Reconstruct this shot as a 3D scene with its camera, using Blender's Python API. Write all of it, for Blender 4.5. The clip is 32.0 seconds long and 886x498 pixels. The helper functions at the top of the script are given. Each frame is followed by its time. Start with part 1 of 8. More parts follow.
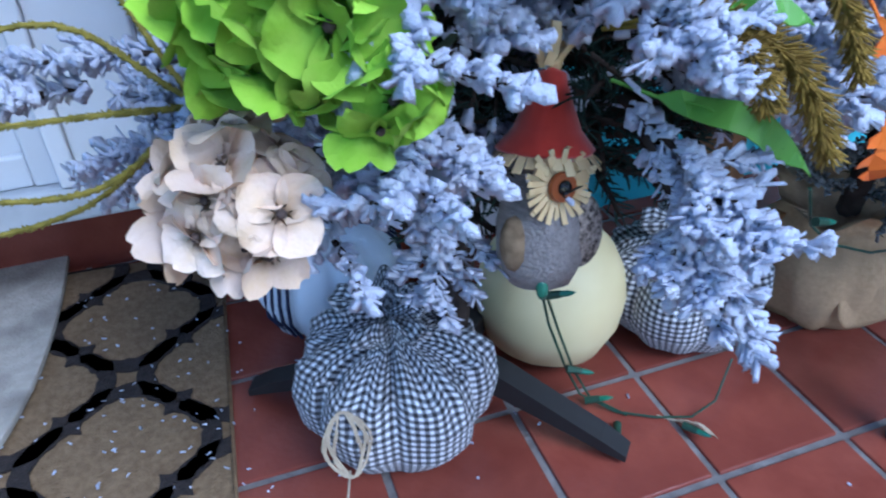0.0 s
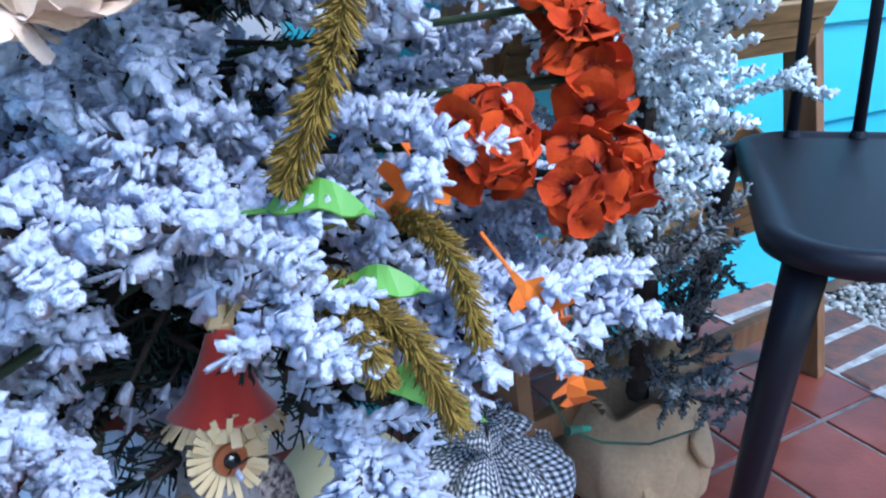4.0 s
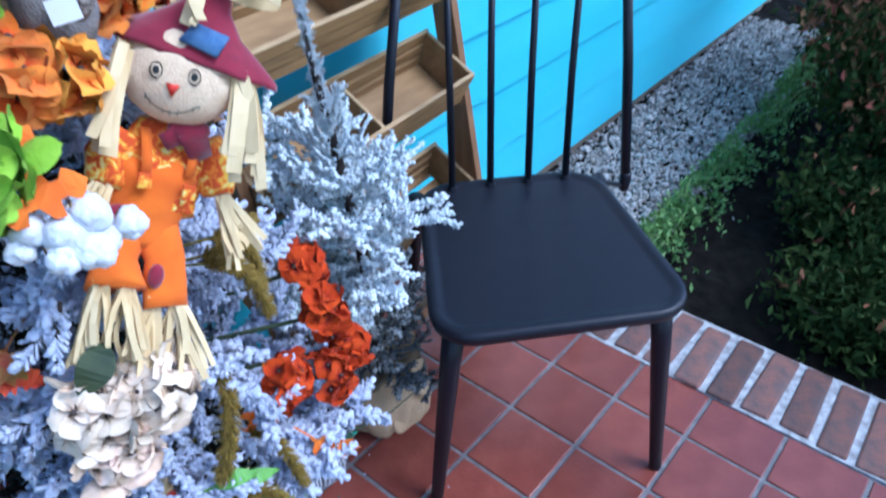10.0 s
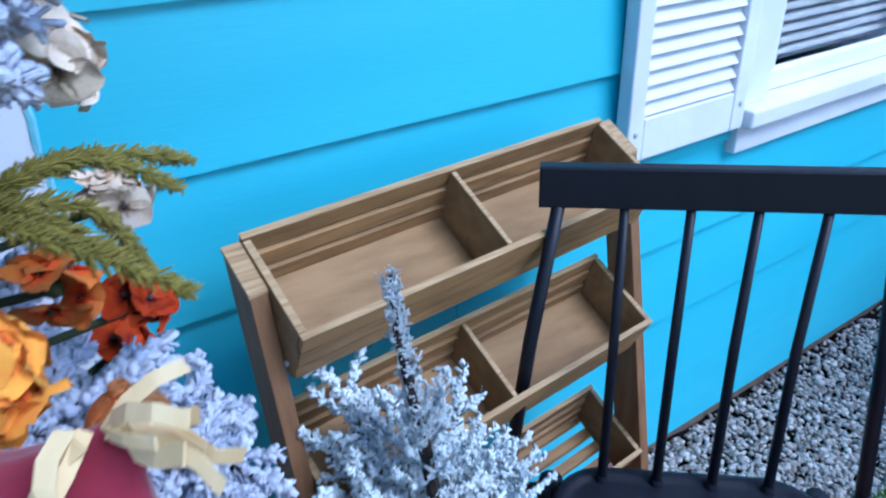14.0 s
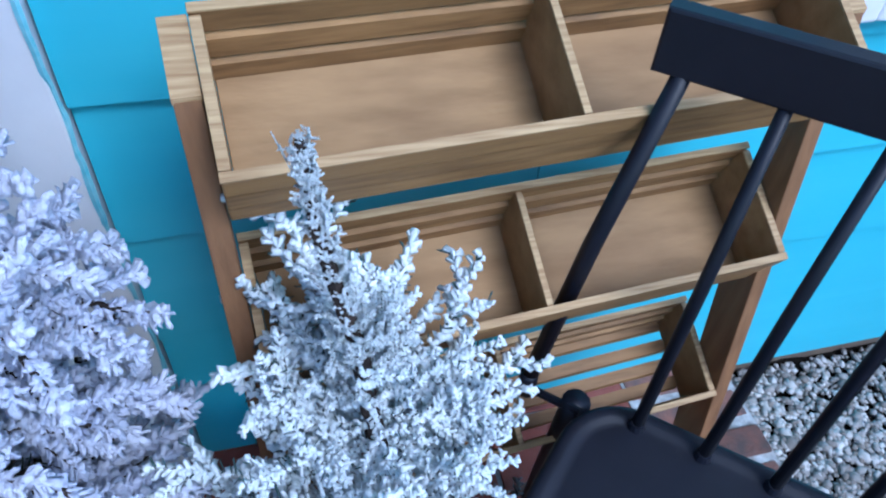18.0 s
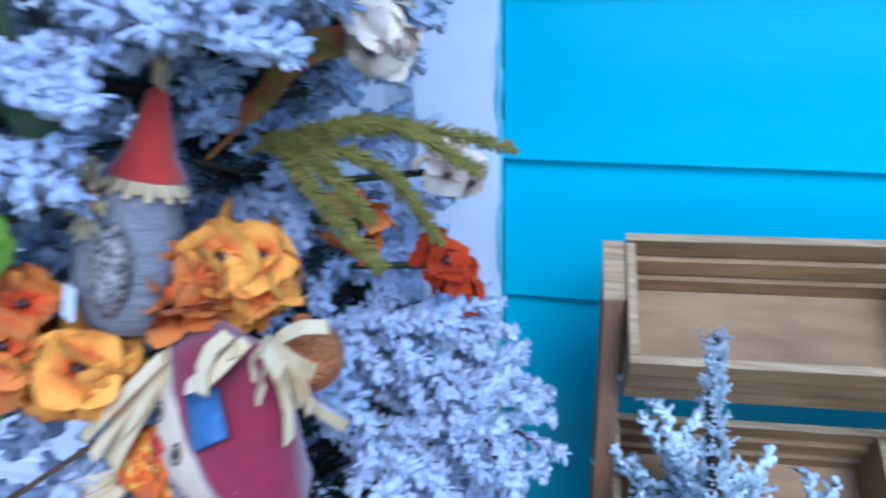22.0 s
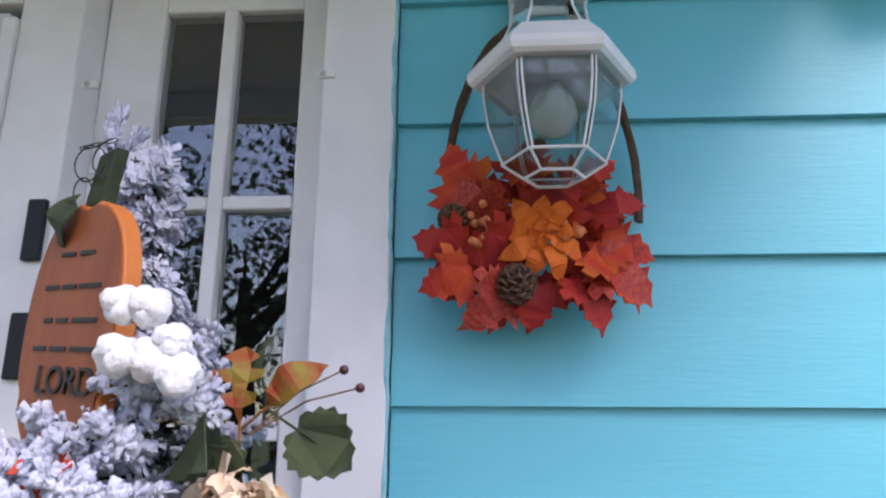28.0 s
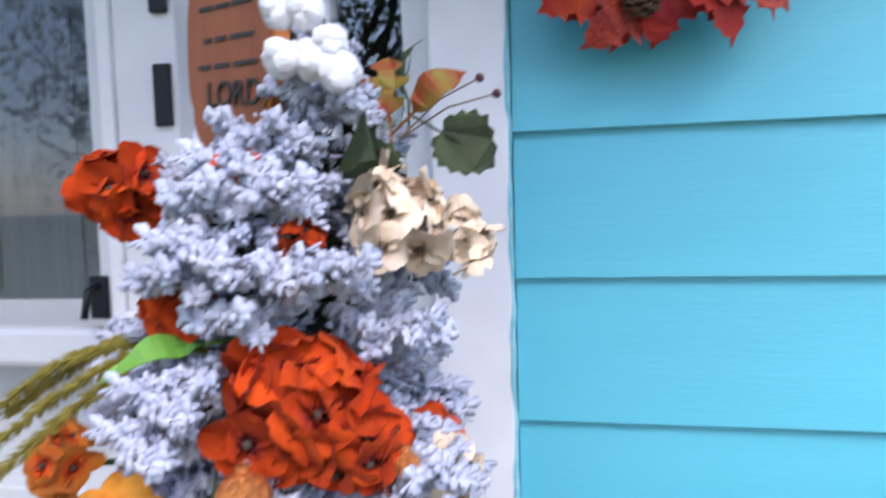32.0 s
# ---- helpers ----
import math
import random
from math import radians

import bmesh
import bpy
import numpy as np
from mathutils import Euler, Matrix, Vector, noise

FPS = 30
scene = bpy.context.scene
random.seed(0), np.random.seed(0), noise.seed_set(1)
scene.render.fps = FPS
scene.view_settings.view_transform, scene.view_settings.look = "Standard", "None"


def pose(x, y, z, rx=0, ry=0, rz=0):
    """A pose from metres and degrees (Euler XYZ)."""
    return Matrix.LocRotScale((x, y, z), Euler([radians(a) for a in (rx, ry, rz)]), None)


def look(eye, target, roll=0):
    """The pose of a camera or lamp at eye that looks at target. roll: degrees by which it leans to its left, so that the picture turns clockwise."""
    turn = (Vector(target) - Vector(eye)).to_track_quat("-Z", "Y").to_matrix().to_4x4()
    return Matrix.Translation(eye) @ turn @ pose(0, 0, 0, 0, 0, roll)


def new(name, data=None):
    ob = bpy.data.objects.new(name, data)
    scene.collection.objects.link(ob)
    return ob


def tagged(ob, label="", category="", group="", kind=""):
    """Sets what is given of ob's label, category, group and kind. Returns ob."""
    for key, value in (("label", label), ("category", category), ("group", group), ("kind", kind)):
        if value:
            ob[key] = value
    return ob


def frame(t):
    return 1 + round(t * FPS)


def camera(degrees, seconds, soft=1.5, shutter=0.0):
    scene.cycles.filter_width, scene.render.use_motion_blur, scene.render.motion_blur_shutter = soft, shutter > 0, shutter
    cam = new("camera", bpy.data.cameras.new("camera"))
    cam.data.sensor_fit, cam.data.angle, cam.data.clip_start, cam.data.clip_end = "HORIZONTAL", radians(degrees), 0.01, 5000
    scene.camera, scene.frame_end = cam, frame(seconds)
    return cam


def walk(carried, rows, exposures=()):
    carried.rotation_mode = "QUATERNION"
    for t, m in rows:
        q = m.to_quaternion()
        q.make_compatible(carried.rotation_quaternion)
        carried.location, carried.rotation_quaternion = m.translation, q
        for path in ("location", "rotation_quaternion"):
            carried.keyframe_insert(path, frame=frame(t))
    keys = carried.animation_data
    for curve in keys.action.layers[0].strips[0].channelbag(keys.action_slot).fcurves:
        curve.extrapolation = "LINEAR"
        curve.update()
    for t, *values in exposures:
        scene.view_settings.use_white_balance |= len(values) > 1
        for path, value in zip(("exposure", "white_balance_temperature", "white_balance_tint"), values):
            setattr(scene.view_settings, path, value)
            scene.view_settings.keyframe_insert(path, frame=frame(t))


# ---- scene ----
cam = camera(64.1, 32.0, 2.1, 0.5)
PATH = [
    (0, (-0.44, -0.926, 0.652), (0.101, 0.637, -0.473), -1.7),
    (0.5, (-0.426, -0.929, 0.65), (0.199, 0.587, -0.495), -0.1),
    (1, (-0.396, -0.932, 0.645), (0.302, 0.539, -0.517), 0.8),
    (1.5, (-0.367, -0.941, 0.649), (0.403, 0.508, -0.494), 1.4),
    (2, (-0.334, -0.944, 0.654), (0.474, 0.525, -0.435), 1.0),
    (2.5, (-0.318, -0.944, 0.661), (0.509, 0.555, -0.373), 0.6),
    (3, (-0.301, -0.942, 0.674), (0.54, 0.632, -0.228), -0.8),
    (3.5, (-0.285, -0.946, 0.688), (0.581, 0.667, -0.116), -1.9),
    (5.5, (-0.27, -0.922, 0.825), (0.555, 0.772, 0.155), -3.0),
    (6, (-0.257, -0.898, 0.95), (0.495, 0.719, 0.043), -2.6),
    (6.5, (-0.258, -0.909, 1.015), (0.498, 0.659, 0.03), -3.1),
    (7, (-0.246, -0.936, 1.108), (0.479, 0.578, 0.02), -3.4),
    (7.5, (-0.232, -0.985, 1.172), (0.464, 0.498, 0.024), -4.7),
    (8, (-0.231, -1.038, 1.207), (0.611, 0.359, 0.05), -3.9),
    (8.5, (-0.251, -1.075, 1.232), (0.759, 0.222, 0.093), -3.1),
    (9, (-0.298, -1.093, 1.249), (0.85, 0.048, 0.074), -1.7),
    (9.5, (-0.344, -1.106, 1.259), (0.811, -0.098, -0.025), -1.1),
    (10, (-0.392, -1.131, 1.277), (0.821, -0.111, 0.057), -1.2),
    (10.5, (-0.416, -1.143, 1.298), (0.918, -0.027, 0.31), -0.4),
    (11, (-0.421, -1.157, 1.31), (0.955, -0.007, 0.424), -0.9),
    (11.5, (-0.376, -1.146, 1.317), (1.0, 0.05, 0.496), -0.4),
    (12, (-0.297, -1.139, 1.315), (0.905, 0.199, 0.441), -1.8),
    (12.5, (-0.241, -1.143, 1.308), (0.793, 0.311, 0.405), -2.7),
    (13, (-0.189, -1.091, 1.306), (0.815, 0.367, 0.376), -1.9),
    (13.5, (-0.094, -0.943, 1.301), (0.888, 0.514, 0.344), -1.7),
    (14, (-0.05, -0.865, 1.302), (0.935, 0.599, 0.359), -1.8),
    (14.5, (0.041, -0.799, 1.302), (0.842, 0.743, 0.312), -0.4),
    (16.5, (0.211, -0.69, 1.255), (0.558, 0.86, 0.038), 2.5),
    (17, (0.215, -0.686, 1.237), (0.589, 0.785, -0.066), 2.9),
    (17.5, (0.216, -0.688, 1.227), (0.607, 0.701, -0.157), 3.6),
    (18, (0.213, -0.693, 1.226), (0.625, 0.624, -0.222), 4.5),
    (18.5, (0.215, -0.702, 1.226), (0.636, 0.599, -0.233), 4.0),
    (19, (0.219, -0.704, 1.237), (0.645, 0.699, -0.123), 3.3),
    (19.5, (0.218, -0.71, 1.244), (0.62, 0.806, 0.004), 2.8),
    (20, (0.214, -0.718, 1.25), (0.583, 0.88, 0.105), 2.2),
    (20.5, (0.211, -0.73, 1.251), (0.543, 0.928, 0.183), 2.2),
    (21, (0.202, -0.733, 1.259), (0.381, 0.949, 0.192), 1.2),
    (21.5, (0.171, -0.757, 1.276), (0.14, 0.956, 0.243), -0.2),
    (22, (0.126, -0.857, 1.309), (-0.292, 0.853, 0.359), -2.8),
    (22.5, (0.12, -0.917, 1.329), (-0.488, 0.76, 0.425), -2.5),
    (23, (0.116, -0.953, 1.358), (-0.632, 0.709, 0.535), -2.7),
    (23.5, (0.115, -0.978, 1.386), (-0.685, 0.728, 0.716), -1.7),
    (24, (0.122, -0.985, 1.407), (-0.686, 0.77, 0.891), -1.2),
    (24.5, (0.131, -0.982, 1.436), (-0.67, 0.817, 1.086), -1.1),
    (25, (0.127, -0.977, 1.455), (-0.666, 0.848, 1.255), -1.1),
    (25.5, (0.128, -0.965, 1.478), (-0.541, 0.918, 1.406), 0.4),
    (26, (0.129, -0.966, 1.506), (-0.391, 0.964, 1.588), 1.6),
    (26.5, (0.135, -0.961, 1.527), (-0.238, 0.99, 1.759), 1.7),
    (28.5, (0.142, -0.977, 1.562), (0.022, 0.933, 2.145), 0.3),
    (29, (0.141, -0.978, 1.565), (0.019, 0.903, 2.233), 0.5),
    (29.5, (0.14, -0.975, 1.56), (0.005, 0.893, 2.263), 0.5),
    (30, (0.139, -0.969, 1.548), (0.01, 0.944, 2.118), -0.2),
    (30.5, (0.138, -0.973, 1.536), (0.014, 0.983, 1.935), -1.6),
    (31, (0.131, -0.974, 1.524), (-0.02, 1.014, 1.68), -2.8),
    (31.5, (0.122, -0.979, 1.514), (-0.116, 1.007, 1.53), -2.7),
    (32, (0.107, -1.002, 1.498), (-0.298, 0.952, 1.363), -1.7),
]
walk(cam, [(t, look(eye, target, roll)) for t, eye, target, roll in PATH], [(0, 1.14, 4850, 8), (1, 1.29, 4800, 8), (2, 1.5, 4950, 8), (3.5, 1.5, 5000, 8), (5.5, 1.47, 4800, 10), (6.3, 1.27, 4800, 10), (7, 0.8, 4620, 10), (9, 1.0, 4620, 10), (10.8, 1.5, 5020, 10), (12.5, 1.15, 4720, 10), (17, 1.05, 4820, 10), (19, 1.32, 4920, 10), (20.5, 1.41, 5020, 10), (22, 1.02, 4340, 10), (24, 0.87, 4540, 10), (26.5, 1.17, 5500, 10), (28.5, 1.37, 6800, 30), (30, 1.55, 6800, 30), (31, 1.6, 6400, 22), (32, 1.4, 6200, 20)])

# ---- light ----
world = bpy.data.worlds.new("sky")
scene.world = world
world.use_nodes = True
wn = world.node_tree
sky = wn.nodes.new("ShaderNodeTexSky")
sky.sky_type = "NISHITA"
sky.sun_disc = False
sky.sun_elevation = radians(48)
sky.sun_rotation = radians(153)
wn.links.new(sky.outputs[0], wn.nodes["Background"].inputs[0])
wn.nodes["Background"].inputs[1].default_value = 0.15
sun = new("sun", bpy.data.lights.new("sun", "SUN"))
sun.data.energy, sun.data.angle, sun.data.color = 1.2, radians(30), (1.0, 0.95, 0.88)
sun.matrix_world = look((3.4, -6.6, 8.6), (0, 0, 0))
tagged(sun, kind="structure")


# ---- materials ----
def mat(name, c1, c2=None, scale=20.0, rough=0.6, metal=0.0, bump=0.0, bscale=None, stretch=(1, 1, 1), detail=4.0, spread=0.0, sheen=0.0, c3=None):
    """Two base colours mixed by noise in object space, a larger stain of the third, and relief."""
    m = bpy.data.materials.new(name)
    m.use_nodes = True
    nt = m.node_tree
    b = nt.nodes["Principled BSDF"]
    b.inputs["Roughness"].default_value = rough
    b.inputs["Metallic"].default_value = metal
    if sheen:
        b.inputs["Sheen Weight"].default_value = sheen
    c2 = c2 or tuple(0.8 * v for v in c1)
    co = nt.nodes.new("ShaderNodeTexCoord")
    mp = nt.nodes.new("ShaderNodeMapping")
    mp.inputs["Scale"].default_value = stretch
    nt.links.new(co.outputs["Object"], mp.inputs[0])
    nz = nt.nodes.new("ShaderNodeTexNoise")
    nz.inputs["Scale"].default_value, nz.inputs["Detail"].default_value = scale, detail
    nt.links.new(mp.outputs[0], nz.inputs["Vector"])
    ramp = nt.nodes.new("ShaderNodeValToRGB")
    ramp.color_ramp.elements[0].position, ramp.color_ramp.elements[1].position = 0.32, 0.68
    ramp.color_ramp.elements[0].color, ramp.color_ramp.elements[1].color = (*c1, 1), (*c2, 1)
    nt.links.new(nz.outputs[0], ramp.inputs[0])
    out = ramp.outputs[0]
    if c3:
        big = nt.nodes.new("ShaderNodeTexNoise")
        big.inputs["Scale"].default_value = scale * 0.18
        nt.links.new(mp.outputs[0], big.inputs["Vector"])
        r2 = nt.nodes.new("ShaderNodeValToRGB")
        r2.color_ramp.elements[0].position, r2.color_ramp.elements[1].position = 0.5, 0.72
        nt.links.new(big.outputs[0], r2.inputs[0])
        mx = nt.nodes.new("ShaderNodeMixRGB")
        mx.inputs[2].default_value = (*c3, 1)
        nt.links.new(r2.outputs[0], mx.inputs[0])
        nt.links.new(out, mx.inputs[1])
        out = mx.outputs[0]
    if spread:
        info = nt.nodes.new("ShaderNodeObjectInfo")
        mr = nt.nodes.new("ShaderNodeMapRange")
        mr.inputs["To Min"].default_value, mr.inputs["To Max"].default_value = 1 - spread, 1 + spread
        nt.links.new(info.outputs["Random"], mr.inputs[0])
        hs = nt.nodes.new("ShaderNodeHueSaturation")
        nt.links.new(mr.outputs[0], hs.inputs["Value"])
        nt.links.new(out, hs.inputs["Color"])
        out = hs.outputs[0]
    nt.links.new(out, b.inputs["Base Color"])
    if bump:
        n2 = nt.nodes.new("ShaderNodeTexNoise")
        n2.inputs["Scale"].default_value, n2.inputs["Detail"].default_value = bscale or scale * 3, 5
        nt.links.new(mp.outputs[0], n2.inputs["Vector"])
        bp = nt.nodes.new("ShaderNodeBump")
        bp.inputs["Strength"].default_value, bp.inputs["Distance"].default_value = bump, 0.004
        nt.links.new(n2.outputs[0], bp.inputs["Height"])
        nt.links.new(bp.outputs[0], b.inputs["Normal"])
    return m


def checks(name, size, dark, mid, light, stripes=False):
    """Woven check or stripe that runs in the mesh's own UV metres."""
    m = bpy.data.materials.new(name)
    m.use_nodes = True
    nt = m.node_tree
    b = nt.nodes["Principled BSDF"]
    b.inputs["Roughness"].default_value = 0.9
    b.inputs["Sheen Weight"].default_value = 0.2
    co = nt.nodes.new("ShaderNodeTexCoord")
    sp = nt.nodes.new("ShaderNodeSeparateXYZ")
    nt.links.new(co.outputs["UV"], sp.inputs[0])
    bands = []
    for axis in (0, 1):
        mul = nt.nodes.new("ShaderNodeMath")
        mul.operation = "MULTIPLY"
        mul.inputs[1].default_value = 1 / size
        nt.links.new(sp.outputs[axis], mul.inputs[0])
        fr = nt.nodes.new("ShaderNodeMath")
        fr.operation = "FRACT"
        nt.links.new(mul.outputs[0], fr.inputs[0])
        gt = nt.nodes.new("ShaderNodeMath")
        gt.operation = "GREATER_THAN"
        gt.inputs[1].default_value = 0.5
        nt.links.new(fr.outputs[0], gt.inputs[0])
        bands.append(gt)
    add = nt.nodes.new("ShaderNodeMath")
    add.operation = "ADD"
    nt.links.new(bands[0].outputs[0], add.inputs[0])
    if stripes:
        add.inputs[1].default_value = 0
    else:
        nt.links.new(bands[1].outputs[0], add.inputs[1])
    half = nt.nodes.new("ShaderNodeMath")
    half.operation = "MULTIPLY"
    half.inputs[1].default_value = 1.0 if stripes else 0.5
    nt.links.new(add.outputs[0], half.inputs[0])
    ramp = nt.nodes.new("ShaderNodeValToRGB")
    ramp.color_ramp.interpolation = "CONSTANT"
    ramp.color_ramp.elements[0].color = (*light, 1)
    ramp.color_ramp.elements[1].position, ramp.color_ramp.elements[1].color = 0.75, (*dark, 1)
    e = ramp.color_ramp.elements.new(0.25)
    e.color = (*mid, 1)
    nt.links.new(half.outputs[0], ramp.inputs[0])
    nt.links.new(ramp.outputs[0], b.inputs["Base Color"])
    nz = nt.nodes.new("ShaderNodeTexNoise")
    nz.inputs["Scale"].default_value = 500
    bp = nt.nodes.new("ShaderNodeBump")
    bp.inputs["Strength"].default_value, bp.inputs["Distance"].default_value = 0.3, 0.002
    nt.links.new(nz.outputs[0], bp.inputs["Height"])
    nt.links.new(bp.outputs[0], b.inputs["Normal"])
    return m


def petal(name, base, tip, eye, scale=60, reach=0.013):
    """Silk petal: colour runs from the eye out to the tip by the distance from the floret's centre."""
    m = mat(name, base, tip, scale, 0.85, bump=0.25, bscale=300, spread=0.22, sheen=0.03)
    nt = m.node_tree
    b = nt.nodes["Principled BSDF"]
    before = b.inputs["Base Color"].links[0].from_socket
    co = nt.nodes.new("ShaderNodeTexCoord")
    ln = nt.nodes.new("ShaderNodeVectorMath")
    ln.operation = "LENGTH"
    nt.links.new(co.outputs["Object"], ln.inputs[0])
    mr = nt.nodes.new("ShaderNodeMapRange")
    mr.inputs["From Min"].default_value, mr.inputs["From Max"].default_value = 0.003, reach
    nt.links.new(ln.outputs["Value"], mr.inputs[0])
    mx = nt.nodes.new("ShaderNodeMixRGB")
    mx.inputs[1].default_value = (*eye, 1)
    nt.links.new(mr.outputs[0], mx.inputs[0])
    nt.links.new(before, mx.inputs[2])
    nt.links.new(mx.outputs[0], b.inputs["Base Color"])
    b.inputs["Specular IOR Level"].default_value = 0.12
    return m


def glass(name, tint=(1, 1, 1), rough=0.0, ior=1.45):
    m = bpy.data.materials.new(name)
    m.use_nodes = True
    b = m.node_tree.nodes["Principled BSDF"]
    b.inputs["Base Color"].default_value = (*tint, 1)
    b.inputs["Transmission Weight"].default_value = 1
    b.inputs["Roughness"].default_value = rough
    b.inputs["IOR"].default_value = ior
    return m


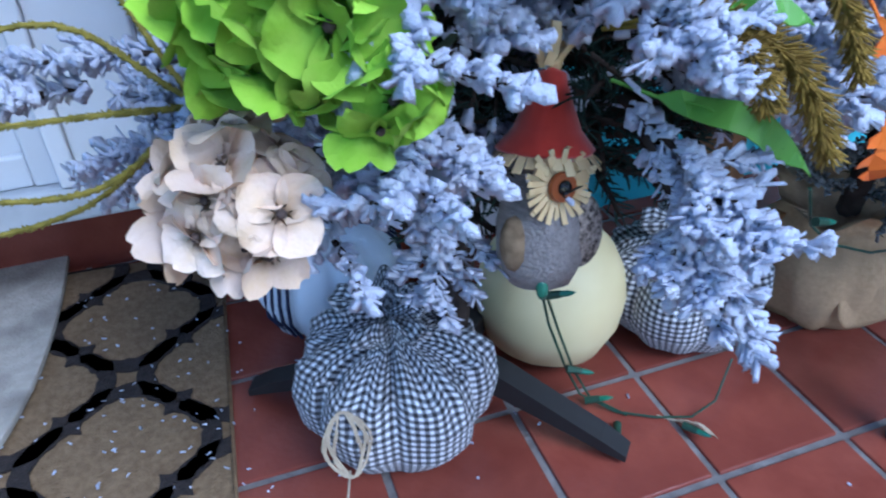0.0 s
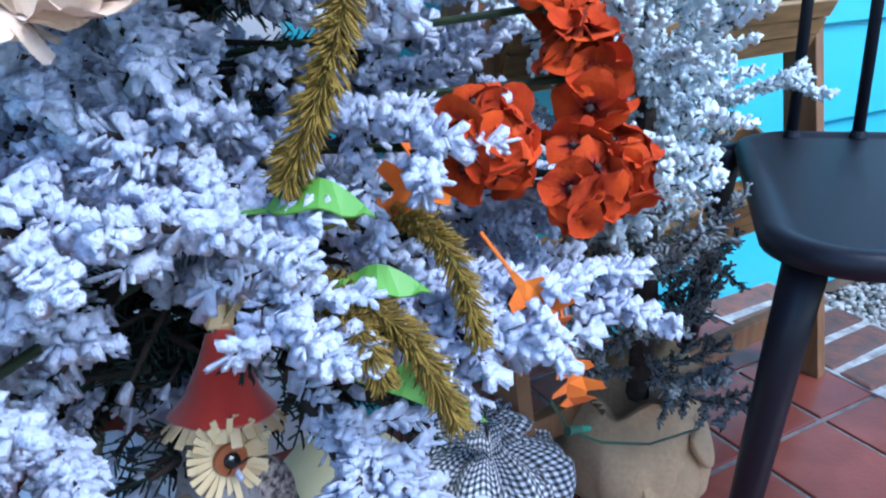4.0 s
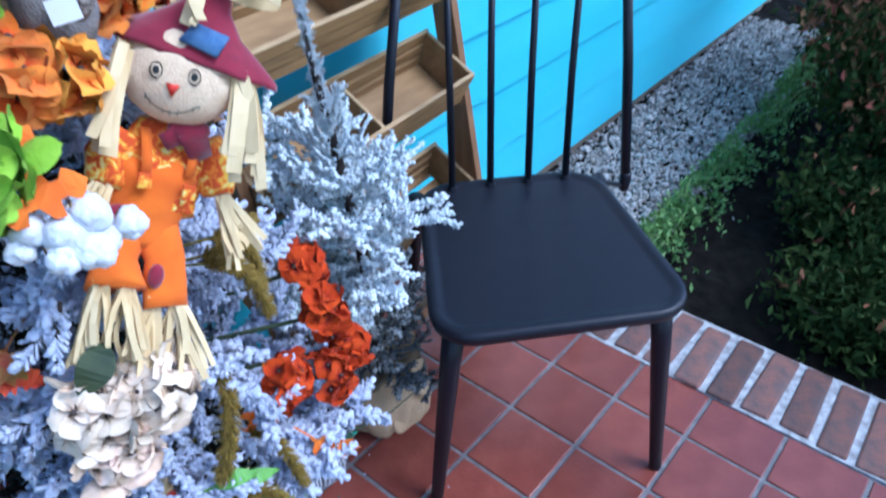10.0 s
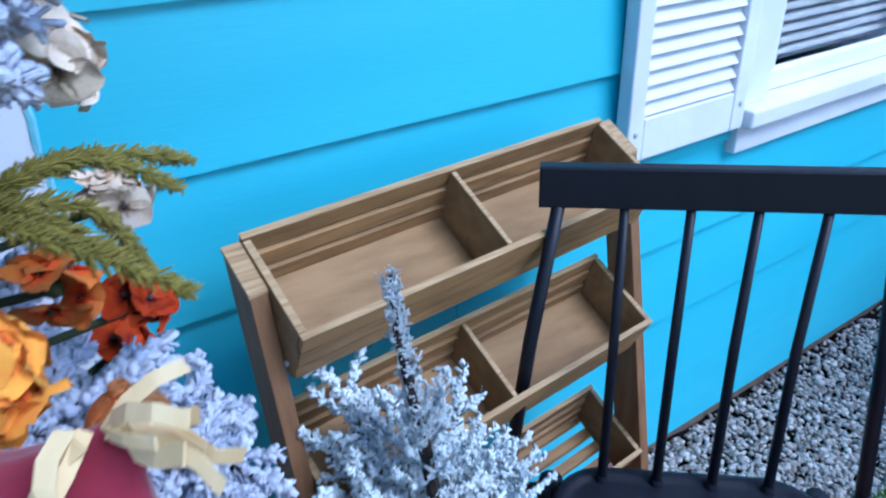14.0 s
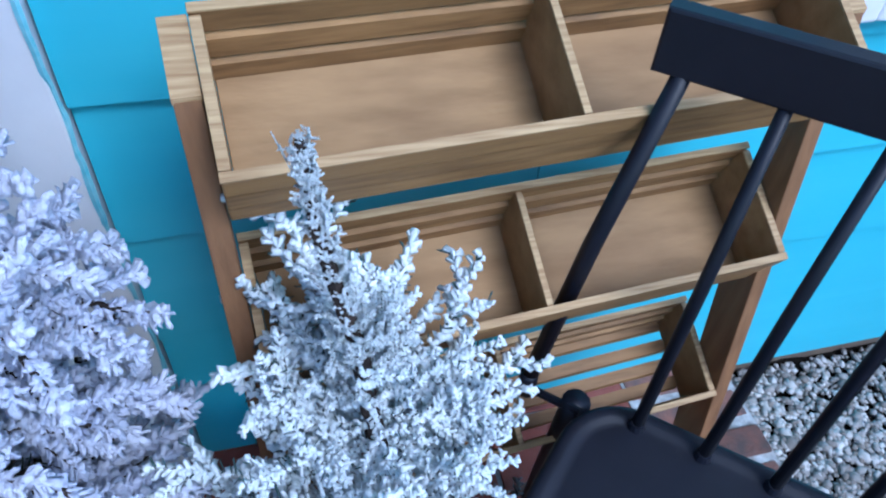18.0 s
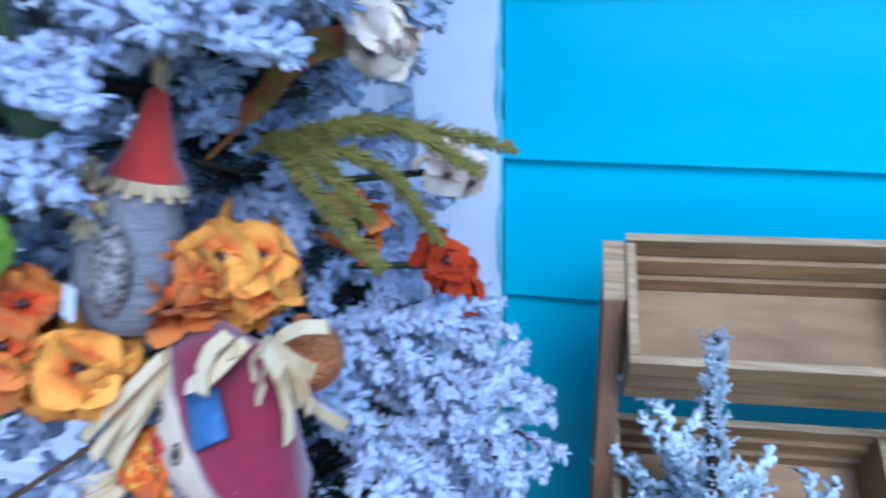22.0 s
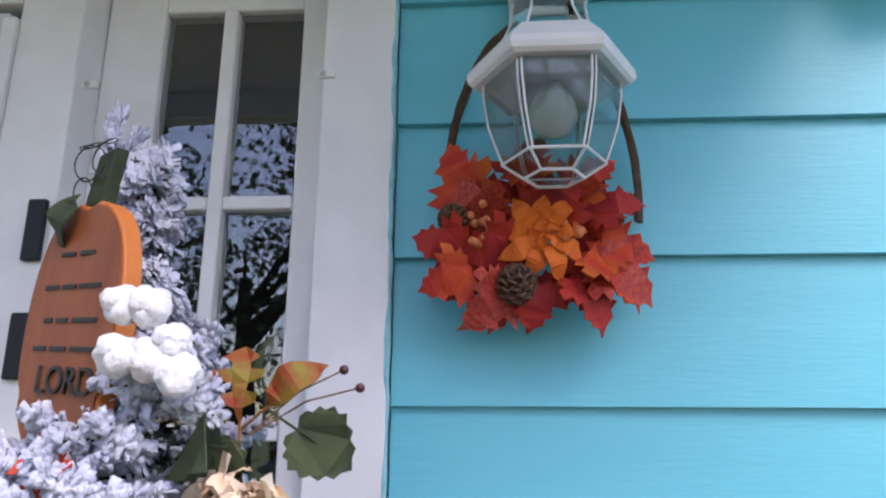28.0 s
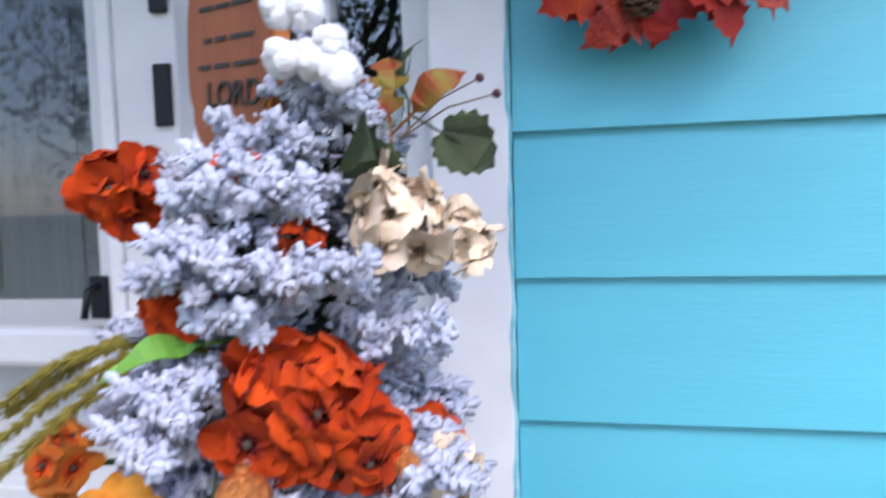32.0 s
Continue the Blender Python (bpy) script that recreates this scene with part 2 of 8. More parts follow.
M = dict(
    siding=mat("turquoise_paint", (0.098, 0.490, 0.610), (0.110, 0.512, 0.635), 6, 0.42, bump=0.12, bscale=70, stretch=(0.3, 1, 3), c3=(0.088, 0.460, 0.580)),
    trim=mat("white_trim_paint", (0.72, 0.73, 0.76), (0.78, 0.79, 0.82), 14, 0.45, bump=0.08, bscale=90, c3=(0.66, 0.67, 0.71)),
    caulk=mat("caulk", (0.16, 0.50, 0.60), (0.30, 0.60, 0.68), 60, 0.6),
    doorw=mat("white_door_paint", (0.57, 0.59, 0.63), (0.61, 0.63, 0.67), 8, 0.4, c3=(0.53, 0.55, 0.60)),
    sill=mat("grey_sill_metal", (0.5, 0.52, 0.55), (0.42, 0.44, 0.47), 30, 0.5),
    # near-black base colour stands in for the lack of light indoors
    dark=mat("near_black", (0.02, 0.022, 0.027), (0.03, 0.032, 0.036), 4, 0.9),
    blindback=mat("pale_grey_blind", (0.34, 0.38, 0.45), (0.40, 0.44, 0.5), 5, 0.8),
    curtain=mat("grey_blind", (0.085, 0.098, 0.125), (0.115, 0.13, 0.16), 5, 0.8, stretch=(20, 1, 0.4)),
    blind=mat("white_blind", (0.62, 0.65, 0.7), (0.55, 0.58, 0.63), 10, 0.6),
    tile=mat("red_quarry_tile", (0.17, 0.041, 0.028), (0.24, 0.065, 0.043), 14, 0.24, bump=0.18, bscale=120, spread=0.16, c3=(0.165, 0.042, 0.031)),
    grout=mat("grey_grout", (0.23, 0.22, 0.215), (0.13, 0.12, 0.118), 40, 0.95, bump=0.6, bscale=200),
    brick=mat("weathered_brick", (0.20, 0.085, 0.06), (0.10, 0.065, 0.058), 28, 0.9, bump=0.8, bscale=110, spread=0.3, c3=(0.12, 0.09, 0.085)),
    mortar=mat("white_mortar", (0.52, 0.52, 0.52), (0.22, 0.21, 0.20), 45, 0.95, bump=0.8, bscale=150),
    gravel=mat("pebbles", (0.42, 0.40, 0.375), (0.21, 0.20, 0.187), 9, 0.85, bump=0.3, spread=0.0),
    # soil colour taken near black to hold the deep shade under the shrubs
    soil=mat("shade_dark_soil", (0.005, 0.0045, 0.004), (0.013, 0.011, 0.009), 22, 1.0, bump=1.0, bscale=60),
    grass=mat("lawn", (0.10, 0.17, 0.04), (0.16, 0.22, 0.06), 3, 0.9, bump=0.6, bscale=40),
    asphalt=mat("asphalt", (0.16, 0.165, 0.18), (0.2, 0.205, 0.22), 8, 0.9),
    conc=mat("foundation", (0.13, 0.10, 0.075), (0.18, 0.14, 0.1), 12, 0.9, bump=0.5),
    black=mat("black_powder_coat", (0.005, 0.006, 0.012), (0.007, 0.008, 0.015), 30, 0.45, bump=0.05, bscale=400),
    blackpl=mat("black_plastic", (0.008, 0.008, 0.009), (0.013, 0.013, 0.014), 40, 0.6),
    wood=mat("pale_pine", (0.34, 0.190, 0.070), (0.19, 0.100, 0.034), 12, 0.6, bump=0.2, bscale=60, stretch=(1, 9, 9), spread=0.12, c3=(0.33, 0.18, 0.06)),
    ply=mat("pale_plywood", (0.35, 0.212, 0.088), (0.23, 0.132, 0.050), 10, 0.65, bump=0.12, bscale=70, stretch=(1, 4, 4), spread=0.1, c3=(0.24, 0.13, 0.045)),
    plyedge=mat("pale_plywood_edge", (0.52, 0.36, 0.18), (0.30, 0.175, 0.075), 30, 0.7, bump=0.2, stretch=(0.25, 8, 8)),
    post=mat("stained_pine_post", (0.25, 0.125, 0.052), (0.17, 0.082, 0.034), 8, 0.6, bump=0.2, stretch=(8, 8, 1), spread=0.1),
    flock=mat("white_flock", (0.49, 0.53, 0.68), (0.64, 0.67, 0.79), 30, 0.95, bump=0.8, bscale=420, spread=0.09),
    flock2=mat("icy_flock", (0.86, 0.91, 0.94), (0.66, 0.75, 0.79), 90, 0.95, bump=0.6, bscale=600, spread=0.08),
    needle=mat("dark_green_needles", (0.012, 0.028, 0.024), (0.03, 0.05, 0.042), 40, 0.7),
    teal=mat("teal_needles", (0.05, 0.10, 0.10), (0.02, 0.05, 0.05), 60, 0.7),
    bark=mat("bark", (0.055, 0.042, 0.035), (0.028, 0.022, 0.02), 50, 0.95, bump=0.8, bscale=90),
    greytwig=mat("grey_twig", (0.24, 0.26, 0.27), (0.08, 0.09, 0.09), 50, 0.95),
    lime=petal("lime_petals", (0.26, 0.46, 0.03), (0.33, 0.52, 0.06), (0.16, 0.33, 0.03)),
    cream=petal("cream_petals", (0.68, 0.50, 0.33), (0.74, 0.58, 0.48), (0.33, 0.22, 0.14)),
    palecream=petal("pale_cream_petals", (0.74, 0.59, 0.42), (0.78, 0.65, 0.52), (0.42, 0.3, 0.2)),
    rust=petal("rust_petals", (0.54, 0.066, 0.006), (0.38, 0.034, 0.006), (0.16, 0.012, 0.018)),
    amber=petal("amber_petals", (0.76, 0.36, 0.05), (0.68, 0.27, 0.035), (0.62, 0.05, 0.01), reach=0.017),
    orange=petal("orange_petals", (0.68, 0.20, 0.02), (0.52, 0.17, 0.04), (0.68, 0.05, 0.01), reach=0.018),
    yellow=petal("yellow_petals", (0.80, 0.52, 0.02), (0.75, 0.45, 0.02), (0.3, 0.12, 0.02)),
    seedeye=mat("flower_eye", (0.05, 0.035, 0.03), (0.09, 0.06, 0.05), 80, 0.9),
    gleaf=mat("green_leaf", (0.10, 0.27, 0.03), (0.15, 0.34, 0.05), 25, 0.5, spread=0.1),
    dleaf=mat("dark_green_leaf", (0.016, 0.030, 0.012), (0.040, 0.058, 0.02), 40, 0.75, bump=0.3, bscale=90),
    oleaf=mat("orange_felt_leaf", (0.74, 0.19, 0.008), (0.62, 0.12, 0.006), 30, 0.9, sheen=0.05),
    aleaf=mat("autumn_leaf", (0.24, 0.014, 0.008), (0.20, 0.15, 0.016), 45, 0.7, detail=3, c3=(0.07, 0.09, 0.012)),
    oflower=mat("orange_silk_petal", (0.72, 0.17, 0.008), (0.62, 0.11, 0.006), 40, 0.75, sheen=0.05),
    redleaf=mat("deep_red_leaf", (0.26, 0.006, 0.014), (0.42, 0.025, 0.010), 16, 0.75, bump=0.2, bscale=60),
    fireleaf=mat("fiery_leaf", (0.62, 0.080, 0.008), (0.42, 0.018, 0.010), 22, 0.7, bump=0.2, bscale=60, c3=(0.70, 0.2, 0.02)),
    mesh=mat("red_mesh_ribbon", (0.33, 0.012, 0.014), (0.46, 0.07, 0.035), 170, 0.6, detail=1),
    tail=mat("olive_foxtail", (0.17, 0.105, 0.012), (0.29, 0.19, 0.025), 120, 0.9),
    greentail=mat("green_foxtail", (0.17, 0.145, 0.02), (0.30, 0.245, 0.04), 120, 0.9),
    cotton=mat("cotton", (0.74, 0.75, 0.77), (0.62, 0.63, 0.68), 60, 1.0, bump=0.6, bscale=180, sheen=0.4),
    husk=mat("brown_husk", (0.10, 0.06, 0.035), (0.16, 0.10, 0.06), 60, 0.9),
    raffia=mat("raffia", (0.76, 0.60, 0.34), (0.64, 0.46, 0.22), 45, 0.7, stretch=(1, 1, 0.2), spread=0.08),
    burlapskin=mat("tan_burlap", (0.82, 0.62, 0.42), (0.74, 0.54, 0.34), 220, 0.95, bump=0.5, bscale=500),
    burlap=mat("brown_burlap", (0.50, 0.34, 0.19), (0.42, 0.28, 0.15), 160, 0.95, bump=0.35, bscale=400, c3=(0.40, 0.27, 0.15)),
    burg=mat("burgundy_felt", (0.24, 0.008, 0.030), (0.19, 0.006, 0.025), 80, 0.9, sheen=0.4),
    orfelt=mat("orange_felt", (0.80, 0.17, 0.006), (0.66, 0.12, 0.004), 26, 0.95, sheen=0.08),
    denim=mat("denim_patch", (0.05, 0.11, 0.24), (0.10, 0.19, 0.34), 90, 0.9),
    ink=mat("black_ink", (0.012, 0.012, 0.012), (0.02, 0.02, 0.02), 50, 0.6),
    redpaint=mat("red_paint", (0.6, 0.03, 0.015), (0.5, 0.03, 0.015), 50, 0.7),
    redfelt=mat("red_felt", (0.50, 0.035, 0.018), (0.40, 0.025, 0.014), 60, 0.95, sheen=0.4),
    greyknit=mat("grey_knit", (0.27, 0.25, 0.25), (0.20, 0.185, 0.185), 260, 0.95, bump=0.7, bscale=420, stretch=(1, 0.2, 1)),
    wingcloth=mat("brown_speckled_cloth", (0.028, 0.02, 0.018), (0.36, 0.30, 0.26), 260, 0.95, detail=1),
    fuzz=mat("brown_fuzz", (0.22, 0.16, 0.10), (0.12, 0.085, 0.05), 120, 1.0),
    button=mat("brown_button", (0.28, 0.075, 0.02), (0.22, 0.06, 0.015), 30, 0.35),
    bead=mat("black_bead", (0.006, 0.006, 0.006), (0.01, 0.01, 0.01), 30, 0.12),
    paper=mat("white_tag", (0.82, 0.82, 0.84), (0.78, 0.78, 0.8), 30, 0.7),
    copper=mat("copper_glitter", (0.55, 0.17, 0.045), (0.75, 0.30, 0.10), 320, 0.35, metal=0.85, bump=1.0, bscale=420),
    whitepk=mat("white_pumpkin", (0.74, 0.78, 0.86), (0.68, 0.72, 0.8), 10, 0.5, c3=(0.66, 0.70, 0.79)),
    squash=mat("pale_yellow_squash", (0.66, 0.58, 0.33), (0.60, 0.51, 0.27), 9, 0.5, bump=0.1, c3=(0.70, 0.63, 0.40)),
    stem=mat("dry_stem", (0.14, 0.11, 0.06), (0.08, 0.06, 0.035), 60, 0.9, bump=0.5),
    wire=mat("green_wire", (0.012, 0.045, 0.028), (0.018, 0.06, 0.035), 60, 0.5),
    bulb=mat("green_bulb", (0.03, 0.16, 0.09), (0.02, 0.12, 0.09), 60, 0.3),
    coir=mat("coir", (0.24, 0.165, 0.092), (0.16, 0.105, 0.055), 130, 1.0, bump=1.0, bscale=260),
    coirdark=mat("black_coir", (0.013, 0.010, 0.011), (0.03, 0.022, 0.02), 130, 1.0, bump=1.0, bscale=260),
    lightmat=mat("pale_woven_mat", (0.46, 0.43, 0.38), (0.36, 0.33, 0.29), 60, 0.95, bump=0.8, bscale=200, c3=(0.22, 0.2, 0.18)),
    straw=mat("straw", (0.55, 0.40, 0.17), (0.40, 0.28, 0.11), 40, 0.9, spread=0.1),
    twine=mat("jute_twine", (0.42, 0.35, 0.26), (0.35, 0.29, 0.21), 200, 0.95),
    lantern=mat("white_lantern_enamel", (0.74, 0.75, 0.76), (0.7, 0.71, 0.72), 20, 0.35),
    vine=mat("grapevine", (0.10, 0.055, 0.032), (0.055, 0.032, 0.02), 90, 0.9, bump=0.8),
    cone=mat("pine_cone", (0.16, 0.085, 0.05), (0.08, 0.042, 0.026), 60, 0.85),
    signface=mat("stained_wood_sign", (0.27, 0.080, 0.026), (0.19, 0.052, 0.017), 7, 0.6, stretch=(6, 6, 1)),
    signedge=mat("orange_sign_edge", (0.55, 0.17, 0.035), (0.5, 0.15, 0.03), 20, 0.6),
    berry=mat("orange_berry", (0.55, 0.13, 0.04), (0.65, 0.25, 0.1), 60, 0.4),
    berrydark=mat("dark_red_berry", (0.09, 0.012, 0.022), (0.06, 0.01, 0.02), 60, 0.35),
    # green leaf colour darkened to carry the shade among the shrubs
    foliage=mat("shade_dark_shrub_leaf", (0.017, 0.035, 0.009), (0.042, 0.062, 0.014), 6, 0.8, spread=0.0),
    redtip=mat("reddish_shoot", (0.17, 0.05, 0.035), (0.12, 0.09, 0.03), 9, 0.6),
    cover=mat("ground_cover_leaf", (0.13, 0.25, 0.06), (0.19, 0.32, 0.085), 12, 0.6),
    treeleaf=mat("tree_leaf", (0.03, 0.06, 0.015), (0.05, 0.085, 0.02), 3, 0.7),
    pane=glass("sidelight_glass", (0.92, 0.95, 0.97), ior=1.75),
    plainpane=glass("window_glass", (0.92, 0.95, 0.97)),
    # grey-green tint stands for darker surroundings mirrored in the clear glass
    lampglass=glass("lantern_glass_reflection_tint", (0.70, 0.78, 0.77)),
    globe=mat("dim_grey_bulb_glass", (0.40, 0.43, 0.43), (0.46, 0.49, 0.49), 8, 0.12),
    navy=mat("navy_stripe", (0.012, 0.016, 0.05), (0.016, 0.02, 0.06), 60, 0.8),
)
def printed(name, colours, scale):
    """Cloth with a scattered leaf print."""
    m = bpy.data.materials.new(name)
    m.use_nodes = True
    nt = m.node_tree
    b = nt.nodes["Principled BSDF"]
    b.inputs["Roughness"].default_value = 0.9
    co = nt.nodes.new("ShaderNodeTexCoord")
    vo = nt.nodes.new("ShaderNodeTexNoise")
    vo.inputs["Scale"].default_value, vo.inputs["Detail"].default_value, vo.inputs["Distortion"].default_value = scale, 1.5, 1.2
    nt.links.new(co.outputs["Object"], vo.inputs["Vector"])
    ramp = nt.nodes.new("ShaderNodeValToRGB")
    ramp.color_ramp.interpolation = "CONSTANT"
    ramp.color_ramp.elements[0].color = (*colours[0], 1)
    ramp.color_ramp.elements[1].position, ramp.color_ramp.elements[1].color = 0.47, (*colours[1], 1)
    for at, c in ((0.56, colours[2]), (0.64, colours[3])):
        ramp.color_ramp.elements.new(at).color = (*c, 1)
    nt.links.new(vo.outputs[0], ramp.inputs[0])
    nt.links.new(ramp.outputs[0], b.inputs["Base Color"])
    return m


# low specular keeps the shade-darkened soil and shrub leaves near black
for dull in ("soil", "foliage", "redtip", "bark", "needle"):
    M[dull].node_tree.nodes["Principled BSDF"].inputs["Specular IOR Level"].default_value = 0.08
M["black"].node_tree.nodes["Principled BSDF"].inputs["Specular IOR Level"].default_value = 0.35
M["print_"] = printed("orange_print_cloth", ((0.62, 0.08, 0.008), (0.78, 0.20, 0.012), (0.84, 0.46, 0.05), (0.86, 0.66, 0.22)), 90)
M["gingham"] = checks("black_white_gingham", 0.0085, (0.012, 0.013, 0.018), (0.17, 0.18, 0.21), (0.70, 0.72, 0.78))


# ---- mesh helpers ----
def mesh_of(name, bm, mats, smooth=False):
    me = bpy.data.meshes.new(name)
    bm.to_mesh(me)
    bm.free()
    for m in mats if isinstance(mats, (list, tuple)) else [mats]:
        me.materials.append(m)
    if smooth:
        me.polygons.foreach_set("use_smooth", [True] * len(me.polygons))
    return me


def part(name, bm, material, parent=None, label="", smooth=False, m=None):
    """Links a bmesh, or a ready mesh, as one object under a thing or a part."""
    me = bm if isinstance(bm, bpy.types.Mesh) else mesh_of(name, bm, material, smooth)
    ob = new(name, me)
    if parent is not None:
        ob.parent = parent
    if m is not None:
        ob.matrix_basis = m
    if label:
        ob["label"] = label
    return ob


def thing(name, label, category, m=None, group="", kind=""):
    ob = new(name)
    ob.empty_display_size = 0.05
    if m is not None:
        ob.matrix_basis = m
    return tagged(ob, label, category, group, kind)


def bm_box(x0, x1, y0, y1, z0, z1, bevel=0.0, bm=None):
    bm = bm or bmesh.new()
    vs = [bm.verts.new((x, y, z)) for x in (x0, x1) for y in (y0, y1) for z in (z0, z1)]
    fs = [(0, 1, 3, 2), (4, 6, 7, 5), (0, 4, 5, 1), (2, 3, 7, 6), (0, 2, 6, 4), (1, 5, 7, 3)]
    faces = [bm.faces.new([vs[i] for i in f]) for f in fs]
    if bevel:
        edges = {e for f in faces for e in f.edges}
        bmesh.ops.bevel(bm, geom=list(edges), offset=bevel, segments=2, affect="EDGES", profile=0.5)
    return bm


def bm_prism(outline, depth, bm=None, axis="y", bevel=0.0):
    """A plate: outline in (x, z) with thickness along y from 0 to depth, or in (x, y) with thickness along z."""
    bm = bm or bmesh.new()
    put = (lambda a, b, d: (a, d, b)) if axis == "y" else (lambda a, b, d: (a, b, d))
    lo = [bm.verts.new(put(a, b, 0)) for a, b in outline]
    hi = [bm.verts.new(put(a, b, depth)) for a, b in outline]
    n = len(outline)
    caps = [bm.faces.new(lo[::-1]), bm.faces.new(hi)]
    for i in range(n):
        bm.faces.new((lo[i], lo[(i + 1) % n], hi[(i + 1) % n], hi[i]))
    bmesh.ops.recalc_face_normals(bm, faces=bm.faces[:])
    if bevel:
        bmesh.ops.bevel(bm, geom=[e for f in caps for e in f.edges], offset=bevel, segments=2, affect="EDGES", profile=0.5)
    return bm


def bm_tube(points, radii, sides=8, bm=None, cap=True):
    bm = bm or bmesh.new()
    pts = [Vector(p) for p in points]
    if not isinstance(radii, (list, tuple)):
        radii = [radii] * len(pts)
    rings, side = [], None
    for i, p in enumerate(pts):
        d = (pts[min(i + 1, len(pts) - 1)] - pts[max(i - 1, 0)]).normalized()
        if side is None:
            side = d.orthogonal().normalized()
        side = (side - d * side.dot(d)).normalized()
        up = d.cross(side)
        rings.append([bm.verts.new(p + radii[i] * (math.cos(a) * side + math.sin(a) * up)) for a in [2 * math.pi * k / sides for k in range(sides)]])
    for a, b in zip(rings, rings[1:]):
        for k in range(sides):
            bm.faces.new((a[k], a[(k + 1) % sides], b[(k + 1) % sides], b[k]))
    if cap:
        bm.faces.new(rings[0][::-1])
        bm.faces.new(rings[-1])
    return bm


def bm_ball(c, r, bm=None, sub=2, squash=(1, 1, 1)):
    bm = bm or bmesh.new()
    m = Matrix.Translation(c) @ Matrix.Diagonal((r * squash[0], r * squash[1], r * squash[2], 1))
    bmesh.ops.create_icosphere(bm, subdivisions=sub, radius=1, matrix=m)
    return bm


def bm_lathe(profile, sides=32, lobes=0, depth=0.0, uv=False, bm=None, sway=0.0):
    """Turned form of (radius, z); lobes press ribs into it. uv: metres round and along."""
    bm = bm or bmesh.new()
    rings = []
    for r, z in profile:
        ring = []
        for k in range(sides):
            a = 2 * math.pi * k / sides
            rr = r * (1 - depth * (1 - abs(math.sin(a * lobes / 2)) ** 0.6)) if lobes else r
            rr *= 1 + sway * noise.noise((3 * math.cos(a), 3 * math.sin(a), 14 * z))
            ring.append(bm.verts.new((rr * math.cos(a), rr * math.sin(a), z)))
        rings.append(ring)
    lay = bm.loops.layers.uv.new("cloth") if uv else None
    big = max(r for r, z in profile)
    run = 0.0
    for i in range(len(rings) - 1):
        step = math.hypot(profile[i + 1][0] - profile[i][0], profile[i + 1][1] - profile[i][1])
        for k in range(sides):
            f = bm.faces.new((rings[i][k], rings[i][(k + 1) % sides], rings[i + 1][(k + 1) % sides], rings[i + 1][k]))
            if uv:
                w = 2 * math.pi * big / sides
                for lp, (u, v) in zip(f.loops, ((k * w, run), ((k + 1) * w, run), ((k + 1) * w, run + step), (k * w, run + step))):
                    lp[lay].uv = (u, v)
        run += step
    if profile[0][0] > 1e-4:
        bm.faces.new(rings[0][::-1])
    if profile[-1][0] > 1e-4:
        bm.faces.new(rings[-1])
    return bm


def sprigs(starts, ways, lengths, widths, name, material, tip=0.35):
    """One mesh of many small bent three-sided fingers."""
    s, w = np.asarray(starts, float), np.asarray(ways, float)
    w /= np.linalg.norm(w, axis=1, keepdims=True)
    ref = np.where(np.abs(w[:, 2:3]) < 0.9, [[0, 0, 1.0]], [[1.0, 0, 0]])
    a = np.cross(w, ref)
    a /= np.linalg.norm(a, axis=1, keepdims=True)
    b = np.cross(w, a)
    ln, wd = np.asarray(lengths, float)[:, None], np.asarray(widths, float)[:, None]
    rows = []
    bow = (a * np.sin(7.1 * np.arange(len(s)))[:, None] + b * np.cos(3.7 * np.arange(len(s)))[:, None]) * ln * 0.14
    for at, fat in ((0.0, 0.85), (0.84, 1.05)):
        for ca, cb in ((1, 0), (-0.5, 0.87), (-0.5, -0.87)):
            rows.append(s + w * ln * at + bow * at * at + (a * ca + b * cb) * wd * fat * 0.5)
    rows.append(s + w * ln + bow * 1.5)
    n = len(s)
    verts = np.stack(rows, 1).reshape(-1, 3)
    quads = [(k, (k + 1) % 3, 3 + (k + 1) % 3, 3 + k) for k in range(3)]
    tris = [(3 + k, 3 + (k + 1) % 3, 6) for k in range(3)]
    faces = []
    for i in range(n):
        o = 7 * i
        faces += [tuple(o + v for v in q) for q in quads] + [tuple(o + v for v in t) for t in tris]
    return verts.tolist(), faces


def join_data(name, chunks, mats, flat=()):
    """chunks: (verts, faces, material index)."""
    verts, faces, idx = [], [], []
    for v, f, k in chunks:
        o = len(verts)
        verts += v
        faces += [tuple(o + i for i in q) for q in f]
        idx += [k] * len(f)
    me = bpy.data.meshes.new(name)
    me.from_pydata(verts, [], faces)
    for m in mats:
        me.materials.append(m)
    me.polygons.foreach_set("material_index", idx)
    me.polygons.foreach_set("use_smooth", [k not in flat for k in idx])
    me.update()
    return me


def tube_data(points, radii, sides=5):
    bm = bm_tube(points, radii, sides)
    bm.verts.index_update()
    out = [tuple(v.co) for v in bm.verts], [tuple(v.index for v in f.verts) for f in bm.faces]
    bm.free()
    return out


# ---- setting ----
COURSES = [-0.05, 0.152, 0.358, 0.565, 0.771, 0.977, 1.184, 1.390, 1.596, 1.803, 2.009, 2.215, 2.42, 2.63]
WALL_END = 4.30

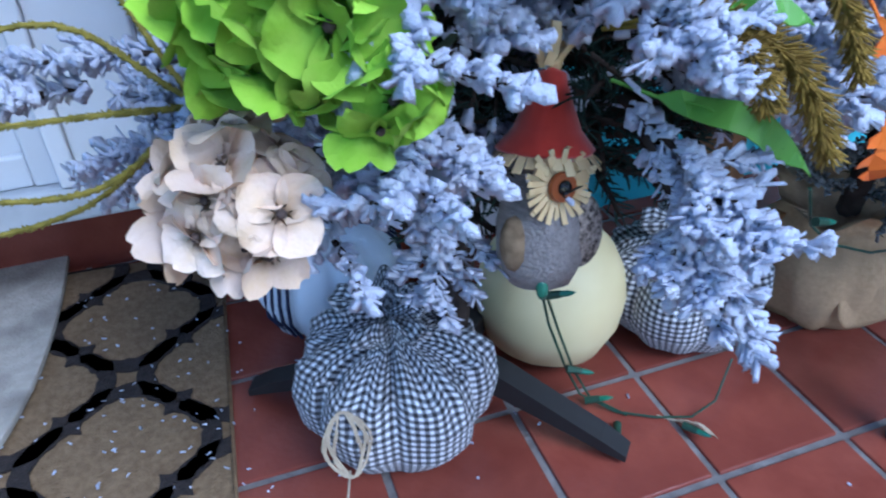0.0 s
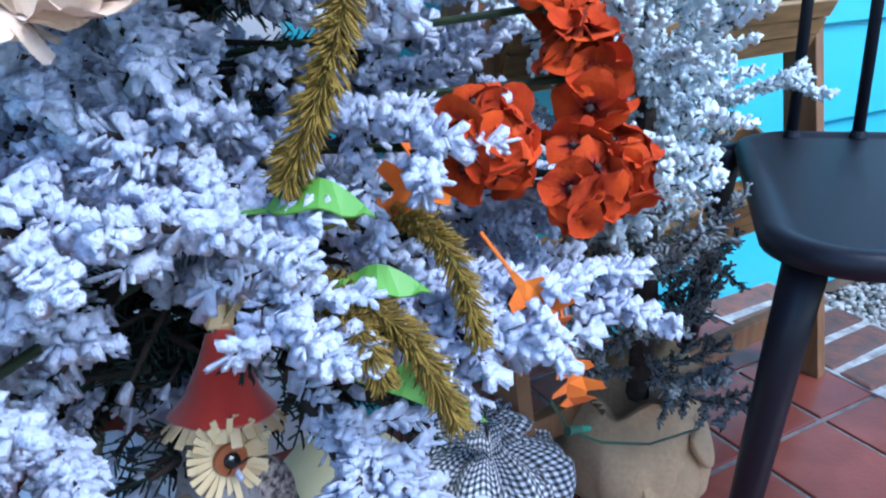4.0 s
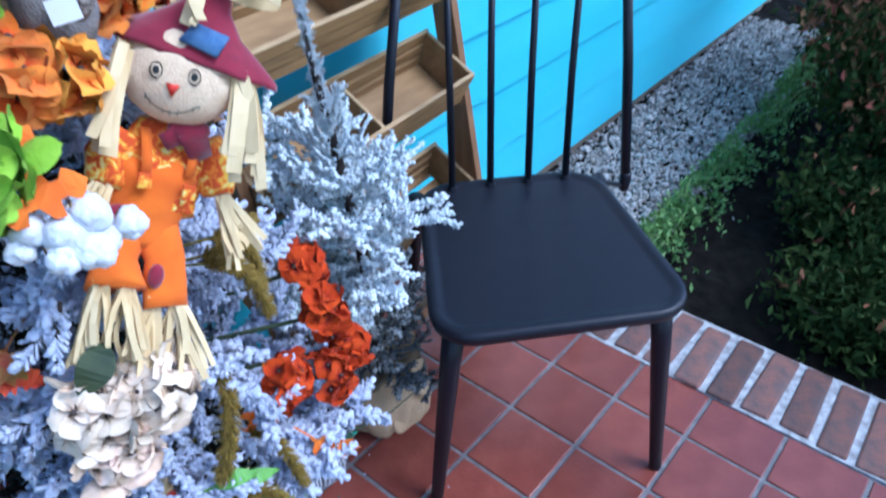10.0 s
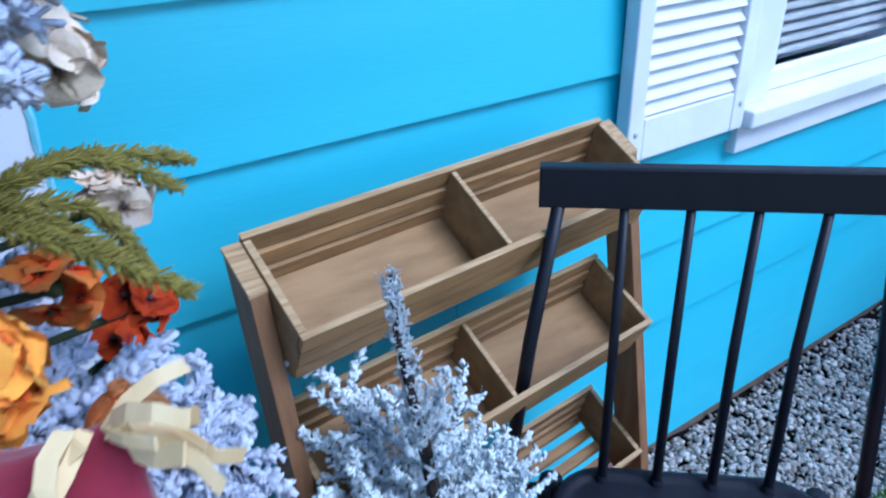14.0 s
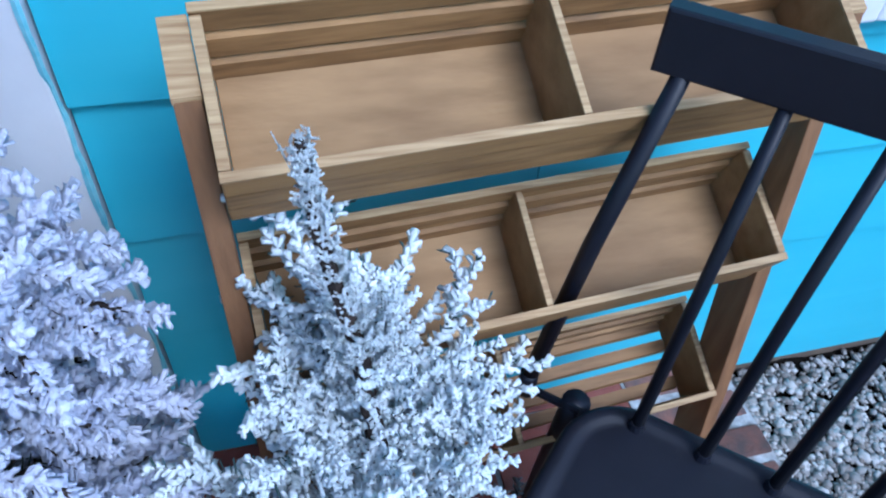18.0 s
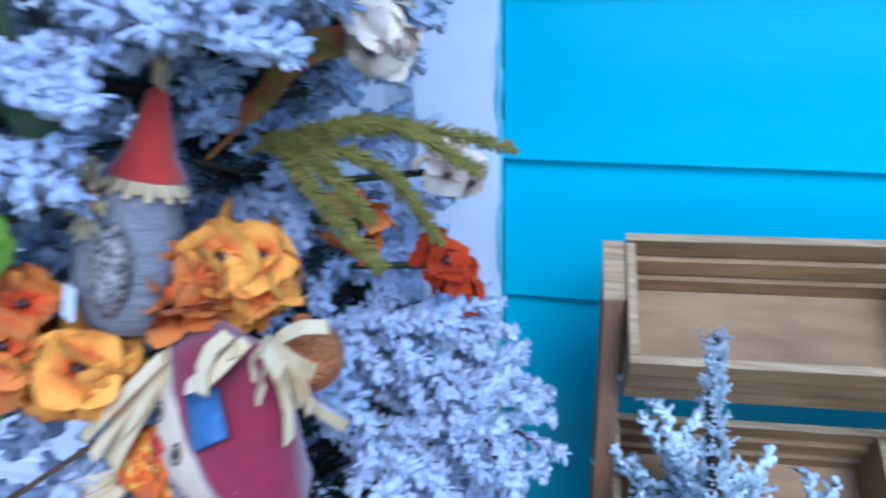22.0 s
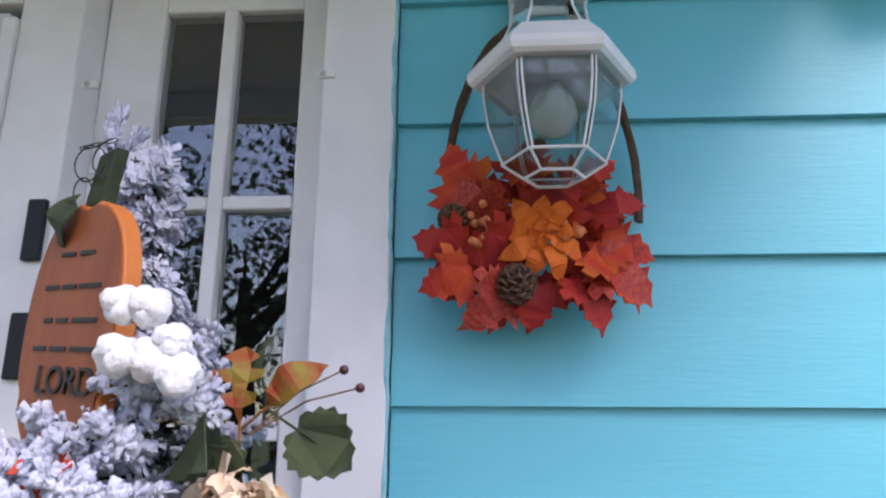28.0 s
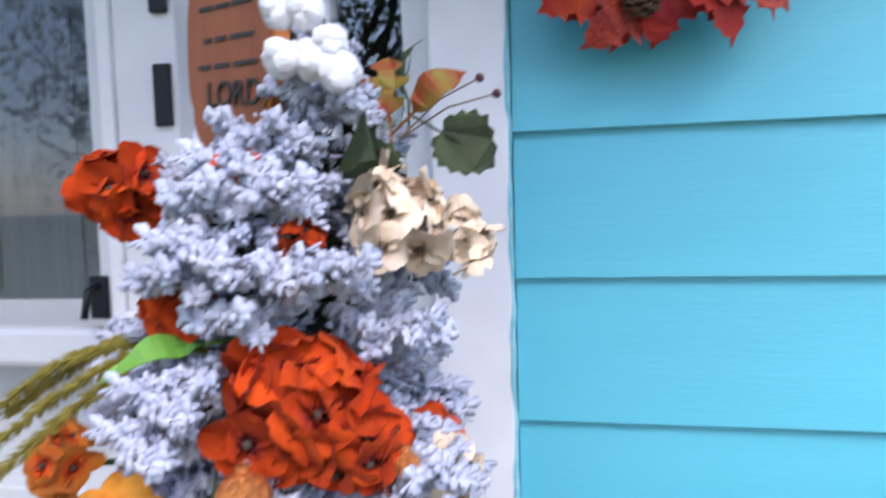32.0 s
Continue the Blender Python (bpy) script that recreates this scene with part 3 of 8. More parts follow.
def wall_with_openings():
    """The front wall's core: piers, spandrel and lintel round the two window openings."""
    bm = bmesh.new()
    for x0, x1, z0, z1 in ((0.0, 1.38, -0.05, 2.75), (1.38, 2.96, -0.05, 0.82), (1.38, 2.96, 2.09, 2.75), (2.085, 2.255, 0.82, 2.09), (2.96, WALL_END, -0.05, 2.75)):
        q = [bm.verts.new((x, y, z)) for x in (x0, x1) for y in (0.022, 0.16) for z in (z0, z1)]
        for f in ((0, 1, 3, 2), (4, 6, 7, 5), (0, 4, 5, 1), (2, 3, 7, 6), (0, 2, 6, 4), (1, 5, 7, 3)):
            bm.faces.new([q[i] for i in f])
    bmesh.ops.recalc_face_normals(bm, faces=bm.faces[:])
    return bm


wall = tagged(part("wall_front", wall_with_openings(), M["siding"]), "turquoise painted lap-siding house wall", "wall", kind="structure")
for i, (lo, hi) in enumerate(zip(COURSES, COURSES[1:])):
    # each board tilts: proud at its butt, tucked under the next at its head; cut at the window and at one butt joint
    spans = [(0.004, 0.56), (0.562, WALL_END)] if i == 3 else [(0.004, WALL_END)]
    if 0.80 < hi and lo < 2.1:
        spans = [(0.004, 1.33), (3.01, WALL_END)]
    for a, b in spans:
        bm = bmesh.new()
        prof = [(0.0, lo - 0.004), (0.021, lo - 0.004), (0.021, hi + 0.012), (0.0145, hi + 0.012)]
        ends = []
        for x in (a, b):
            ends.append([bm.verts.new((x, y, z)) for y, z in prof])
        bm.faces.new(ends[0][::-1])
        bm.faces.new(ends[1])
        for k in range(4):
            bm.faces.new((ends[0][k], ends[0][(k + 1) % 4], ends[1][(k + 1) % 4], ends[1][k]))
        bmesh.ops.recalc_face_normals(bm, faces=bm.faces[:])
        part("siding_board", bm, M["siding"], wall)
tagged(part("foundation", bm_box(0.0, WALL_END - 0.01, 0.012, 0.16, -0.3, -0.055), M["conc"]), "brown dirt-stained foundation strip under the siding", "foundation", kind="structure")
tagged(part("wall_side", bm_box(WALL_END - 0.12, WALL_END, 0.16, 6.0, -0.14, 2.75), M["siding"]), "turquoise side wall round the corner", "wall", kind="structure")
tagged(part("corner_trim", bm_box(WALL_END - 0.004, WALL_END + 0.02, -0.006, 0.12, -0.08, 2.75), M["siding"]), "turquoise corner board", "trim", kind="structure")
tagged(part("caulk_bead", bm_tube([(-0.001 + 0.004 * noise.noise((0, 3, 31 * z)), -0.009 - 0.003 * math.sin(z * 31), z) for z in [0.1 + 0.02 * k for k in range(126)]], [0.0042 + 0.0030 * noise.noise((0, 0, 3.3 * k)) for k in range(126)], 6), M["caulk"]), "rough blue-grey caulk line beside the casing", "trim", kind="structure")

# entry: casing, sidelight, number panel, storm door
entry = thing("entry_surround", "white painted door surround with sidelight", "door frame", kind="structure")
part("casing", bm_box(-0.111, -0.001, -0.012, 0.13, 0.0, 2.75, 0.003), M["trim"], entry)
part("number_panel", bm_box(-0.612, -0.505, -0.010, 0.13, 0.2200, 2.75, 0.003), M["trim"], entry)
part("head_casing", bm_box(-0.504, -0.112, -0.006, 0.13, 2.405, 2.75, 0.003), M["trim"], entry)
part("storm_stop", bm_box(-0.636, -0.613, -0.018, 0.06, 0.2205, 2.2, 0.003), M["trim"], entry)
part("head_trim", bm_box(-1.62, -0.613, -0.01, 0.13, 2.23, 2.75, 0.003), M["trim"], entry)
part("casing_far", bm_box(-1.75, -1.57, -0.01, 0.13, 0.0, 2.75, 0.003), M["trim"], entry)
sash = thing("window_2", "white narrow sidelight window with divided panes", "window", kind="structure")
for a, b, c, d in ((-0.504, -0.403, 0.2205, 2.404), (-0.166, -0.112, 0.2205, 2.404)):
    part("stile", bm_box(a, b, 0.055, 0.095, c, d, 0.004), M["trim"], sash)
part("top_rail", bm_box(-0.4025, -0.1665, 0.055, 0.095, 2.244, 2.404, 0.004), M["trim"], sash)
part("bottom_panel", bm_box(-0.4025, -0.1665, 0.055, 0.095, 0.2205, 1.215, 0.004), M["trim"], sash)
part("mullion", bm_box(-0.3005, -0.2765, 0.05, 0.09, 1.216, 2.243, 0.004), M["trim"], sash)
for z in (1.903, 1.555):
    part("muntin", bm_box(-0.4022, -0.301, 0.052, 0.088, z - 0.011, z + 0.011, 0.003), M["trim"], sash)
    part("muntin", bm_box(-0.276, -0.1668, 0.052, 0.088, z - 0.011, z + 0.011, 0.003), M["trim"], sash)
for x0, x1 in ((-0.4025, -0.301), (-0.276, -0.1665)):
    for z0, z1 in ((1.915, 2.243), (1.567, 1.891), (1.217, 1.543)):
        pane = part("pane", bm_box(x0, x1, 0.070, 0.073, z0, z1), M["pane"], sash)
        pane.visible_shadow = False
for x, z in ((-0.476, 2.076), (-0.106, 2.083)):
    clip = thing("window_clip", "small white plastic screen clip screwed to the casing", "clip", pose(x, -0.013, z), group="window clips")
    part("tab", bm_box(-0.012, 0.016, -0.005, 0.002, -0.006, 0.006, 0.002), M["trim"], clip)
    part("screw", bm_ball((-0.002, -0.006, 0), 0.005, sub=2, squash=(1, 0.6, 1)), M["sill"], clip, smooth=True)
# near-black sheets stand for the unlit room; side and head are unseen
tagged(part("dark_interior", bm_box(-1.70, -0.02, 0.60, 0.64, 0.0, 2.7), M["dark"]), "near-black sheet in place of the unlit room behind the glass", "interior", kind="structure")
tagged(part("interior_side", bm_box(-0.02, 0.02, 0.16, 0.64, 0.0, 2.7), M["dark"]), "unseen near-black side of the unlit room", "interior", kind="structure")
tagged(part("entry_lintel", bm_box(-1.75, 0.0, 0.13, 0.6, 2.45, 2.75), M["dark"]), "unseen near-black block above the entry that keeps the room unlit", "interior", kind="structure")
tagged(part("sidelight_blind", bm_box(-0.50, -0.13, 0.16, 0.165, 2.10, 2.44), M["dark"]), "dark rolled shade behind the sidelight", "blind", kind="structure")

door = thing("door_1", "white storm door with dark glass above and a kick panel", "door", kind="structure")
part("hinge_stile", bm_box(-1.57, -1.50, 0.0, 0.045, 0.2205, 2.22, 0.004), M["doorw"], door)
part("lock_stile", bm_box(-0.668, -0.637, 0.0, 0.045, 0.2205, 2.22, 0.004), M["doorw"], door)
part("top_rail", bm_box(-1.4995, -0.6685, 0.0, 0.045, 2.12, 2.22, 0.004), M["doorw"], door)
part("mid_rail", bm_box(-1.4995, -0.6685, -0.006, 0.045, 1.243, 1.308, 0.01), M["doorw"], door)
part("lower_rail", bm_box(-1.4995, -0.6685, 0.0, 0.045, 0.835, 0.86, 0.006), M["doorw"], door)
kick = part("kick_panel", bm_box(-1.4995, -0.6685, 0.012, 0.04, 0.266, 0.834), M["doorw"], door)
part("bottom_rail", bm_box(-1.4995, -0.6685, 0.004, 0.044, 0.2205, 0.2655, 0.004), M["doorw"], door)
for z0, z1, m in ((1.309, 2.119, "plainpane"), (0.861, 1.242, "plainpane")):
    g = part("glass", bm_box(-1.4995, -0.6685, 0.02, 0.024, z0, z1), M[m], door)
    g.visible_shadow = False
inner = thing("door_2", "white panelled inner door with a shaded window behind the storm door", "door", kind="structure")
part("slab", bm_box(-1.56, -0.64, 0.115, 0.155, 0.2205, 1.34), M["doorw"], inner)
part("shade", bm_box(-1.56, -0.64, 0.125, 0.150, 1.341, 2.22), M["curtain"], inner, "grey shade behind the door glass")
for x in (-1.42, -1.16, -0.98, -0.80):
    part("shade_seam", bm_box(x, x + 0.012, 0.118, 0.1245, 1.36, 2.1, 0.002), M["curtain"], inner)
for x0, x1 in ((-1.45, -1.14), (-1.06, -0.75)):
    part("panel_moulding", bm_box(x0, x1, 0.106, 0.1145, 0.40, 0.985, 0.004), M["doorw"], inner)
notice = tagged(part("door_notice", bm_box(-1.16, -1.06, 0.105, 0.108, 1.50, 1.60), M["dark"]), "small dark notice fixed behind the door glass", "notice")
for k in range(4):
    part("printed_line", bm_box(-1.15, -1.075, 0.103, 0.1045, 1.585 - 0.02 * k, 1.591 - 0.02 * k), M["curtain"], notice)
hw = thing("door_wreath", "dark round wreath hung inside the glass door", "wreath", pose(-1.09, 0.09, 1.80))
part("ring", bm_tube([(0.09 * math.cos(a), 0.004 * math.sin(9 * a), 0.09 * math.sin(a)) for a in [2 * math.pi * k / 40 for k in range(41)]], [0.026 + 0.01 * noise.noise((k, 0, 0)) for k in range(41)], 8, cap=False), M["vine"], hw)
lock = thing("door_latch", "black storm door latch on the white stile", "latch", pose(-0.665, -0.004, 1.36))
part("plate", bm_box(-0.016, 0.016, -0.008, 0.003, -0.035, 0.035, 0.004), M["black"], lock)
part("handle", bm_tube([(0, -0.006, 0.02), (0, -0.03, 0.012), (-0.004, -0.036, -0.03)], 0.006, 8), M["black"], lock, smooth=True)
tagged(part("door_sill", bm_box(-1.569, -0.119, -0.016, 0.16, 0.170, 0.2195, 0.006), M["sill"]), "grey metal door sill", "sill", kind="structure")
tagged(part("step_riser", bm_box(-1.569, -0.119, 0.152, 0.20, -0.1, 0.1695), M["tile"]), "dark red riser below the door sill", "riser", kind="structure")

# house numbers become bars
for n, (x, z) in enumerate(((-0.527, 1.842), (-0.526, 1.672))):
    part_of = tagged(part("house_number_bar", bm_box(x - 0.014, x + 0.014, -0.022, -0.011, z - 0.047, z + 0.047, 0.003), M["black"]), "black metal bar in place of a house number on white trim", "number", group="house number bars")

# window with shutter
win = thing("window_1", "white double window with sill and half-closed blinds", "window", kind="structure")
part("casing_left", bm_box(1.300, 1.390, -0.012, 0.09, 0.842, 2.08, 0.003), M["trim"], win)
part("casing_mid", bm_box(2.076, 2.265, -0.012, 0.09, 0.842, 2.08, 0.003), M["trim"], win)
part("casing_right", bm_box(2.951, 3.040, -0.012, 0.09, 0.842, 2.08, 0.003), M["trim"], win)
part("head", bm_box(1.300, 3.040, -0.02, 0.09, 2.081, 2.18, 0.003), M["trim"], win)
part("sill", bm_box(1.290, 3.050, -0.05, 0.09, 0.800, 0.841, 0.006), M["trim"], win)
part("apron", bm_box(1.300, 3.040, -0.014, 0.05, 0.735, 0.799, 0.003), M["trim"], win)
for x0, x1 in ((1.391, 2.075), (2.266, 2.950)):
    sh = part("sash", bm_box(x0, x1, 0.02, 0.05, 0.8425, 0.889, 0.004), M["trim"], win)
    part("sash_stile", bm_box(x0, x0 + 0.064, 0.02, 0.05, 0.890, 2.08, 0.004), M["trim"], win)
    part("sash_stile", bm_box(x1 - 0.064, x1, 0.02, 0.05, 0.890, 2.08, 0.004), M["trim"], win)
    part("meeting_rail", bm_box(x0 + 0.065, x1 - 0.065, 0.02, 0.05, 1.45, 1.49, 0.004), M["trim"], win)
    for z0, z1 in ((0.890, 1.449), (1.491, 2.08)):
        pn = part("pane", bm_box(x0 + 0.065, x1 - 0.065, 0.032, 0.035, z0, z1), M["pane"], win)
        pn.visible_shadow = False
    bl = part("blind", bm_box(x0 + 0.03, x1 - 0.03, 0.095, 0.1, 0.88, 2.08), M["blindback"], win, "grey half-closed slatted blind")
    for k in range(46):
        z = 0.90 + 0.0255 * k
        part("slat", bm_box(x0 + 0.032, x1 - 0.032, 0.072, 0.09, z, z + 0.012), M["blind"], bl)


def shutter(x0, x1):
    s = thing("shutter", "white louvred window shutter screwed to the siding", "shutter", group="window shutters")
    for a, b in ((x0, x0 + 0.042), (x1 - 0.042, x1)):
        part("stile", bm_box(a, b, -0.034, -0.001, 0.805, 2.12, 0.004), M["trim"], s)
    part("bottom_rail", bm_box(x0 + 0.0425, x1 - 0.0425, -0.033, -0.002, 0.805, 0.888, 0.004), M["trim"], s)
    part("mid_rail", bm_box(x0 + 0.0425, x1 - 0.0425, -0.033, -0.002, 1.46, 1.53, 0.004), M["trim"], s)
    part("top_rail", bm_box(x0 + 0.0425, x1 - 0.0425, -0.033, -0.002, 2.05, 2.12, 0.004), M["trim"], s)
    part("backing", bm_box(x0 + 0.0425, x1 - 0.0425, -0.008, -0.003, 0.889, 2.049), M["trim"], s)
    lv = bm_prism([(-0.030, -0.004), (-0.028, 0.0), (-0.009, 0.026), (-0.009, 0.020)], x1 - x0 - 0.086)
    lv_me = mesh_of("louvre", lv, M["trim"])
    for k in range(42):
        z = 0.896 + k * 0.0277
        if 1.43 < z < 1.53 or z > 2.03:
            continue
        # the outline lies in (x, z) with the length along y: turn it to run along x
        part("louvre", lv_me, None, s, m=Matrix.Translation((x1 - 0.043, 0, z)) @ Matrix.Rotation(radians(90), 4, "Z"))
    for z in (0.862, 2.09):
        for x in (x0 + 0.02, x1 - 0.02):
            part("screw", bm_ball((x, -0.035, z), 0.006, sub=2, squash=(1, 0.5, 1)), M["sill"], s)
    return s


shutter(0.925, 1.280)
shutter(3.065, 3.420)

# porch roof over the entry: seen only by its bracket, felt by its shade
tagged(part("porch_ceiling", bm_box(-2.6, 0.80, -0.98, 0.0, 2.62, 2.70), M["trim"]), "white porch ceiling boards", "ceiling", kind="structure")
tagged(part("porch_beam", bm_box(0.708, 0.80, -0.98, -0.10, 2.44, 2.619, 0.006), M["trim"]), "white boxed porch beam", "beam", kind="structure")
tagged(part("beam_bracket", bm_prism([(0.700, 2.62), (0.704, 2.297), (0.725, 2.215), (0.800, 2.215), (0.812, 2.62)], 0.095, bevel=0.004), M["trim"], m=Matrix.Translation((0, -0.097, 0))), "white boxed bracket where the beam meets the wall", "bracket", kind="structure")
tagged(part("porch_beam_front", bm_box(-2.6, 0.707, -0.98, -0.91, 2.53, 2.619, 0.006), M["trim"]), "white boxed front beam of the porch", "beam", kind="structure")
tagged(part("wall_left", bm_box(-4.0, -1.751, 0.0, 0.16, 0.0, 2.75), M["siding"]), "turquoise siding wall beyond the door", "wall", kind="structure")
tagged(part("roof", bm_box(-4.2, WALL_END + 0.3, -0.30, 6.0, 2.752, 2.9), M["trim"]), "white soffit and roof edge", "roof", kind="structure")
tagged(part("wall_back", bm_box(-4.0, WALL_END - 0.12, 5.9, 6.0, 0.0, 2.75), M["siding"]), "turquoise rear wall", "wall", kind="structure")
tagged(part("wall_left_end", bm_box(-4.0, -3.9, 0.16, 5.9, 0.0, 2.75), M["siding"]), "turquoise end wall", "wall", kind="structure")

# ---- floor, brick edge, gravel, planting ----
floor = tagged(part("floor", bm_box(-2.7, 0.826, -2.2, 0.151, -0.16, -0.004), M["grout"]), "porch floor of red quarry tiles with grey joints", "floor", kind="structure")
ground = tagged(part("ground", bm_box(-400, 400, -400, 400, -0.30, -0.14), M["grass"]), "mown green lawn", "ground", kind="structure")

# ---- lantern and wreath on the siding ----
lamp = thing("wall_lantern", "white metal coach lantern with clear glass and a bulb", "lantern", pose(0.219, -0.165, 0))


def hexring(r, z, turn=0):
    return [(r * math.cos(radians(turn + 60 * k)), r * math.sin(radians(turn + 60 * k)), z) for k in range(6)]


def hex_shell(rings, bm=None):
    bm = bm or bmesh.new()
    rows = [[bm.verts.new(p) for p in ring] for ring in rings]
    for a, b in zip(rows, rows[1:]):
        for k in range(6):
            bm.faces.new((a[k], a[(k + 1) % 6], b[(k + 1) % 6], b[k]))
    bm.faces.new(rows[0][::-1])
    bm.faces.new(rows[-1])
    return bm


LZ = -0.008
EAVE = [(0.088, 1.984), (0.097, 1.984), (0.103, 1.988), (0.1055, 1.995), (0.104, 2.003), (0.098, 2.010), (0.076, 2.034), (0.068, 2.038), (0.063, 2.034)]
part("eave", hex_shell([hexring(r, h + LZ) for r, h in EAVE]), M["lantern"], lamp, "thick rolled white eave")
roof_low, roof_mid, roof_top = hexring(0.065, 2.036 + LZ), hexring(0.050, 2.068 + LZ), hexring(0.044, 2.104 + LZ)
part("crown", hex_shell([roof_low, roof_mid, roof_top]), M["lampglass"], lamp, "clear glass roof skirt with a grey reflection tint")
part("cap", bm_lathe([(0.0, 2.100 + LZ), (0.046, 2.100 + LZ), (0.051, 2.104 + LZ), (0.052, 2.112 + LZ), (0.048, 2.120 + LZ), (0.044, 2.128 + LZ), (0.030, 2.139 + LZ), (0.012, 2.144 + LZ), (0.0, 2.145 + LZ)], 32), M["lantern"], lamp, "round white cap", smooth=True)
part("ring", bm_tube([(0.020 * math.cos(a), 0, 2.158 + LZ + 0.018 * math.sin(a)) for a in [2 * math.pi * k / 24 for k in range(25)]], 0.0036, 8, cap=False), M["lantern"], lamp, smooth=True)
# flat strap that curls over the ring and runs back to the wall plate
STRAP = [(0.004, 2.160), (-0.008, 2.163), (-0.015, 2.174), (-0.014, 2.188), (-0.004, 2.199), (0.012, 2.203), (0.06, 2.200), (0.15, 2.185)]
bm = bmesh.new()
rows = []
for (y0, z0), (y1, z1) in zip(STRAP, STRAP[1:] + [(0.16, 2.183)]):
    n = Vector((-(z1 - z0), y1 - y0)).normalized() * 0.0022
    rows.append([bm.verts.new((sx, y0 + q * n.x, z0 + LZ + q * n.y)) for sx, q in ((-0.012, -1), (0.012, -1), (0.012, 1), (-0.012, 1))])
for a, b in zip(rows, rows[1:]):
    for k in range(4):
        bm.faces.new((a[k], a[(k + 1) % 4], b[(k + 1) % 4], b[k]))
bm.faces.new(rows[0][::-1])
bm.faces.new(rows[-1])
bmesh.ops.recalc_face_normals(bm, faces=bm.faces[:])
part("hook_arm", bm, M["lantern"], lamp, "flat curled white strap")
part("wall_plate", bm_box(-0.045, 0.045, 0.148, 0.164, 2.09, 2.24, 0.008), M["lantern"], lamp)
# glass body: bowed sides between thin paired bars, then a short skirt to the foot
BODY = [(0.0865, 1.985), (0.0855, 1.955), (0.080, 1.920), (0.071, 1.893), (0.063, 1.872), (0.036, 1.854)]
G = [hexring(r, h) for r, h in BODY]


def toward(a, b, d):
    """A point at the distance d from a on the way to b."""
    a, b = Vector(a), Vector(b)
    return a + (b - a).normalized() * d


for k in range(6):
    part("glazing_bar", bm_tube([roof_low[k], roof_mid[k], roof_top[k]], 0.0016, 6), M["lantern"], lamp)
    for step in (-1, 1):
        part("glazing_bar", bm_tube([tuple(toward(g[k], g[(k + step) % 6], 0.0032)) for g in G[:5]], 0.0014, 6), M["lantern"], lamp)
    part("glazing_bar", bm_tube([G[4][k], G[5][k]], 0.0018, 6), M["lantern"], lamp)
    part("glazing_bar", bm_tube([G[4][k], G[4][(k + 1) % 6]], 0.0018, 6), M["lantern"], lamp)
    part("glazing_bar", bm_tube([G[5][k], G[5][(k + 1) % 6]], 0.0020, 6), M["lantern"], lamp)
    for chain in (G[:5], G[4:]):
        bm = bmesh.new()
        outer = [[bm.verts.new(g[k]), bm.verts.new(g[(k + 1) % 6])] for g in chain]
        inner_ = [[bm.verts.new((0.972 * g[q][0], 0.972 * g[q][1], g[q][2])) for q in (k, (k + 1) % 6)] for g in chain]
        for o0, o1, i0, i1 in zip(outer, outer[1:], inner_, inner_[1:]):
            for f in ((o0[0], o0[1], o1[1], o1[0]), (i0[0], i1[0], i1[1], i0[1]), (o0[0], o1[0], i1[0], i0[0]), (o0[1], i0[1], i1[1], o1[1])):
                bm.faces.new(f)
        bm.faces.new((outer[0][0], inner_[0][0], inner_[0][1], outer[0][1]))
        bm.faces.new((outer[-1][0], outer[-1][1], inner_[-1][1], inner_[-1][0]))
        bmesh.ops.recalc_face_normals(bm, faces=bm.faces[:])
        pn = part("glass_pane", bm, M["lampglass"], lamp)
        pn.visible_shadow = False
part("bulb", bm_lathe([(0.0, 1.905), (0.020, 1.912), (0.030, 1.930), (0.029, 1.950), (0.018, 1.972), (0.014, 1.99)], 24), M["globe"], lamp, "dim grey globe bulb", smooth=True)
part("socket", bm_lathe([(0.015, 1.99), (0.018, 1.992), (0.018, 2.022), (0.0, 2.022)], 16), M["lantern"], lamp, smooth=True)

# ---- black spindle-back chair ----
CH = Matrix.Translation((0.561, -0.553, 0)) @ Matrix.Rotation(radians(-41.5), 4, "Z")
chair = thing("side_chair", "black painted metal spindle-back chair on red tiles", "chair", CH)
SEAT = 0.468


def rounded(w0, w1, y0, y1, r0, r1, n=8):
    """Rounded seat outline, front edge y0 with half-width w0, back edge y1 with half-width w1."""
    pts = []
    for cx, cy, r, a0 in ((w0 - r0, y0 + r0, r0, -90), (w1 - r1, y1 - r1, r1, 0), (-(w1 - r1), y1 - r1, r1, 90), (-(w0 - r0), y0 + r0, r0, 180)):
        pts += [(cx + r * math.cos(radians(a0 + 90 * k / n)), cy + r * math.sin(radians(a0 + 90 * k / n))) for k in range(n + 1)]
    return pts


bm = bmesh.new()
rows = []
for grow, z in ((-0.010, SEAT - 0.028), (0.0, SEAT - 0.024), (0.003, SEAT - 0.012), (0.0, SEAT - 0.002), (-0.006, SEAT), (-0.016, SEAT - 0.001), (-0.021, SEAT - 0.0045), (-0.03, SEAT - 0.005)):
    rows.append([bm.verts.new((x, y, z)) for x, y in rounded(0.225 + grow, 0.200 + grow, -0.262 - grow, 0.205 + grow, 0.075 + grow, 0.085 + grow)])
for a, b in zip(rows, rows[1:]):
    for k in range(len(a)):
        bm.faces.new((a[k], a[(k + 1) % len(a)], b[(k + 1) % len(a)], b[k]))
bm.faces.new(rows[0][::-1])
bm.faces.new(rows[-1])
part("seat", bm, M["black"], chair, smooth=True)
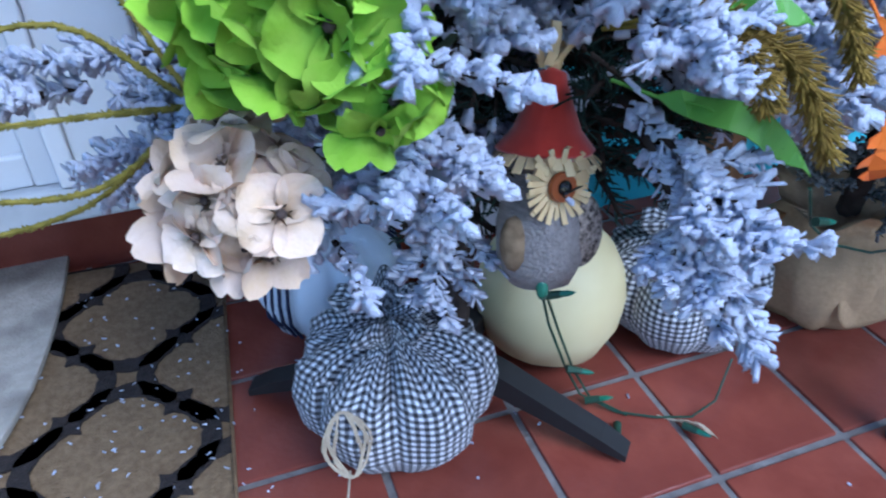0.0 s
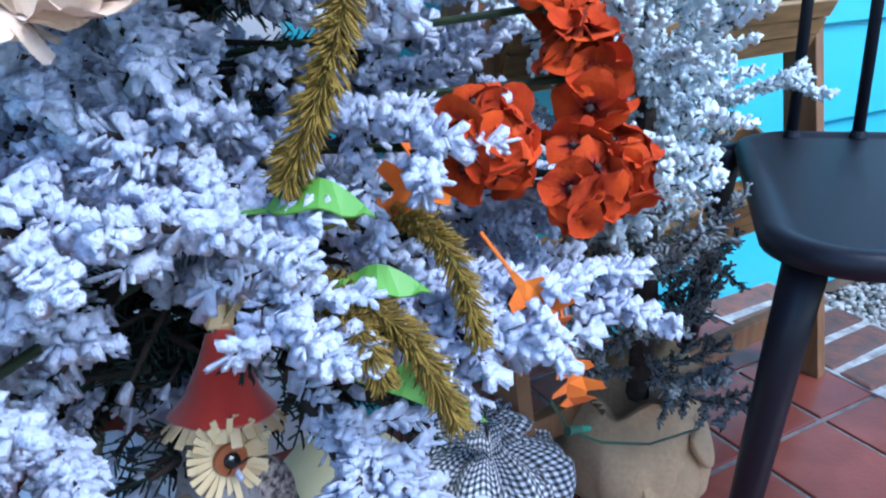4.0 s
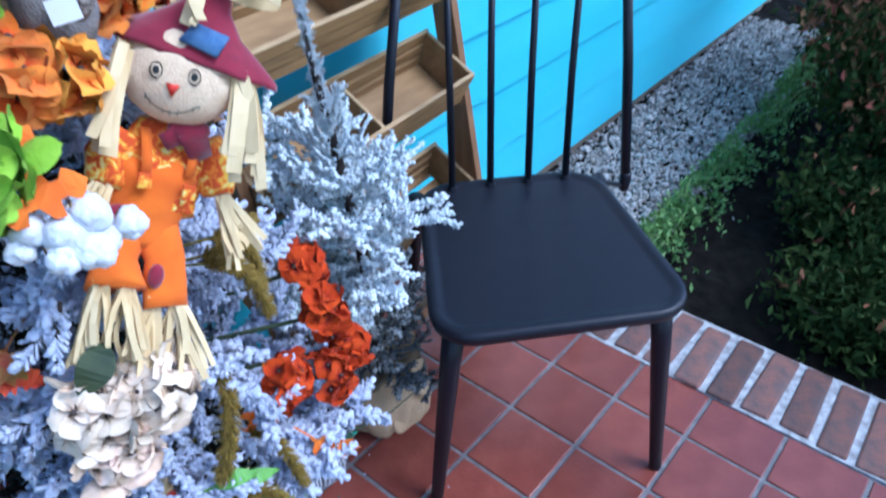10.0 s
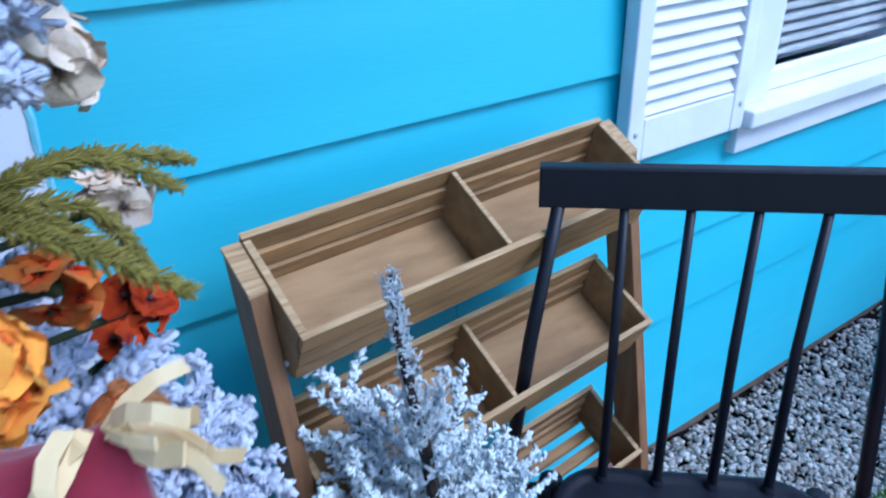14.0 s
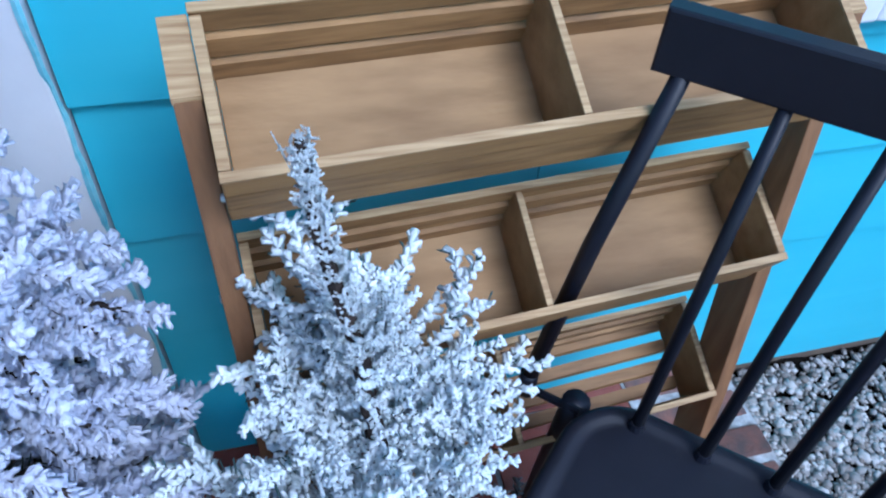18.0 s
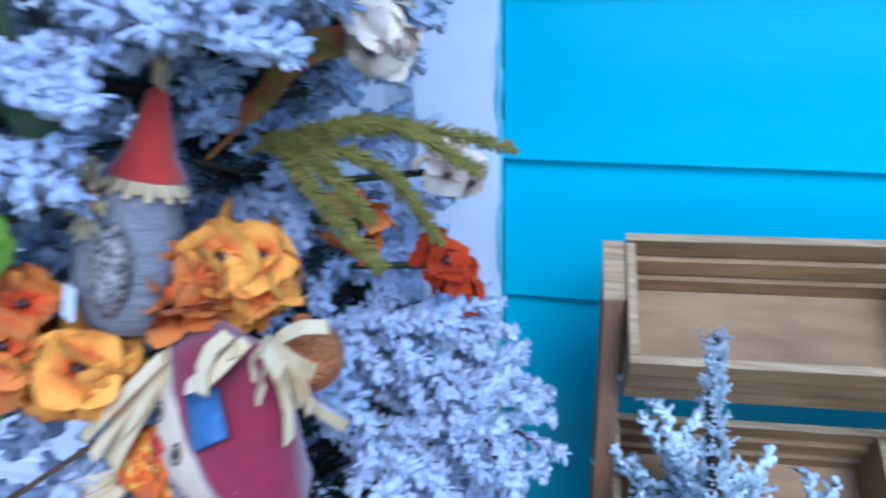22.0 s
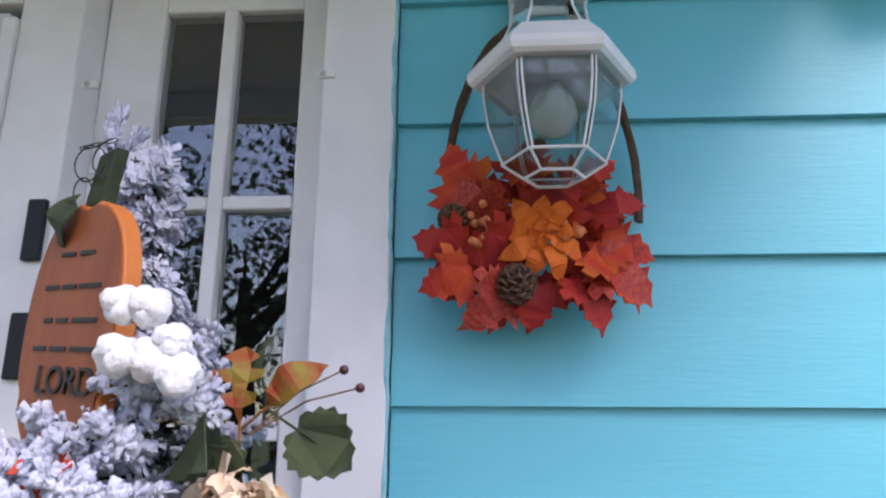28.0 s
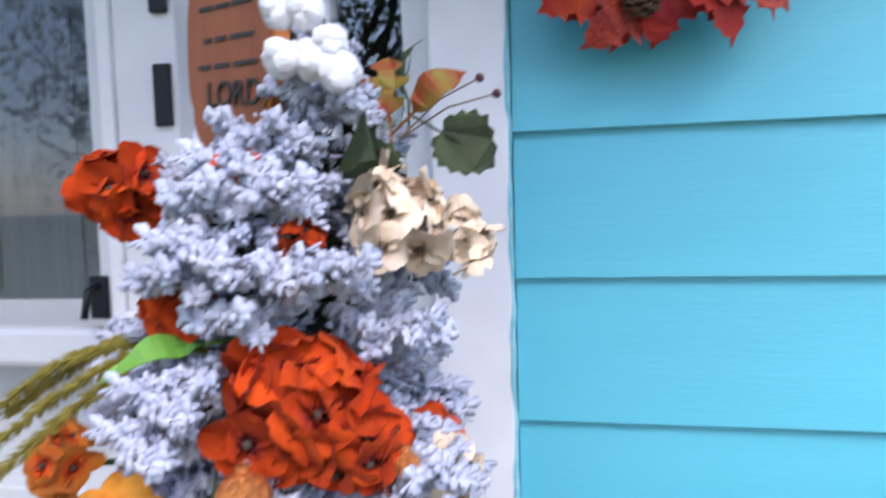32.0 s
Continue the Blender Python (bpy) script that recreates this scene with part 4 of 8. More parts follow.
for s in (-1, 1):
    part("front_leg", bm_tube([(s * 0.185, -0.200, SEAT - 0.03), (s * 0.195, -0.21, 0.36), (s * 0.232, -0.243, 0.0)], [0.021, 0.019, 0.0125], 14), M["black"], chair, smooth=True)
    part("back_leg", bm_tube([(s * 0.200, 0.188, SEAT - 0.02), (s * 0.205, 0.20, 0.36), (s * 0.228, 0.262, 0.0)], [0.019, 0.018, 0.0125], 14), M["black"], chair, smooth=True)
    part("back_post", bm_tube([(s * 0.270, 0.198, SEAT - 0.040), (s * 0.240, 0.208, 0.70), (s * 0.210, 0.214, 0.914)], [0.011, 0.0105, 0.009], 12), M["black"], chair, smooth=True)
    part("collar", bm_lathe([(0.0, -0.03), (0.0115, -0.03), (0.0128, -0.012), (0.0128, 0.008), (0.0115, 0.014), (0.0, 0.014)], 16), M["black"], chair, smooth=True, m=Matrix.Translation((s * 0.269, 0.198, SEAT - 0.030)))
    part("seat_lug", bm_tube([(s * 0.19, 0.175, SEAT - 0.018), (s * 0.270, 0.198, SEAT - 0.050)], 0.006, 8), M["black"], chair)
for x in (-0.123, -0.041, 0.041, 0.123):
    part("spindle", bm_tube([(x, 0.182, SEAT - 0.006), (x * 1.0, 0.203, 0.70), (x * 1.02, 0.214, 0.914)], [0.0078, 0.0074, 0.0064], 10), M["black"], chair, smooth=True)
    part("spindle_foot", bm_lathe([(0.0, -0.004), (0.011, -0.004), (0.009, 0.005), (0.0, 0.005)], 12), M["black"], chair, m=Matrix.Translation((x, 0.182, SEAT)))
part("top_rail", bm_prism([(-0.236, 0.912), (0.236, 0.912), (0.236, 0.969), (-0.236, 0.969)], 0.022, bevel=0.003), M["black"], chair, m=Matrix.Translation((0, 0.205, 0)))
for y in (-0.17, 0.16):
    part("seat_brace", bm_tube([(-0.18, y, SEAT - 0.04), (0.18, y, SEAT - 0.04)], 0.009, 8), M["black"], chair)

# ---- slatted wooden planter stand ----
SH = Matrix.Translation((0.135, -0.143, 0)) @ Matrix.Rotation(radians(4.0), 4, "Z") @ Matrix.Diagonal((1, -1, 1, 1))
W = 0.665


def stand_box(*box, bevel=0.0015):
    """A box in the stand's own frame, with y running out from the wall."""
    bm = bm_box(*box, bevel)
    bmesh.ops.transform(bm, matrix=SH, verts=bm.verts[:])
    bmesh.ops.recalc_face_normals(bm, faces=bm.faces[:])
    return bm


def stand_plate(outline, x0, x1, bevel=0.0012):
    """A plate across the stand: outline in (y, z), thickness along x."""
    bm = bm_prism(outline, x1 - x0, bevel=bevel)
    turn = Matrix(((0, 1, 0, x0), (1, 0, 0, 0), (0, 0, 1, 0), (0, 0, 0, 1)))
    bmesh.ops.transform(bm, matrix=SH @ turn, verts=bm.verts[:])
    bmesh.ops.recalc_face_normals(bm, faces=bm.faces[:])
    return bm


stand = thing("planter_stand", "three-tier slatted pine planter stand against the wall", "plant stand", kind="")
for x0, x1 in ((0.0, 0.022), (W - 0.022, W)):
    part("side_post", stand_plate([(0.004, 0.937), (0.062, 0.902), (0.215, 0.0), (0.150, 0.0)], x0, x1), M["post"], stand, "brown stained leaning side post")
for x0, x1 in ((-0.0008, 0.0228), (W - 0.0228, W + 0.0008)):
    part("post_cap", stand_plate([(0.003, 0.9385), (0.063, 0.9025), (0.0625, 0.8965), (0.0035, 0.9325)], x0, x1, 0.0005), M["plyedge"], stand, "pale sawn post end")
R = Vector((0.1165, -0.067))
D = Vector((-0.036, -0.078))
for n, (by, bz) in enumerate(((0.006, 0.939), (0.0225, 0.698), (0.0375, 0.418))):
    # corner points of the bin's section in (y, z): back rim, front rim, front foot, back foot
    B = Vector((by, bz))
    F, FB, BB = B + R, B + R + D, B + D
    tier = part("bin", stand_plate([tuple(BB), tuple(FB), tuple(FB + (BB - FB).orthogonal().normalized() * -0.007), tuple(BB + (BB - FB).orthogonal().normalized() * -0.007)], 0.034, W - 0.034), M["ply"], stand, "tilted plywood-bottomed bin with slatted sides") if n < 2 else part("bin", stand_plate([tuple(BB), tuple(BB + 0.18 * (FB - BB)), tuple(BB + 0.18 * (FB - BB) + Vector((0, 0.008))), tuple(BB + Vector((0, 0.008)))], 0.034, W - 0.034), M["wood"], stand, "tilted bin with an open slatted bottom")
    if n == 2:
        for k in (0.30, 0.52, 0.74):
            a, b = BB + k * (FB - BB), BB + (k + 0.13) * (FB - BB)
            part("bottom_slat", stand_plate([tuple(a), tuple(b), tuple(b + Vector((0, 0.007))), tuple(a + Vector((0, 0.007)))], 0.034, W - 0.034), M["wood"], tier)
    for x0, x1 in ((0.0235, 0.0335), (W - 0.0335, W - 0.0235), (W * 0.5 - 0.004, W * 0.5 + 0.004)):
        part("end_panel" if x1 - x0 > 0.009 else "divider", stand_plate([tuple(B + 0.004 * R), tuple(F - 0.004 * R), tuple(FB - 0.004 * R), tuple(BB + 0.004 * R)], x0, x1), M["ply"], tier)
    lift = -0.002 * D.normalized()
    inward = R.normalized()
    for side, top, low in ((1, F, FB), (-1, B + lift, BB)):
        out = inward * 0.0085 * side
        share = 3
        for k in range(share):
            step = -inward * side * (0.0048 if side < 0 else 0.0016) * k
            a, b = top + (low - top) * (k / share) + step, top + (low - top) * ((k + 0.84) / share) + step
            part("front_slat" if side > 0 else "back_slat", stand_plate([tuple(a), tuple(a + out), tuple(b + out), tuple(b)], 0.024, W - 0.024, 0.0018), M["wood"], tier)
        up = -D.normalized() * 0.0022
        part("rim", stand_plate([tuple(top + up), tuple(top + out + up), tuple(top + out + 0.1 * up), tuple(top + 0.1 * up)], 0.0235, W - 0.0235, 0.0004), M["plyedge"], tier, "pale plywood edge")
    for x0, x1 in ((0.0238, 0.0332), (W - 0.0332, W - 0.0238), (W * 0.5 - 0.0038, W * 0.5 + 0.0038)):
        up = -D.normalized() * 0.002
        part("panel_edge", stand_plate([tuple(B + 0.02 * R), tuple(F - 0.01 * R), tuple(F - 0.01 * R + up), tuple(B + 0.02 * R + up)], x0, x1, 0.0004), M["plyedge"], tier)
part("foot_brace", stand_box(0.0225, W - 0.0225, 0.155, 0.175, 0.10, 0.14), M["post"], stand)


# ---- flocked pencil tree ----
rng = np.random.default_rng(7)
AXIS = Vector((-0.182, -0.366))


def girth(z):
    return float(np.interp(z, [0.15, 0.4, 0.7, 1.0, 1.25, 1.38, 1.5, 1.6, 1.7, 1.86], [0.27, 0.265, 0.240, 0.200, 0.168, 0.145, 0.115, 0.07, 0.035, 0.012]))


def twig_needles(p0, p1, gap, length, spread, chance=1.0):
    """Starts and ways of needles that stand round a straight twig and lean to its tip."""
    p0, p1 = np.array(p0, float), np.array(p1, float)
    d = p1 - p0
    run = np.linalg.norm(d)
    d /= run
    ref = np.array([0, 0, 1.0]) if abs(d[2]) < 0.9 else np.array([1.0, 0, 0])
    a = np.cross(d, ref)
    a /= np.linalg.norm(a)
    b = np.cross(d, a)
    starts, ways = [], []
    for s in np.arange(0, run, gap):
        if rng.random() > chance:
            continue
        t = rng.uniform(0, 2 * math.pi)
        lean = spread * rng.uniform(0.6, 1.25)
        starts.append(p0 + d * s)
        ways.append(d + lean * (math.cos(t) * a + math.sin(t) * b))
    return starts, ways


def flocked_branch(name, size, flock_from=0.40, fat=0.0080, long=0.0135, mats=("flock", "needle", "bark"), gap=0.0012, drop=0.0):
    """A branch along +x from the trunk: bare stem, dark needles inside, snowy fingers on tip and side twigs."""
    twigs = [((0, 0, 0), (size, 0, 0.02 * size / 0.2 - drop * size))]
    for k in range(8):
        at = rng.uniform(0.34, 0.95)
        side = (-1) ** k
        ln = size * rng.uniform(0.22, 0.40) * (1.2 - 0.6 * at)
        ang = radians(rng.uniform(28, 60)) * side
        up = rng.uniform(-0.35, 0.45)
        o = np.array([size * at, 0, (0.02 - drop) * size * at])
        twigs.append((tuple(o), tuple(o + ln * np.array([math.cos(ang), math.sin(ang), up]))))
    chunks = []
    fs, fw, ds, dw = [], [], [], []
    for n, (a, b) in enumerate(twigs):
        v, f = tube_data([a, tuple((np.array(a) + b) / 2), b], [0.0035, 0.0028, 0.0015], 4)
        chunks.append((v, f, 2))
        s, w = twig_needles(a, b, gap, long, 1.15)
        for p, q in zip(s, w):
            if p[0] > size * flock_from * rng.uniform(0.75, 1.25):
                fs.append(p), fw.append(q)
            elif p[0] > 0.25 * size:
                ds.append(p), dw.append(q)
        if n == 0 or n % 2:
            fs.append(np.array(b)), fw.append(np.array(b) - np.array(a))
    k = len(fs)
    v, f = sprigs(fs, fw, long * rng.uniform(0.65, 1.25, k), fat * rng.choice([0.38, 0.55, 0.9, 1.3], k) * rng.uniform(0.85, 1.15, k), name, None)
    chunks.append((v, f, 0))
    if ds:
        k = len(ds)
        v, f = sprigs(ds, dw, long * 1.15 * rng.uniform(0.7, 1.2, k), 0.0016 * rng.uniform(0.8, 1.2, k), name, None)
        chunks.append((v, f, 1))
    return join_data(name, chunks, [M[m] for m in mats])


tree = thing("christmas_tree", "slim white-flocked artificial tree on a black stand", "christmas tree", Matrix.Translation((AXIS.x, AXIS.y, 0)))
part("trunk", bm_tube([(-0.05, 0.02, 0.10), (-0.02, 0.006, 0.5), (0, 0, 0.9), (0, 0, 1.80)], [0.017, 0.015, 0.013, 0.005], 10), M["bark"], tree)
SIZES = (0.27, 0.22, 0.165, 0.11)
BRANCH = [[flocked_branch("flocked_branch", s) for k in range(4)] for s in SIZES]
BOUGH = [[flocked_branch("flocked_bough", s, flock_from=0.05) for k in range(3)] for s in SIZES]
# branches stay short behind the ornaments: heights, heading and half-width
CLEAR = ((0.3, 0.57, -104, 32), (0.50, 0.70, -42, 22), (0.74, 1.10, -72, 26), (0.98, 1.14, -6, 24), (1.02, 1.24, -76, 30), (1.18, 1.30, -28, 24), (1.27, 1.43, -60, 30), (1.44, 1.76, -98, 34))
z = 0.43
turn = 0.0
while z < 1.80:
    r = girth(z)
    count = 12 if z < 0.75 else 12 if z < 1.3 else 12 if z < 1.6 else 8
    for k in range(count):
        a = turn + 2 * math.pi * k / count + rng.uniform(-0.18, 0.18)
        want = r * rng.uniform(0.86, 1.12)
        for z0, z1, at, half in CLEAR:
            if z0 < z < z1 and abs((math.degrees(a) - at + 180) % 360 - 180) < half:
                want *= 0.52
        kind = min(range(4), key=lambda i: abs(SIZES[i] - want))
        s = want / SIZES[kind]
        tilt = rng.uniform(-12, 10) + (4 if z < 0.5 else 24 if z > 1.55 else 0)
        m = Matrix.Translation((0, 0, z + rng.uniform(-0.025, 0.025))) @ Matrix.Rotation(a, 4, "Z") @ Matrix.Rotation(radians(-tilt), 4, "Y") @ Matrix.Rotation(rng.uniform(-0.9, 0.9), 4, "X") @ Matrix.Diagonal((s, 1, 1, 1))
        part("branch", BRANCH[kind][int(rng.integers(4))], None, tree, m=m)
    turn += 0.83
    z += 0.064 if z < 1.2 else 0.052
INNER = [flocked_branch("inner_branch", 0.16, flock_from=9.0, gap=0.0024) for k in range(3)]
for k in range(90):
    m = Matrix.Translation((0, 0, 0.36 + 1.25 * k / 90)) @ Matrix.Rotation(2.4 * k, 4, "Z") @ Matrix.Rotation(rng.uniform(-0.5, 0.3), 4, "Y") @ Matrix.Diagonal((max(0.35, girth(0.36 + 1.25 * k / 90) / 0.27), 1, 1, 1))
    part("inner_branch", INNER[k % 3], None, tree, m=m)
for k in range(26):
    m = Matrix.Translation((0, 0, 0.37 + 0.006 * k)) @ Matrix.Rotation(2.4 * k + 0.7, 4, "Z") @ Matrix.Rotation(rng.uniform(-0.1, 0.5), 4, "Y") @ Matrix.Diagonal((1.15, 1.2, 1.2, 1))
    part("inner_branch", INNER[k % 3], None, tree, m=m)
for k in range(9):
    part("leader_shoot", BOUGH[3][k % 3], None, tree, m=Matrix.Translation((-0.0035 * k, 0, 1.62 + 0.020 * k)) @ Matrix.Rotation(2.4 * k, 4, "Z") @ Matrix.Rotation(radians(-72), 4, "Y") @ Matrix.Diagonal((0.55, 0.5, 0.5, 1)))
part("leader", BRANCH[2][0], None, tree, m=Matrix.Translation((-0.016, 0, 1.68)) @ Matrix.Rotation(radians(-97), 4, "Y") @ Matrix.Diagonal((1, 0.45, 0.45, 1)))
# long boughs that hang out low at the front and the door side, and thick ones round the crown: root, tip and mesh size
BOUGHS = (((-0.186, -0.585, 0.458), (-0.118, -0.636, 0.305), 2), ((-0.176, -0.576, 0.455), (-0.138, -0.640, 0.335), 2),
          ((-0.16, -0.484, 0.552), (-0.066, -0.666, 0.47), 1), ((-0.15, -0.478, 0.531), (-0.036, -0.637, 0.491), 1), ((-0.141, -0.452, 0.491), (0.054, -0.6, 0.462), 0), ((-0.12, -0.43, 0.52), (0.084, -0.522, 0.491), 0),
          ((-0.281, -0.492, 0.491), (-0.4, -0.572, 0.394), 1), ((-0.27, -0.5, 0.52), (-0.359, -0.626, 0.453), 1), ((-0.262, -0.478, 0.403), (-0.304, -0.518, 0.31), 2),
          ((-0.29, -0.494, 0.605), (-0.358, -0.653, 0.528), 1), ((-0.18, -0.52, 0.573), (-0.198, -0.642, 0.515), 2), ((-0.186, -0.554, 0.472), (-0.152, -0.668, 0.408), 2), ((-0.181, -0.576, 0.453), (-0.171, -0.647, 0.371), 2), ((-0.21, -0.482, 0.615), (-0.232, -0.661, 0.579), 1), ((-0.23, -0.47, 0.626), (-0.32, -0.649, 0.589), 1),
          ((-0.341, -0.412, 0.491), (-0.556, -0.463, 0.489), 0), ((-0.321, -0.396, 0.453), (-0.522, -0.438, 0.408), 0), ((-0.35, -0.431, 0.51), (-0.471, -0.484, 0.477), 2), ((-0.33, -0.394, 0.552), (-0.54, -0.402, 0.562), 0),
          ((-0.122, -0.349, 0.809), (0.087, -0.281, 0.768), 0), ((-0.123, -0.35, 0.869), (0.059, -0.277, 0.84), 0), ((-0.124, -0.351, 0.919), (0.034, -0.27, 0.899), 1), ((-0.082, -0.379, 0.829), (0.045, -0.354, 0.79), 1), ((-0.08, -0.378, 0.73), (0.062, -0.328, 0.688), 1),
          ((-0.187, -0.426, 1.364), (-0.209, -0.553, 1.352), 2), ((-0.193, -0.432, 1.332), (-0.224, -0.558, 1.32), 2), ((-0.145, -0.434, 1.262), (-0.093, -0.543, 1.246), 2), ((-0.129, -0.432, 1.246), (-0.057, -0.539, 1.235), 2), ((-0.178, -0.455, 1.179), (-0.175, -0.584, 1.168), 2), ((-0.111, -0.407, 1.287), (-0.004, -0.48, 1.276), 2), ((-0.110, -0.386, 1.375), (-0.020, -0.440, 1.385), 2), ((-0.174, -0.417, 1.410), (-0.165, -0.520, 1.402), 2), ((-0.116, -0.418, 1.261), (-0.023, -0.507, 1.25), 2), ((-0.167, -0.448, 1.23), (-0.15, -0.576, 1.219), 2),
          ((-0.171, -0.405, 1.533), (-0.153, -0.518, 1.523), 2), ((-0.166, -0.397, 1.557), (-0.123, -0.502, 1.546), 2), ((-0.176, -0.411, 1.508), (-0.177, -0.526, 1.498), 2), ((-0.158, -0.41, 1.507), (-0.118, -0.517, 1.498), 2), ((-0.179, -0.421, 1.471), (-0.186, -0.535, 1.461), 2), ((-0.159, -0.423, 1.451), (-0.127, -0.533, 1.441), 2), ((-0.14, -0.416, 1.447), (-0.075, -0.511, 1.438), 2), ((-0.162, -0.386, 1.583), (-0.087, -0.471, 1.572), 2), ((-0.186, -0.428, 1.445), (-0.204, -0.541, 1.436), 2))
for root, tip, kind in BOUGHS:
    d = Vector(tip) - Vector(root)
    q = d.to_track_quat("X", "Z").to_matrix().to_4x4()
    part("branch", BOUGH[kind][int(rng.integers(3))], None, tree, m=Matrix.Translation(Vector(root) - Vector((AXIS.x, AXIS.y, 0))) @ q @ Matrix.Diagonal((d.length / SIZES[kind], 1, 1, 1)))
stand_ = part("stand", bm_lathe([(0.014, 0.05), (0.017, 0.05), (0.017, 0.24), (0.013, 0.25)], 16), M["blackpl"], tree, "black plastic tree stand", smooth=True, m=Matrix.Translation((-0.05, 0.02, 0)))
for tip in ((0.153, -0.150), (-0.230, 0.110), (0.14, 0.18)):
    d = Vector((*tip, 0)).normalized()
    bm = bmesh.new()
    n = Vector((-d.y, d.x, 0))
    L = Vector((*tip, 0)).length
    ring = []
    for s, h, t, w in ((0.0, 0.085, 0.040, 0.015), (0.3 * L, 0.066, 0.036, 0.015), (L - 0.03, 0.024, 0.018, 0.014), (L, 0.012, 0.010, 0.012)):
        ring.append([bm.verts.new(d * s + n * sx * w + Vector((0, 0, h + tz * t * 0.5 * (1 if tz > 0 else 0.8)))) for sx, tz in ((-1, -1), (1, -1), (1, 1), (-1, 1))])
    for a, b in zip(ring, ring[1:]):
        for k in range(4):
            bm.faces.new((a[k], a[(k + 1) % 4], b[(k + 1) % 4], b[k]))
    bm.faces.new(ring[0][::-1])
    bm.faces.new(ring[-1])
    for v in bm.verts:
        v.co.z = max(v.co.z, 0.001)
    part("leg", bm, M["blackpl"], stand_)

# ---- small frosted tree in burlap ----
small = thing("frosted_tree", "small frosted twiggy tree leaning in a burlap-wrapped pot", "potted tree")
TR = [Vector(p) for p in ((0.334, -0.336, 0.05), (0.280, -0.398, 0.31), (0.270, -0.386, 0.54), (0.254, -0.363, 0.75), (0.230, -0.366, 0.90), (0.225, -0.366, 0.974))]
part("trunk", bm_tube(TR, [0.016, 0.014, 0.011, 0.008, 0.005, 0.003], 8), M["bark"], small)


def frosted_twig(name, size, mats, gap=0.0013, fat=0.0060, long=0.0095, subs=9):
    """A rising juniper-like spray, crusted with short icy stubs."""
    chunks, fs, fw, ds, dw = [], [], [], [], []
    mid = np.array([0.55 * size, 0, 0.10 * size])
    end = np.array([size, 0, 0.34 * size])
    twigs = [((0, 0, 0), tuple(mid)), (tuple(mid), tuple(end))]
    for k in range(subs):
        at = rng.uniform(0.28, 0.97)
        o = mid * at / 0.55 if at < 0.55 else mid + (end - mid) * (at - 0.55) / 0.45
        ang = radians(rng.uniform(20, 75)) * (-1) ** k
        ln = size * rng.uniform(0.14, 0.34)
        e = o + ln * np.array([math.cos(ang), math.sin(ang), rng.uniform(-0.2, 0.8)])
        twigs.append((tuple(o), tuple(e)))
    for n, (a, b) in enumerate(twigs):
        v, f = tube_data([a, b], [0.0022, 0.0012], 4)
        chunks.append((v, f, 2))
        s, w = twig_needles(a, b, gap, long, 1.5)
        for p, q in zip(s, w):
            (fs if rng.random() < 0.88 else ds).append(p)
            (fw if len(fs) > len(fw) else dw).append(q)
    for st, wy, k, wd, ln in ((fs, fw, 0, fat, long), (ds, dw, 1, 0.0017, long * 1.4)):
        n = len(st)
        v, f = sprigs(st, wy, ln * rng.uniform(0.5, 1.2, n), wd * rng.uniform(0.6, 1.4, n), name, None)
        chunks.append((v, f, k))
    return join_data(name, chunks, [M[m] for m in mats])


ICY = [frosted_twig("frosted_twig", 0.17, ("flock2", "teal", "greytwig")) for k in range(5)]
# lower twigs: unfrosted, and dark grey to carry the shade down there
DULL = [frosted_twig("shaded_bare_twig", 0.17, ("greytwig", "needle", "bark"), gap=0.0014, fat=0.0040) for k in range(4)]


def along(curve, s):
    s *= len(curve) - 1
    i = min(int(s), len(curve) - 2)
    return curve[i].lerp(curve[i + 1], s - i)


for k in range(200):
    s = 0.10 + 0.87 * (k / 200) ** 0.88
    p = along(TR, s)
    h = (p.z - 0.2) / 0.75
    reach = float(np.interp(p.z, [0.1, 0.2, 0.35, 0.5, 0.60, 0.68, 0.74, 0.80, 0.94], [0.14, 0.155, 0.165, 0.200, 0.185, 0.115, 0.050, 0.024, 0.014])) * rng.uniform(0.65, 1.25)
    a = 2.4 * k + rng.uniform(-0.3, 0.3)
    # low twigs take the unfrosted copy with shade in its colour
    dull = p.z < 0.40 + rng.uniform(-0.08, 0.08)
    lift = rng.uniform(-34, 0) if k % 5 == 0 and 0.42 < p.z < 0.62 else rng.uniform(-8, 38) if p.z < 0.7 else rng.uniform(30, 60)
    if math.hypot(p.x + reach * math.cos(a) - 0.549, p.y + reach * math.sin(a) + 0.550) < 0.29 and 0.28 < p.z < 0.56:
        reach *= 0.55
        lift = max(lift, 20)
    m = Matrix.Translation(p) @ Matrix.Rotation(a, 4, "Z") @ Matrix.Rotation(radians(-lift), 4, "Y") @ Matrix.Rotation(rng.uniform(-0.6, 0.6), 4, "X") @ Matrix.Diagonal((reach / 0.17, max(0.16, reach / 0.17), max(0.16, reach / 0.17), 1))
    part("twig", (DULL if dull else ICY)[int(rng.integers(4))], None, small, m=m)
for at, turn_, size_ in ((0.60, 10, 0.40), (0.62, -30, 0.36), (0.60, -100, 0.34), (0.60, 160, 0.34)):
    part("side_shoot", ICY[3], None, small, m=Matrix.Translation(along(TR, at)) @ Matrix.Rotation(radians(turn_), 4, "Z") @ Matrix.Rotation(radians(-52), 4, "Y") @ Matrix.Diagonal((size_, 0.26, 0.26, 1)))
part("leader_twig", ICY[4], None, small, m=Matrix.Translation(along(TR, 0.82)) @ Matrix.Rotation(radians(-100), 4, "Y") @ Matrix.Diagonal((0.36, 0.07, 0.07, 1)))
